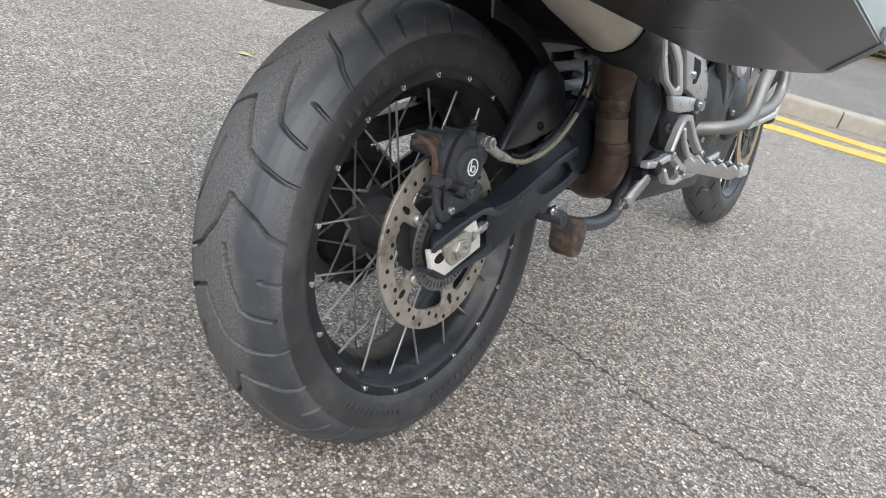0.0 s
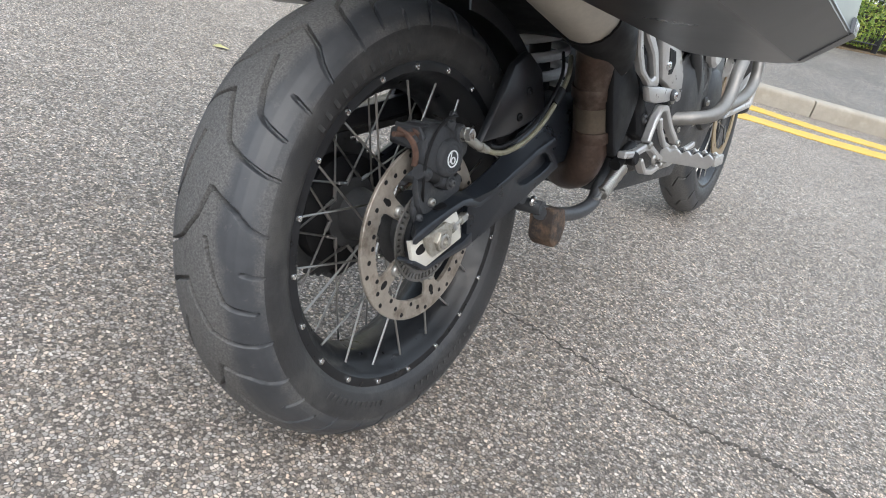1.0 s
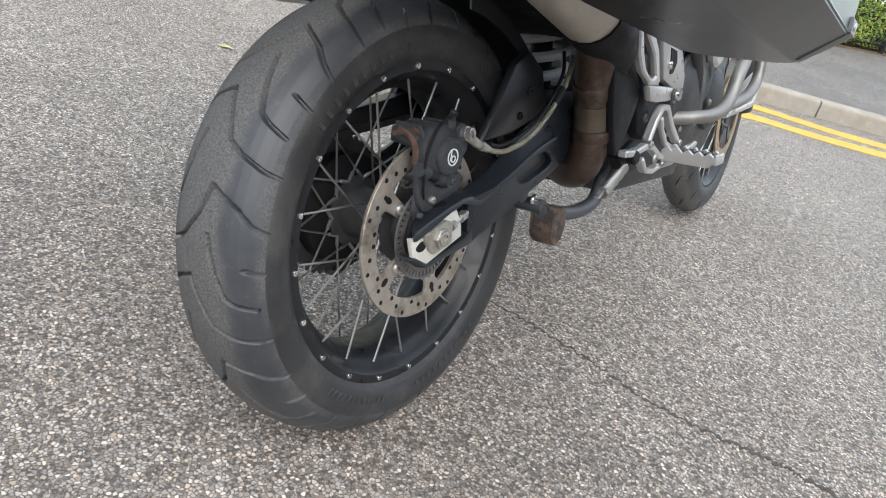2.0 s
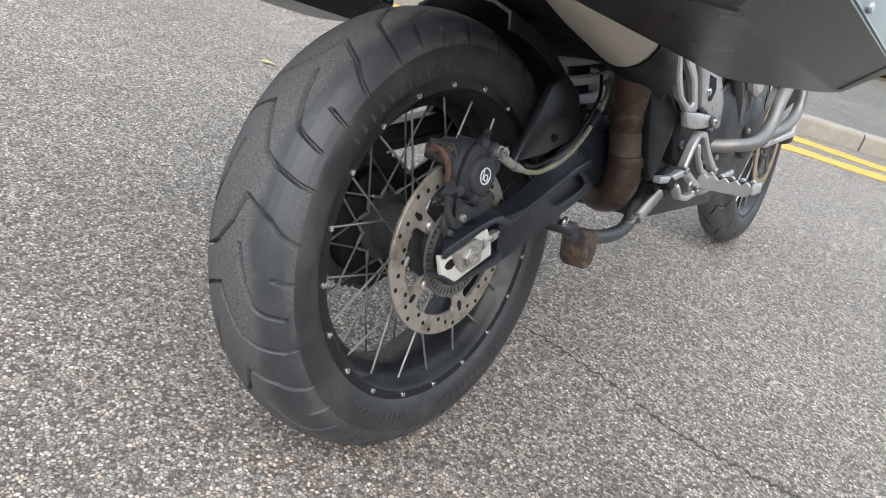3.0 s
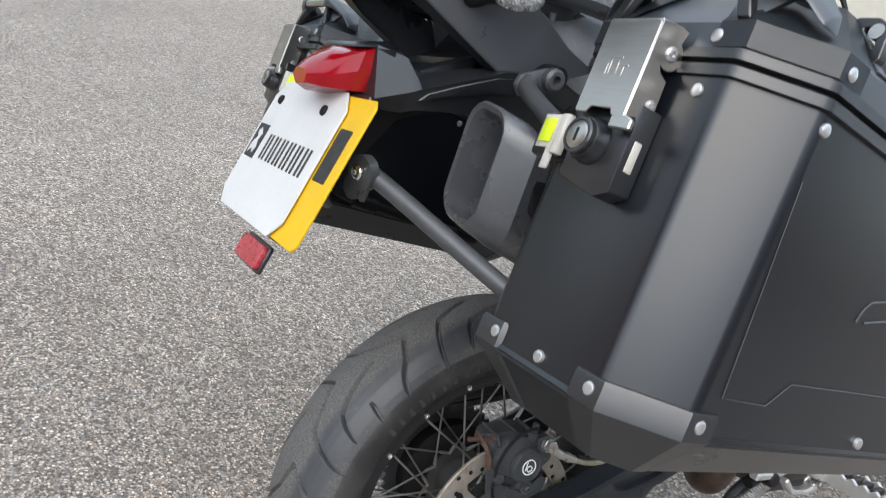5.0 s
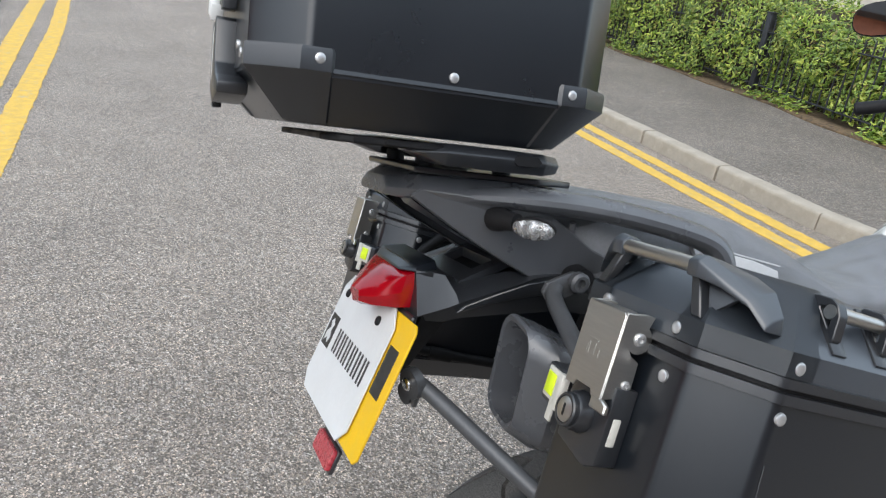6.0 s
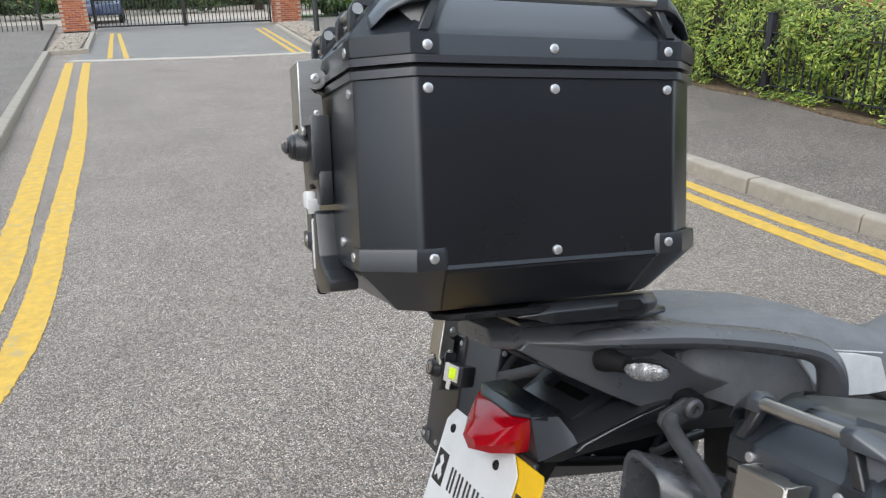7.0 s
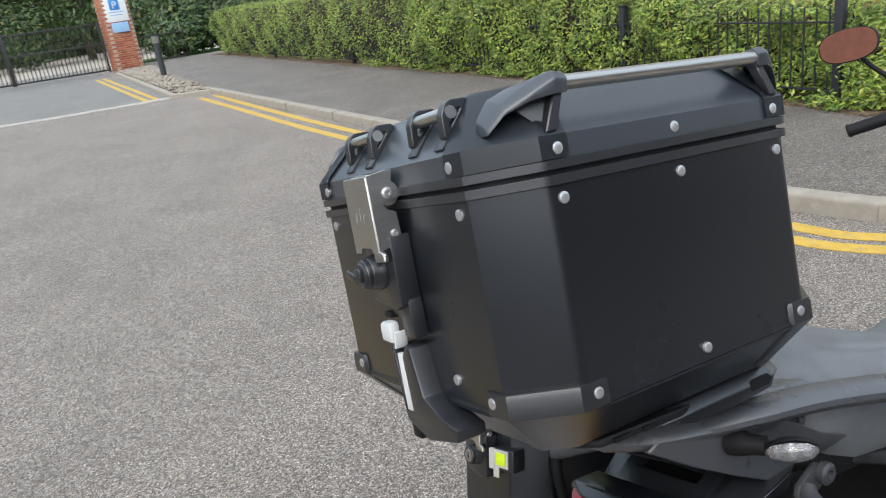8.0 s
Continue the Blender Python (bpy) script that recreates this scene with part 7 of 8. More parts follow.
# ---- luggage frame tubes ----
def frame_tube(path, r=.0095, name="luggage_frame_tube", label="grey steel luggage frame tube", material=None):
    b = bmesh.new()
    tube(b, curve(path, 6), r, 14)
    return part(name, b, material or M_TUBE, bike, label)


strut = frame_tube([(.102, -.286, .812), (.13, -.268, .797), (.249, -.200, .732), (.300, -.165, .705)], .0105, "frame_strut", "grey steel cross strut")
bm = bmesh.new()
lathe(bm, [(-.006, .020), (.006, .020)], (.102, -.292, .812), (.25, -.95, -.1), 24)
lathe(bm, [(-.005, .014), (.005, .014)], (.084, -.293, .793), (.25, -.95, -.1), 20)
prism(bm, [(.076, .793), (.098, .831), (.122, .813), (.10, .778)], "y", -.292, -.285, .002)
part("strut_lug", bm, M_TUBE, strut)
bm = bmesh.new()
bolt(bm, (.103, -.299, .812), (.25, -.95, -.1), .0085, .005)
part("strut_bolt", bm, M_CHROME, strut, "bright lug bolt")
frame_tube([(-.092, -.285, .819), (-.13, -.268, .797), (-.249, -.200, .732), (-.300, -.165, .705)], .0105, "frame_strut", "grey steel cross strut")
for s in (1, -1):
    lug = frame_tube([(s * .150, -.128, .934), (s * .166, -.138, .924), (s * .230, -.152, .900), (s * .285, -.165, .882)], .0105)
    bm = bmesh.new()
    prism(bm, [(-.088, .952), (-.106, .953), (-.140, .942), (-.146, .930), (-.138, .918), (-.124, .918), (-.092, .927), (-.084, .938)], "x", s * .1475 - .004, s * .1475 + .004, .002, 2)
    part("tube_lug", bm, M_TUBE, lug, "dark flattened tube end")
    frame_tube([(s * .28, -.165, .74), (s * .278, -.14, .722), (s * .278, .02, .680), (s * .278, .118, .662), (s * .278, .150, .685), (s * .278, .190, .76), (s * .28, .215, .86), (s * .28, .19, .90), (s * .28, -.05, .935), (s * .28, -.13, .915), (s * .28, -.17, .86), (s * .28, -.165, .74)], .0092, "luggage_frame_tube", "black steel luggage frame tube", M_DARK)
    frame_tube([(s * .278, .13, .668), (s * .23, .25, .70), (s * .19, .40, .66)])
    for c in ((-.11, .712), (.10, .664)):
        bm = bmesh.new()
        lathe(bm, [(-.022, .0125), (.022, .0125)], (s * .278, c[0], c[1]), (0, .96, -.26), 16)
        part("frame_sleeve", bm, M_DARK, bike, "black frame sleeve")

# ---- rack under the top case ----
RK = Matrix.Translation((0, -.279, 1.108)) @ pitch(-4.78)
bm = bmesh.new()
prism(bm, [(-.150, -.118), (-.128, -.136), (-.090, -.128), (.090, -.128), (.128, -.136), (.150, -.118), (.160, -.020), (.146, .060), (-.146, .060), (-.160, -.020)], "z", -.012, -.004, .002, 1, RK)
rack = part("rack_plate", bm, M_DARK, bike, "black stamped carrier plate under the top case")
for sd in (1, -1):
    bm = bmesh.new()
    rings = []
    for y, z0, z1, x0, x1 in ((-.045, -.014, -.005, .120, .156), (-.020, -.020, -.003, .100, .160), (.000, -.026, -.001, .092, .163), (.070, -.027, -.001, .092, .164), (.125, -.027, -.002, .098, .160), (.150, -.024, -.004, .108, .146)):
        rings.append([RK @ Vector((sd * x, y, z)) for x, z in ((x0, z1 - .004), (x1 - .010, z1), (x1, z1 - .010), (x1 - .006, z0), (x0, z0))])
    loft(bm, rings)
    bevel(bm, bm.edges[:], .002, 2)
    part("rack_ear", bm, M_PLASTIC, rack, "dark plastic carrier ear with a slot", 35)
    # slots of ear and plate: black strips laid on as their shade
    bm = bmesh.new()
    prism(bm, [(.086, -.006), (.112, -.006), (.118, -.012), (.112, -.018), (.086, -.018), (.080, -.012)], "x", sd * .1600, sd * .1625, .0004, 1, RK)
    part("ear_slot", bm, M_DARK, rack)
    for y0, y1 in ((-.105, -.085), (-.070, -.040)):
        bm = bmesh.new()
        prism(bm, [(y0, -.006), (y1, -.006), (y1, -.0105), (y0, -.0105)], "x", sd * .1520 + sd * (y0 + .105) * .08, sd * .1560 + sd * (y0 + .105) * .08, .0004, 1, RK)
        part("plate_slot", bm, M_DARK, rack)
bm = bmesh.new()
prism(bm, [(-.10, -.215), (.10, -.215), (.120, -.06), (.095, .0), (-.095, .0), (-.120, -.06)], "z", -.004, .004, .002, 1, Matrix.Translation((0, -.083, 1.054)) @ pitch(-5.5))
part("rack_base", bm, M_BLACK_ALU, bike, "flat black rack base plate")
for x, y in ((-.06, -.27), (.06, -.27), (-.07, -.17), (.07, -.17)):
    bm = bmesh.new()
    rod(bm, (x, y, 1.050), (x, y, 1.090), .012, 14)
    part("rack_post", bm, M_DARK, bike)

# ---- seat, tank, bars ----
bm = bmesh.new()
rows = [(-.16, .05, 1.02, 1.045), (-.10, .135, .96, 1.048), (-.02, .157, .92, 1.043), (.08, .166, .90, 1.029), (.16, .164, .88, 1.012), (.24, .154, .87, .977), (.31, .146, .86, .942), (.38, .138, .85, .900), (.50, .13, .84, .895), (.60, .120, .84, .920), (.68, .11, .85, .945), (.74, .09, .86, .955)]
rings = []
for y, hw, z0, z1 in rows:
    h = z1 - z0
    rings.append([Vector(p) for p in ((-hw * .9, y, z0), (hw * .9, y, z0), (hw, y, z0 + h * .35), (hw * .96, y, z0 + h * .72), (hw * .80, y, z1 - h * .06), (hw * .4, y, z1), (-hw * .4, y, z1), (-hw * .80, y, z1 - h * .06), (-hw * .96, y, z0 + h * .72), (-hw, y, z0 + h * .35))])
loft(bm, rings)
seat = part("seat", bm, M_SEAT, bike, "black vinyl dual seat with pale side panels", 50)
for s in (1, -1):
    bm = bmesh.new()
    loft(bm, [[(s * x, y, z) for x, y, z in r] for r in (
        [(.150, .093, .922), (.1695, .093, .922), (.1668, .058, .983), (.150, .058, .983)],
        [(.150, .135, .908), (.1695, .135, .908), (.1670, .110, .973), (.150, .110, .973)],
        [(.148, .180, .900), (.1675, .180, .900), (.1650, .165, .960), (.148, .165, .960)],
        [(.142, .228, .893), (.1600, .228, .893), (.1580, .217, .942), (.142, .217, .942)])])
    bevel(bm, bm.edges[:], .0012, 1)
    part("seat_side", bm, M_SEATGREY, seat, "light grey vinyl side panel")
    bm = bmesh.new()
    for i in range(30):
        f = i / 29
        box(bm, (s * (.1655 - .008 * f), .078 + .14 * f, .984 - .035 * f), (.003, .0032, .0014), 0)
    part("stitching", bm, M_SEATGREY, seat, "pale stitching", kind="stuff")
bm = bmesh.new()
rows = [(.68, .09, .88, .94), (.74, .13, .86, .97), (.82, .165, .84, 1.01), (.92, .185, .86, 1.045), (1.05, .17, .88, 1.06), (1.18, .12, .92, 1.05)]
rings = []
for y, hw, z0, z1 in rows:
    h = z1 - z0
    rings.append([Vector(p) for p in ((-hw * .7, y, z0), (hw * .7, y, z0), (hw, y, z0 + h * .4), (hw * .95, y, z0 + h * .65), (hw * .6, y, z1 - h * .05), (0, y, z1), (-hw * .6, y, z1 - h * .05), (-hw * .95, y, z0 + h * .65), (-hw, y, z0 + h * .4))])
loft(bm, rings)
part("fuel_tank", bm, M_TANK, bike, "white painted fuel tank", 60)
bm = bmesh.new()
tube(bm, curve([(-.40, 1.00, 1.191), (-.30, 1.06, 1.206), (-.16, 1.10, 1.192), (0, 1.11, 1.13), (.16, 1.10, 1.192), (.30, 1.06, 1.206), (.40, 1.00, 1.191)], 6), .011, 12)
bars = part("handlebar", bm, M_DARK, bike, "black handlebar")
for s in (1, -1):
    bm = bmesh.new()
    d = Vector((s * .86, -.50, -.13)).normalized()
    a = Vector((s * .315, 1.052, 1.204))
    tube(bm, [a + d * t for t in (0, .02, .021, .10, .108, .112)], [.016, .0165, .0155, .0155, .0175, .014], 14)
    part("grip", bm, M_DARK, bars, "black rubber grip")
    bm = bmesh.new()
    box(bm, a - d * .03, (.05, .045, .045), .01)
    part("switch_block", bm, M_PLASTIC, bars)
    bm = bmesh.new()
    box(bm, a - d * .012 + Vector((0, -.022, .0)), (.014, .010, .012), .002)
    part("switch_button", bm, mat("orange switch", (0.75, 0.12, 0.02), 0.4, 0, 0.05, 50), bars, "orange switch button")
bm = bmesh.new()
mc = Vector((-.372, 1.0, 1.395))
nm = Vector((.30, -.94, .10)).normalized()
mu = Vector((0, 0, 1)) - nm * nm.z
mu.normalize()
ms = nm.cross(mu)


def oval(k, off):
    return [mc + nm * off + (ms * .066 * math.copysign(abs(math.cos(t)) ** .8, math.cos(t)) + mu * .040 * math.copysign(abs(math.sin(t)) ** .8, math.sin(t))) * k for t in (2 * math.pi * j / 32 for j in range(32))]


loft(bm, [oval(.5, -.034), oval(.85, -.024), oval(1.0, -.006), oval(1.0, .002), oval(.96, .003)])
mir = part("mirror", bm, M_DARK, bike, "black oval rear-view mirror")
bm = bmesh.new()
loft(bm, [oval(.95, .0035), oval(.95, .0042)])
mg, nt_, pp = shader("mirror glass")
pp.inputs["Base Color"].default_value = (0.9, 0.9, 0.9, 1)
pp.inputs["Metallic"].default_value, pp.inputs["Roughness"].default_value = 1.0, 0.02
part("mirror_glass", bm, mg, mir, "silver mirror glass")
bm = bmesh.new()
tube(bm, curve([(-.27, 1.07, 1.185), (-.30, 1.075, 1.26), (-.355, 1.04, 1.34), (-.365, 1.02, 1.38)], 5), .006, 10)
part("mirror_stalk", bm, M_DARK, mir)


# steering head, yokes and front mudguard, plain
bm = bmesh.new()
lathe(bm, [(-.10, .036), (.10, .036)], (0, 1.20, 1.03), (0, -.42, .907), 20)
part("steering_head", bm, M_PLASTIC, bike, "black steering head")
for z, y in ((1.13, 1.275), (.93, 1.375)):
    bm = bmesh.new()
    prism(bm, [(-.13, y - .03), (.13, y - .03), (.13, y + .03), (.05, y + .02), (.05, y - .16), (-.05, y - .16), (-.05, y + .02), (-.13, y + .03)], "z", z - .016, z + .016, .006)
    part("yoke", bm, M_GREYCAST, bike, "cast fork yoke")
fmud = part("front_mudguard", guard(38, 128, .352, 22, .066, .003), M_PLASTIC, bike, "black front mudguard")
fmud.matrix_basis = Matrix.Translation((-.036, FY, FZ - .315))
bm = bmesh.new()
loft(bm, [[(-.06, 1.22, .86), (.06, 1.22, .86), (.10, 1.22, 1.02), (-.10, 1.22, 1.02)], [(-.10, 1.40, .88), (.10, 1.40, .88), (.13, 1.38, 1.10), (-.13, 1.38, 1.10)], [(-.05, 1.54, .94), (.05, 1.54, .94), (.06, 1.46, 1.08), (-.06, 1.46, 1.08)]])
bevel(bm, bm.edges[:], .012, 2)
part("front_cowl", bm, M_PLASTIC, bike, "black front cowl")


# brick house across the road, seen in the mirror
bh = thing("brick_house", "red brick house across the road", "house", Matrix.Translation((-6, -15, 0)))
bm = bmesh.new()
box(bm, (0, -.15, 3), (14, .3, 6), .01)
part("wall", bm, mat("red brickwork", (0.36, 0.13, 0.075), 0.9, 0, 0.2, 6, 0.5, 60), bh)
bm = bmesh.new()
prism(bm, [(-7.4, 6), (7.4, 6), (6, 8), (-6, 8)], "y", -5.0, .4, .02)
part("roof", bm, mat("slate", (0.08, 0.075, 0.075), 0.8, 0, 0.25, 8), bh)


# ---- gate, pillars, bollard, what lies beyond ----
def brick_pillar(name, m, w, h, label):
    t = thing(name, label, "pillar", m, "gate pillars")
    bm = bmesh.new()
    box(bm, (0, 0, h / 2), (w - .012, w - .012, h), .002)
    part("mortar_core", bm, M_MORTAR, t)
    b0 = None
    rows = int(h / .075)
    for r in range(rows):
        z = .075 * r + .0375
        n = 4
        bw = w / n
        for side in range(4):
            for i in range(n):
                off = (i + .5) * bw - w / 2 + (bw / 2 if r % 2 and i < n - 1 else 0)
                if r % 2 and i == n - 1:
                    continue
                mm = Matrix.Rotation(math.pi / 2 * side, 4, "Z") @ Matrix.Translation((off, -w / 2 + .05, z))
                if b0 is None:
                    bm = bmesh.new()
                    box(bm, (0, 0, 0), (bw - .010, .1, .065), .004, seg=1)
                    b0 = part("brick", bm, M_BRICK, t)
                    b0.matrix_basis = mm
                else:
                    share(b0, mm, t)
    bm = bmesh.new()
    box(bm, (0, 0, h + .03), (w + .08, w + .08, .06), .01)
    part("coping", bm, M_KERB, t, "pale stone coping")
    return t


brick_pillar("gate_pillar", Matrix.Translation((-29.6, 4.50, .05)) @ Matrix.Rotation(.10, 4, "Z"), .92, 2.9, "orange-red brick gate pillar carrying a parking sign")
brick_pillar("gate_pillar", Matrix.Translation((-30.4, -3.05, .05)) @ Matrix.Rotation(.08, 4, "Z"), .92, 2.9, "orange-red brick gate pillar beside the gravel bed")


def board(name, m, y0, y1, z0, z1, material, label):
    t = thing(name, label, "sign", m)
    bm = bmesh.new()
    box(bm, (.0, (y0 + y1) / 2, (z0 + z1) / 2), (.03, y1 - y0, z1 - z0), .006)
    part("panel", bm, material, t)
    return t


sg = board("parking_sign", Matrix.Translation((-29.12, 4.50, 0)), -.38, .40, 1.75, 3.0, M_SIGN, "white parking sign board with a blue letter")
bm = bmesh.new()
box(bm, (.018, 0, 2.33), (.006, .34, .36), .002)
part("blue_square", bm, M_BLUE, sg)
fc = bpy.data.curves.new("letter", "FONT")
fc.body, fc.size, fc.extrude, fc.align_x = "P", .34, .004, "CENTER"
lt = new("letter", fc)
dg = bpy.context.evaluated_depsgraph_get()
me = bpy.data.meshes.new_from_object(lt.evaluated_get(dg))
bpy.data.objects.remove(lt)
letter = new("letter", me)
me.materials.append(M_SIGN)
letter.parent = sg
letter.matrix_basis = Matrix.Translation((.024, 0, 2.21)) @ Matrix.Rotation(math.pi / 2, 4, "Z") @ Matrix.Rotation(math.pi / 2, 4, "X")
bm = bmesh.new()
box(bm, (.017, 0, 2.08), (.004, .5, .04), .001)
box(bm, (.017, 0, 1.98), (.004, .42, .03), .001)
part("text_bar", bm, M_PALEBLUE, sg)
board("blue_sign", Matrix.Translation((-29.11, 4.52, 0)), -.28, .30, 1.38, 1.72, M_PALEBLUE, "pale blue sign board below the parking sign")
sw2 = board("white_sign", Matrix.Translation((-29.92, -3.05, 0)), -.40, .40, 1.60, 2.75, M_SIGN, "white sign board with grey lettering bars")
bm = bmesh.new()
for z in (1.78, 1.95):
    for y in (-.2, .0, .2):
        box(bm, (.017, y, z), (.004, .12, .07), .001)
part("text_bar", bm, M_PALEBLUE, sw2)

gate = thing("entrance_gate", "dark painted steel double gate, closed", "gate", Matrix.Translation((-29.6, 3.92, .02)) @ Matrix.Rotation(math.atan2(-6.35, -.75), 4, "Z"))
GL = 6.4
for x0, x1 in ((0.05, GL / 2 - .03), (GL / 2 + .03, GL - .05)):
    bm = bmesh.new()
    for z in (.12, 1.05, 1.75):
        box(bm, ((x0 + x1) / 2, 0, z), (x1 - x0, .05, .06), .004)
    for x in (x0, x1):
        box(bm, (x, 0, .95), (.07, .07, 1.8), .005)
    lf = part("leaf_frame", bm, M_GATE, gate)
    n = 24
    bar = None
    for i in range(n):
        m = Matrix.Translation((x0 + (x1 - x0) * (i + .5) / n, 0, 0))
        if bar is None:
            bm = bmesh.new()
            box(bm, (0, 0, .95), (.03, .03, 1.7), .002, seg=1)
            bar = part("gate_bar", bm, M_GATE, gate)
            bar.matrix_basis = m
        else:
            share(bar, m, gate)
bm = bmesh.new()
lathe(bm, [(0, .085), (.95, .085), (.96, .095), (1.12, .095), (1.15, .07)], (0, 0, 0), (0, 0, 1), 20)
bol = thing("bollard", "dark grey round bollard in the gravel bed", "bollard", Matrix.Translation((-22.2, 4.10, .05)))
part("post", bm, M_BOLLARD, bol)
bm = bmesh.new()
lathe(bm, [(0, .097), (.18, .097)], (0, 0, .95), (0, 0, 1), 20)
part("band", bm, M_DRIVE, bol, "grey cap")
side_rail = thing("side_railing", "dark steel railing beside the gate pillar", "fence", Matrix.Translation((-29.6, 5.0, .1)))
bm = bmesh.new()
box(bm, (0, .9, 1.0), (.04, 1.8, .05), .004)
box(bm, (0, .9, .12), (.04, 1.8, .05), .004)
part("rail", bm, M_GATE, side_rail)
bar = None
for i in range(12):
    m = Matrix.Translation((0, .12 + .15 * i, 0))
    if bar is None:
        bm = bmesh.new()
        box(bm, (0, 0, .6), (.025, .025, 1.1), .002, seg=1)
        bar = part("bar", bm, M_GATE, side_rail)
        bar.matrix_basis = m
    else:
        share(bar, m, side_rail)
for y, h in ((-4.2, 1.5), (-6.8, 1.5)):
    f = thing("side_railing", "dark steel railing beside the gate pillar", "fence", Matrix.Translation((-30.6, y, .1)))
    bm = bmesh.new()
    box(bm, (0, 0, .65), (.09, .09, 1.5), .004)
    part("post", bm, M_GATE, f)
    bm = bmesh.new()
    box(bm, (0, -1.1, 1.1), (.03, 2.2, .05), .004)
    part("rail", bm, M_GATE, f)
    bar = None
    for i in range(13):
        m = Matrix.Translation((0, -.15 - .16 * i, 0))
        if bar is None:
            bm = bmesh.new()
            box(bm, (0, 0, .55), (.025, .025, 1.1), .002, seg=1)
            bar = part("bar", bm, M_GATE, f)
            bar.matrix_basis = m
        else:
            share(bar, m, f)

# yard and greenery beyond the gate
strip("yard", [(-75, 30), (-36, 30)], [(-75, -30), (-36, -30)], .012, mat("pale yard paving", (0.42, 0.37, 0.31), 0.9, 0, 0.12, 2, 0.3, 40), "pale paved yard beyond the gate", thick=.01)
strip("lawn", [(-36, 30), (-29.9, 30)], [(-36, 5.4), (-29.9, 5.4)], .05, M_GRASS, "green lawn beside the gate", thick=.04)


def clump(cx, cy, rx, ry, h, z0=.1):
    def place(rng, n):
        p = rng.normal(size=(n, 3))
        p /= np.linalg.norm(p, axis=1, keepdims=True)
        k = 1 + .16 * np.sin(p[:, 0] * 7 + cx) * np.sin(p[:, 2] * 6 + cy) + .1 * np.sin(p[:, 1] * 11)
        rad = (rng.random(n) ** .25)[:, None]
        c = np.stack([cx + p[:, 0] * rx * k, cy + p[:, 1] * ry * k, z0 + h / 2 + p[:, 2] * h / 2 * k], 1)
        c = np.array([cx, cy, z0 + h / 2]) + (c - np.array([cx, cy, z0 + h / 2])) * rad
        nr = p + rng.normal(0, .5, (n, 3)) + np.array([0, 0, .4])
        return c, nr / np.linalg.norm(nr, axis=1, keepdims=True)
    return place


for k, (cx, cy, rx, ry, h) in enumerate(((-44, 9, 2.5, 4, 4.5), (-46, 2, 2.0, 4.5, 3.4), (-45, -5, 2.2, 4, 3.6), (-43, -12, 2.5, 4.5, 4.6), (-34, 9.5, 1.6, 2.6, 2.6), (-33.5, 7.6, 1.2, 1.4, 1.5), (-41, 16, 3, 4, 5), (-36, -9.5, 2, 3, 2.6), (-50, -20, 4, 6, 6))):
    t = leaf_cloud("shrub", clump(cx, cy, rx, ry, h), 2600, .17, M_TREELEAF, 30 + k, "dense dark green shrub beyond the gate", "shrub")
for k, (x, y, h) in enumerate(((-48, 6, 9), (-49, -4, 8.5), (-47, 13, 10), (-46, -13, 9))):
    tr = thing("tree", "tall leafy tree beyond the gate", "tree", Matrix.Translation((x, y, 0)), "trees beyond the gate")
    bm = bmesh.new()
    tube(bm, curve([(0, 0, 0), (.1, .05, h * .3), (-.1, .1, h * .6), (0, 0, h * .9)], 4), [.28 - .018 * i for i in range(13)], 10)
    for i in range(7):
        a = i * 2.4
        z = h * (.3 + .08 * i)
        tube(bm, curve([(0, .05, z), (1.0 * math.cos(a), 1.0 * math.sin(a), z + .7), (2.0 * math.cos(a), 2.0 * math.sin(a), z + 1.6)], 4), [.10 - .009 * j for j in range(9)], 7)
    part("trunk", bm, mat("bark", (.10, .075, .05), .95, 0, .3, 6, .6, 40), tr)
    cl = leaf_cloud("crown", clump(0, 0, 2.8, 2.8, h * .72, h * .30), 3200, .22, M_TREELEAF, 60 + k, "loose green crown", "")
    del cl["kind"]
    cl.parent = tr
# woods that close the view
def wood_place(rng, n):
    y = rng.uniform(-45, 45, n)
    top = 9 + 2.5 * np.sin(y * .31) + 1.6 * np.sin(y * .83 + 1)
    z = rng.random(n) ** .8 * top
    x = -58 + 2.2 * np.sin(y * .6 + z * .7) + rng.normal(0, .9, n)
    nr = np.stack([np.ones(n) + rng.normal(0, .5, n), rng.normal(0, .6, n), .5 + rng.normal(0, .5, n)], 1)
    return np.stack([x, y, z], 1), nr / np.linalg.norm(nr, axis=1, keepdims=True)


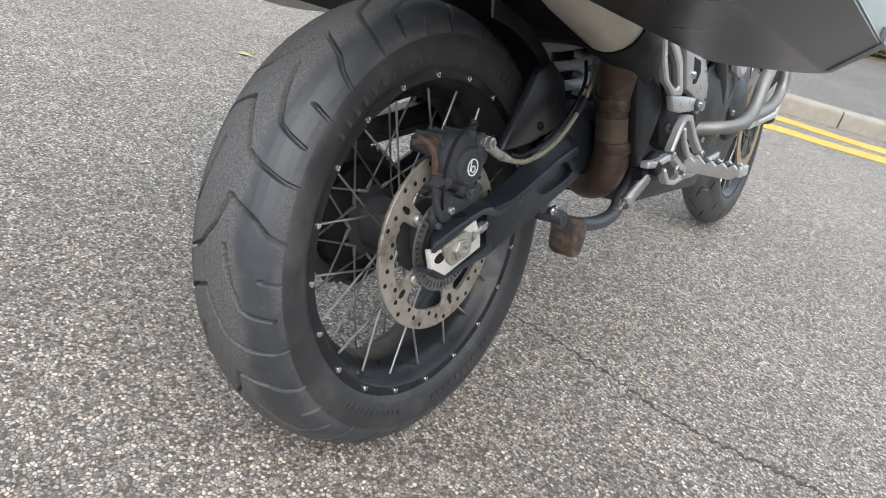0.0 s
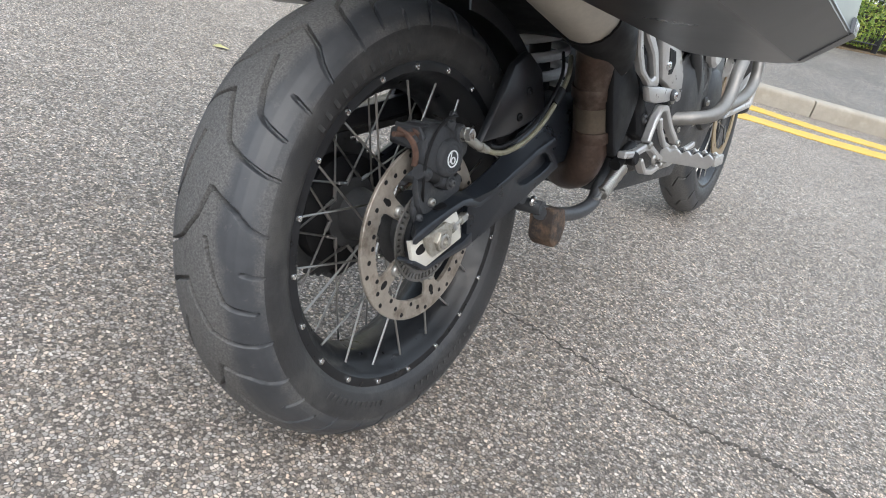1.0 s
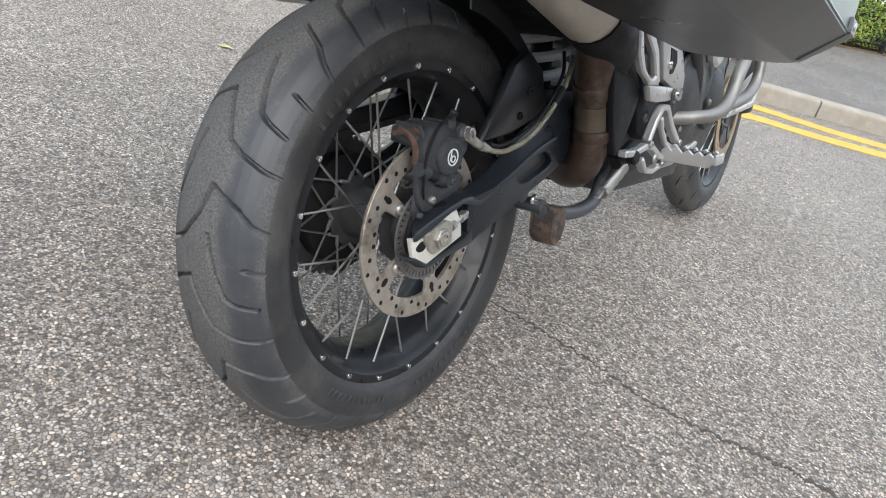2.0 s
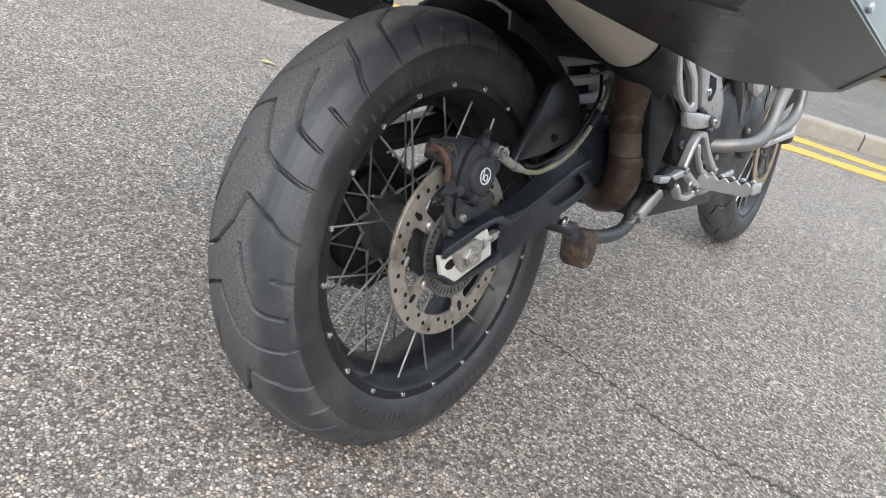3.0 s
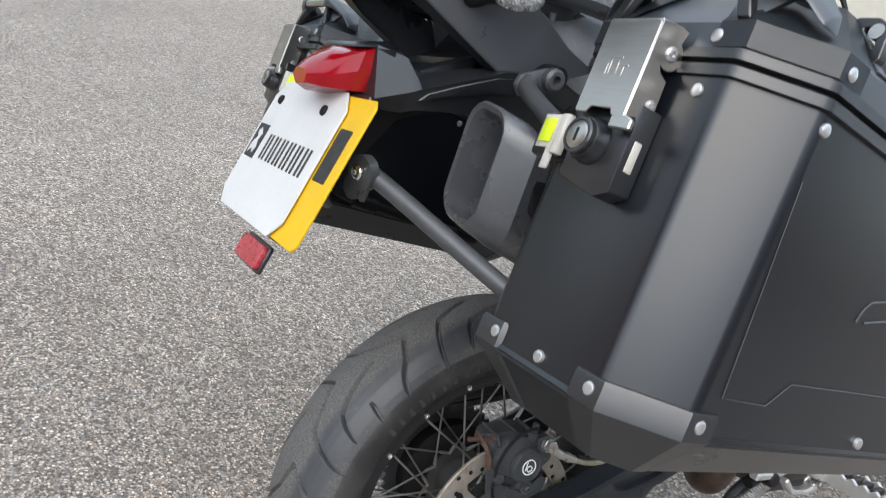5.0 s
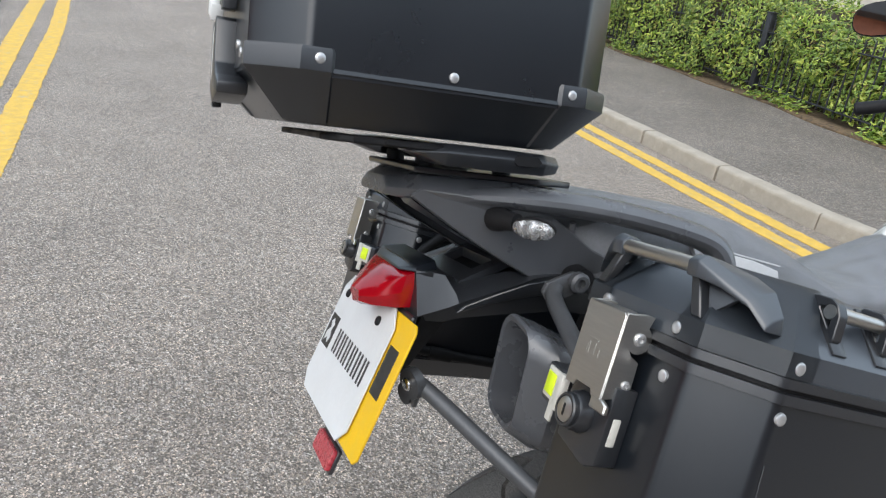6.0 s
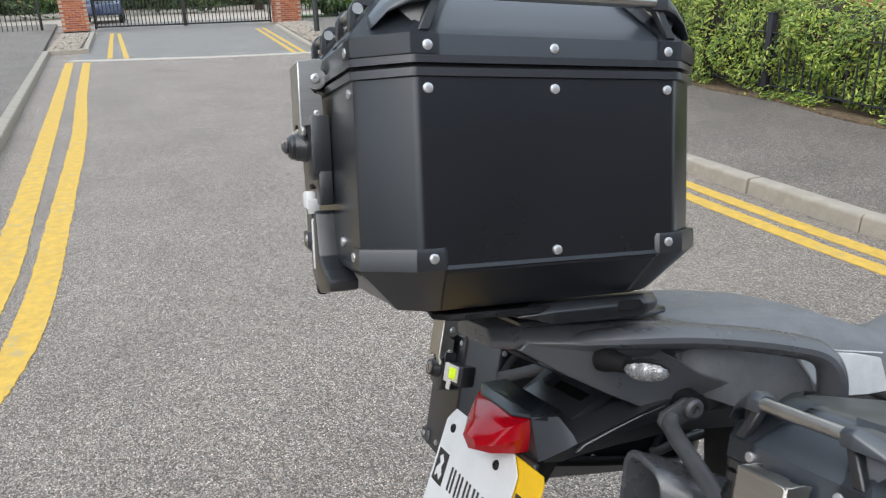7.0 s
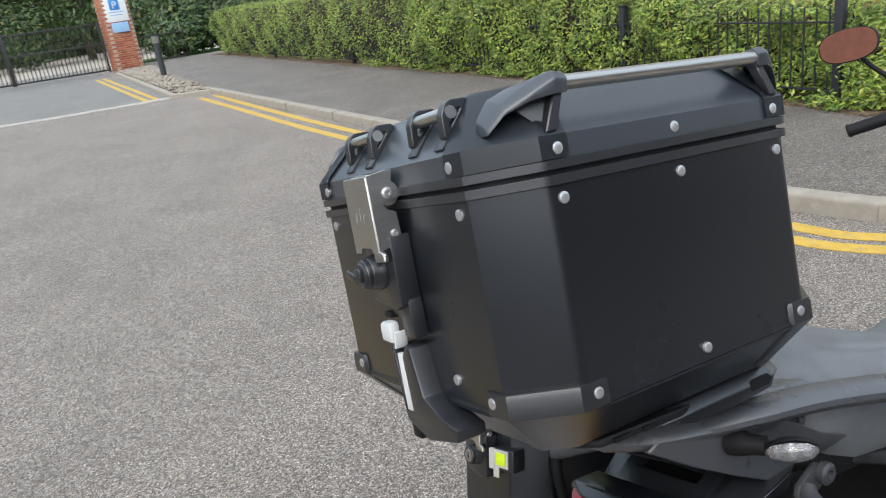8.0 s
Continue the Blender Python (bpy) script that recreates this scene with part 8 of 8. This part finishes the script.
leaf_cloud("far_woods", wood_place, 26000, .42, M_TREELEAF, 91, "dark green trees closing the view beyond the yard", "trees")
# dark solid behind the leaves: the woods' inner shade given as colour
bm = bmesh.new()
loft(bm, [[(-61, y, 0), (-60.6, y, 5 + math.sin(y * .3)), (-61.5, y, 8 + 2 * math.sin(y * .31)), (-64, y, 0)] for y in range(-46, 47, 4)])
part("woods_core", bm, M_TWIG_SHADE, label="solid dark core for the shade inside the woods", kind="stuff", category="trees")
# parked car glimpsed through the gate
car = thing("parked_car", "dark blue parked car beyond the gate", "car", Matrix.Translation((-40, -2.4, 0)))
bm = bmesh.new()
prism(bm, [(-.1, .35), (0, .62), (.18, .92), (.75, 1.40), (2.4, 1.42), (3.2, .98), (4.1, .85), (4.2, .38)], "y", -.85, .85, .08, 3)
part("body", bm, M_CAR, car)
for s in (-1, 1):
    bm = bmesh.new()
    box(bm, (-.03, s * .66, .86), (.10, .30, .22), .03)
    part("rear_light", bm, M_REDDULL, car, "red rear light")
for x in (.75, 3.3):
    for s in (-1, 1):
        bm = bmesh.new()
        lathe(bm, [(-.1, .2), (-.1, .31), (.1, .31), (.1, .2)], (x, s * .76, .32), (0, 1, 0), 24)
        part("wheel", bm, M_RUBBER, car)
bm = bmesh.new()
prism(bm, [(.22, .98), (.74, 1.36), (.78, 1.36), (.30, .98)], "y", -.68, .68, .01)
part("rear_window", bm, M_DARK, car)
bm = bmesh.new()
box(bm, (-.10, 0, .62), (.02, .52, .11), .003)
part("number_plate", bm, M_PLATE, car, "blank yellow number plate")

# fallen leaf on the road
bm = bmesh.new()
loft(bm, [[(-.05, -.004, .004), (-.05, .004, .004), (-.05, 0, .006)], [(-.02, -.018, .006), (-.02, .020, .016), (-.02, 0, .012)], [(.02, -.016, .012), (.02, .016, .010), (.02, 0, .016)], [(.055, -.002, .008), (.055, .002, .008), (.055, 0, .010)]])
lf = part("fallen_leaf", bm, mat("dry leaf", (.50, .46, .20), .6, 0, .3, 40), label="small yellow-green fallen leaf on the road", category="leaf")
lf.location = (-1.605, 1.01, 0)
lf.rotation_euler = (0, 0, .5)
lf.scale = (.62, .7, .7)
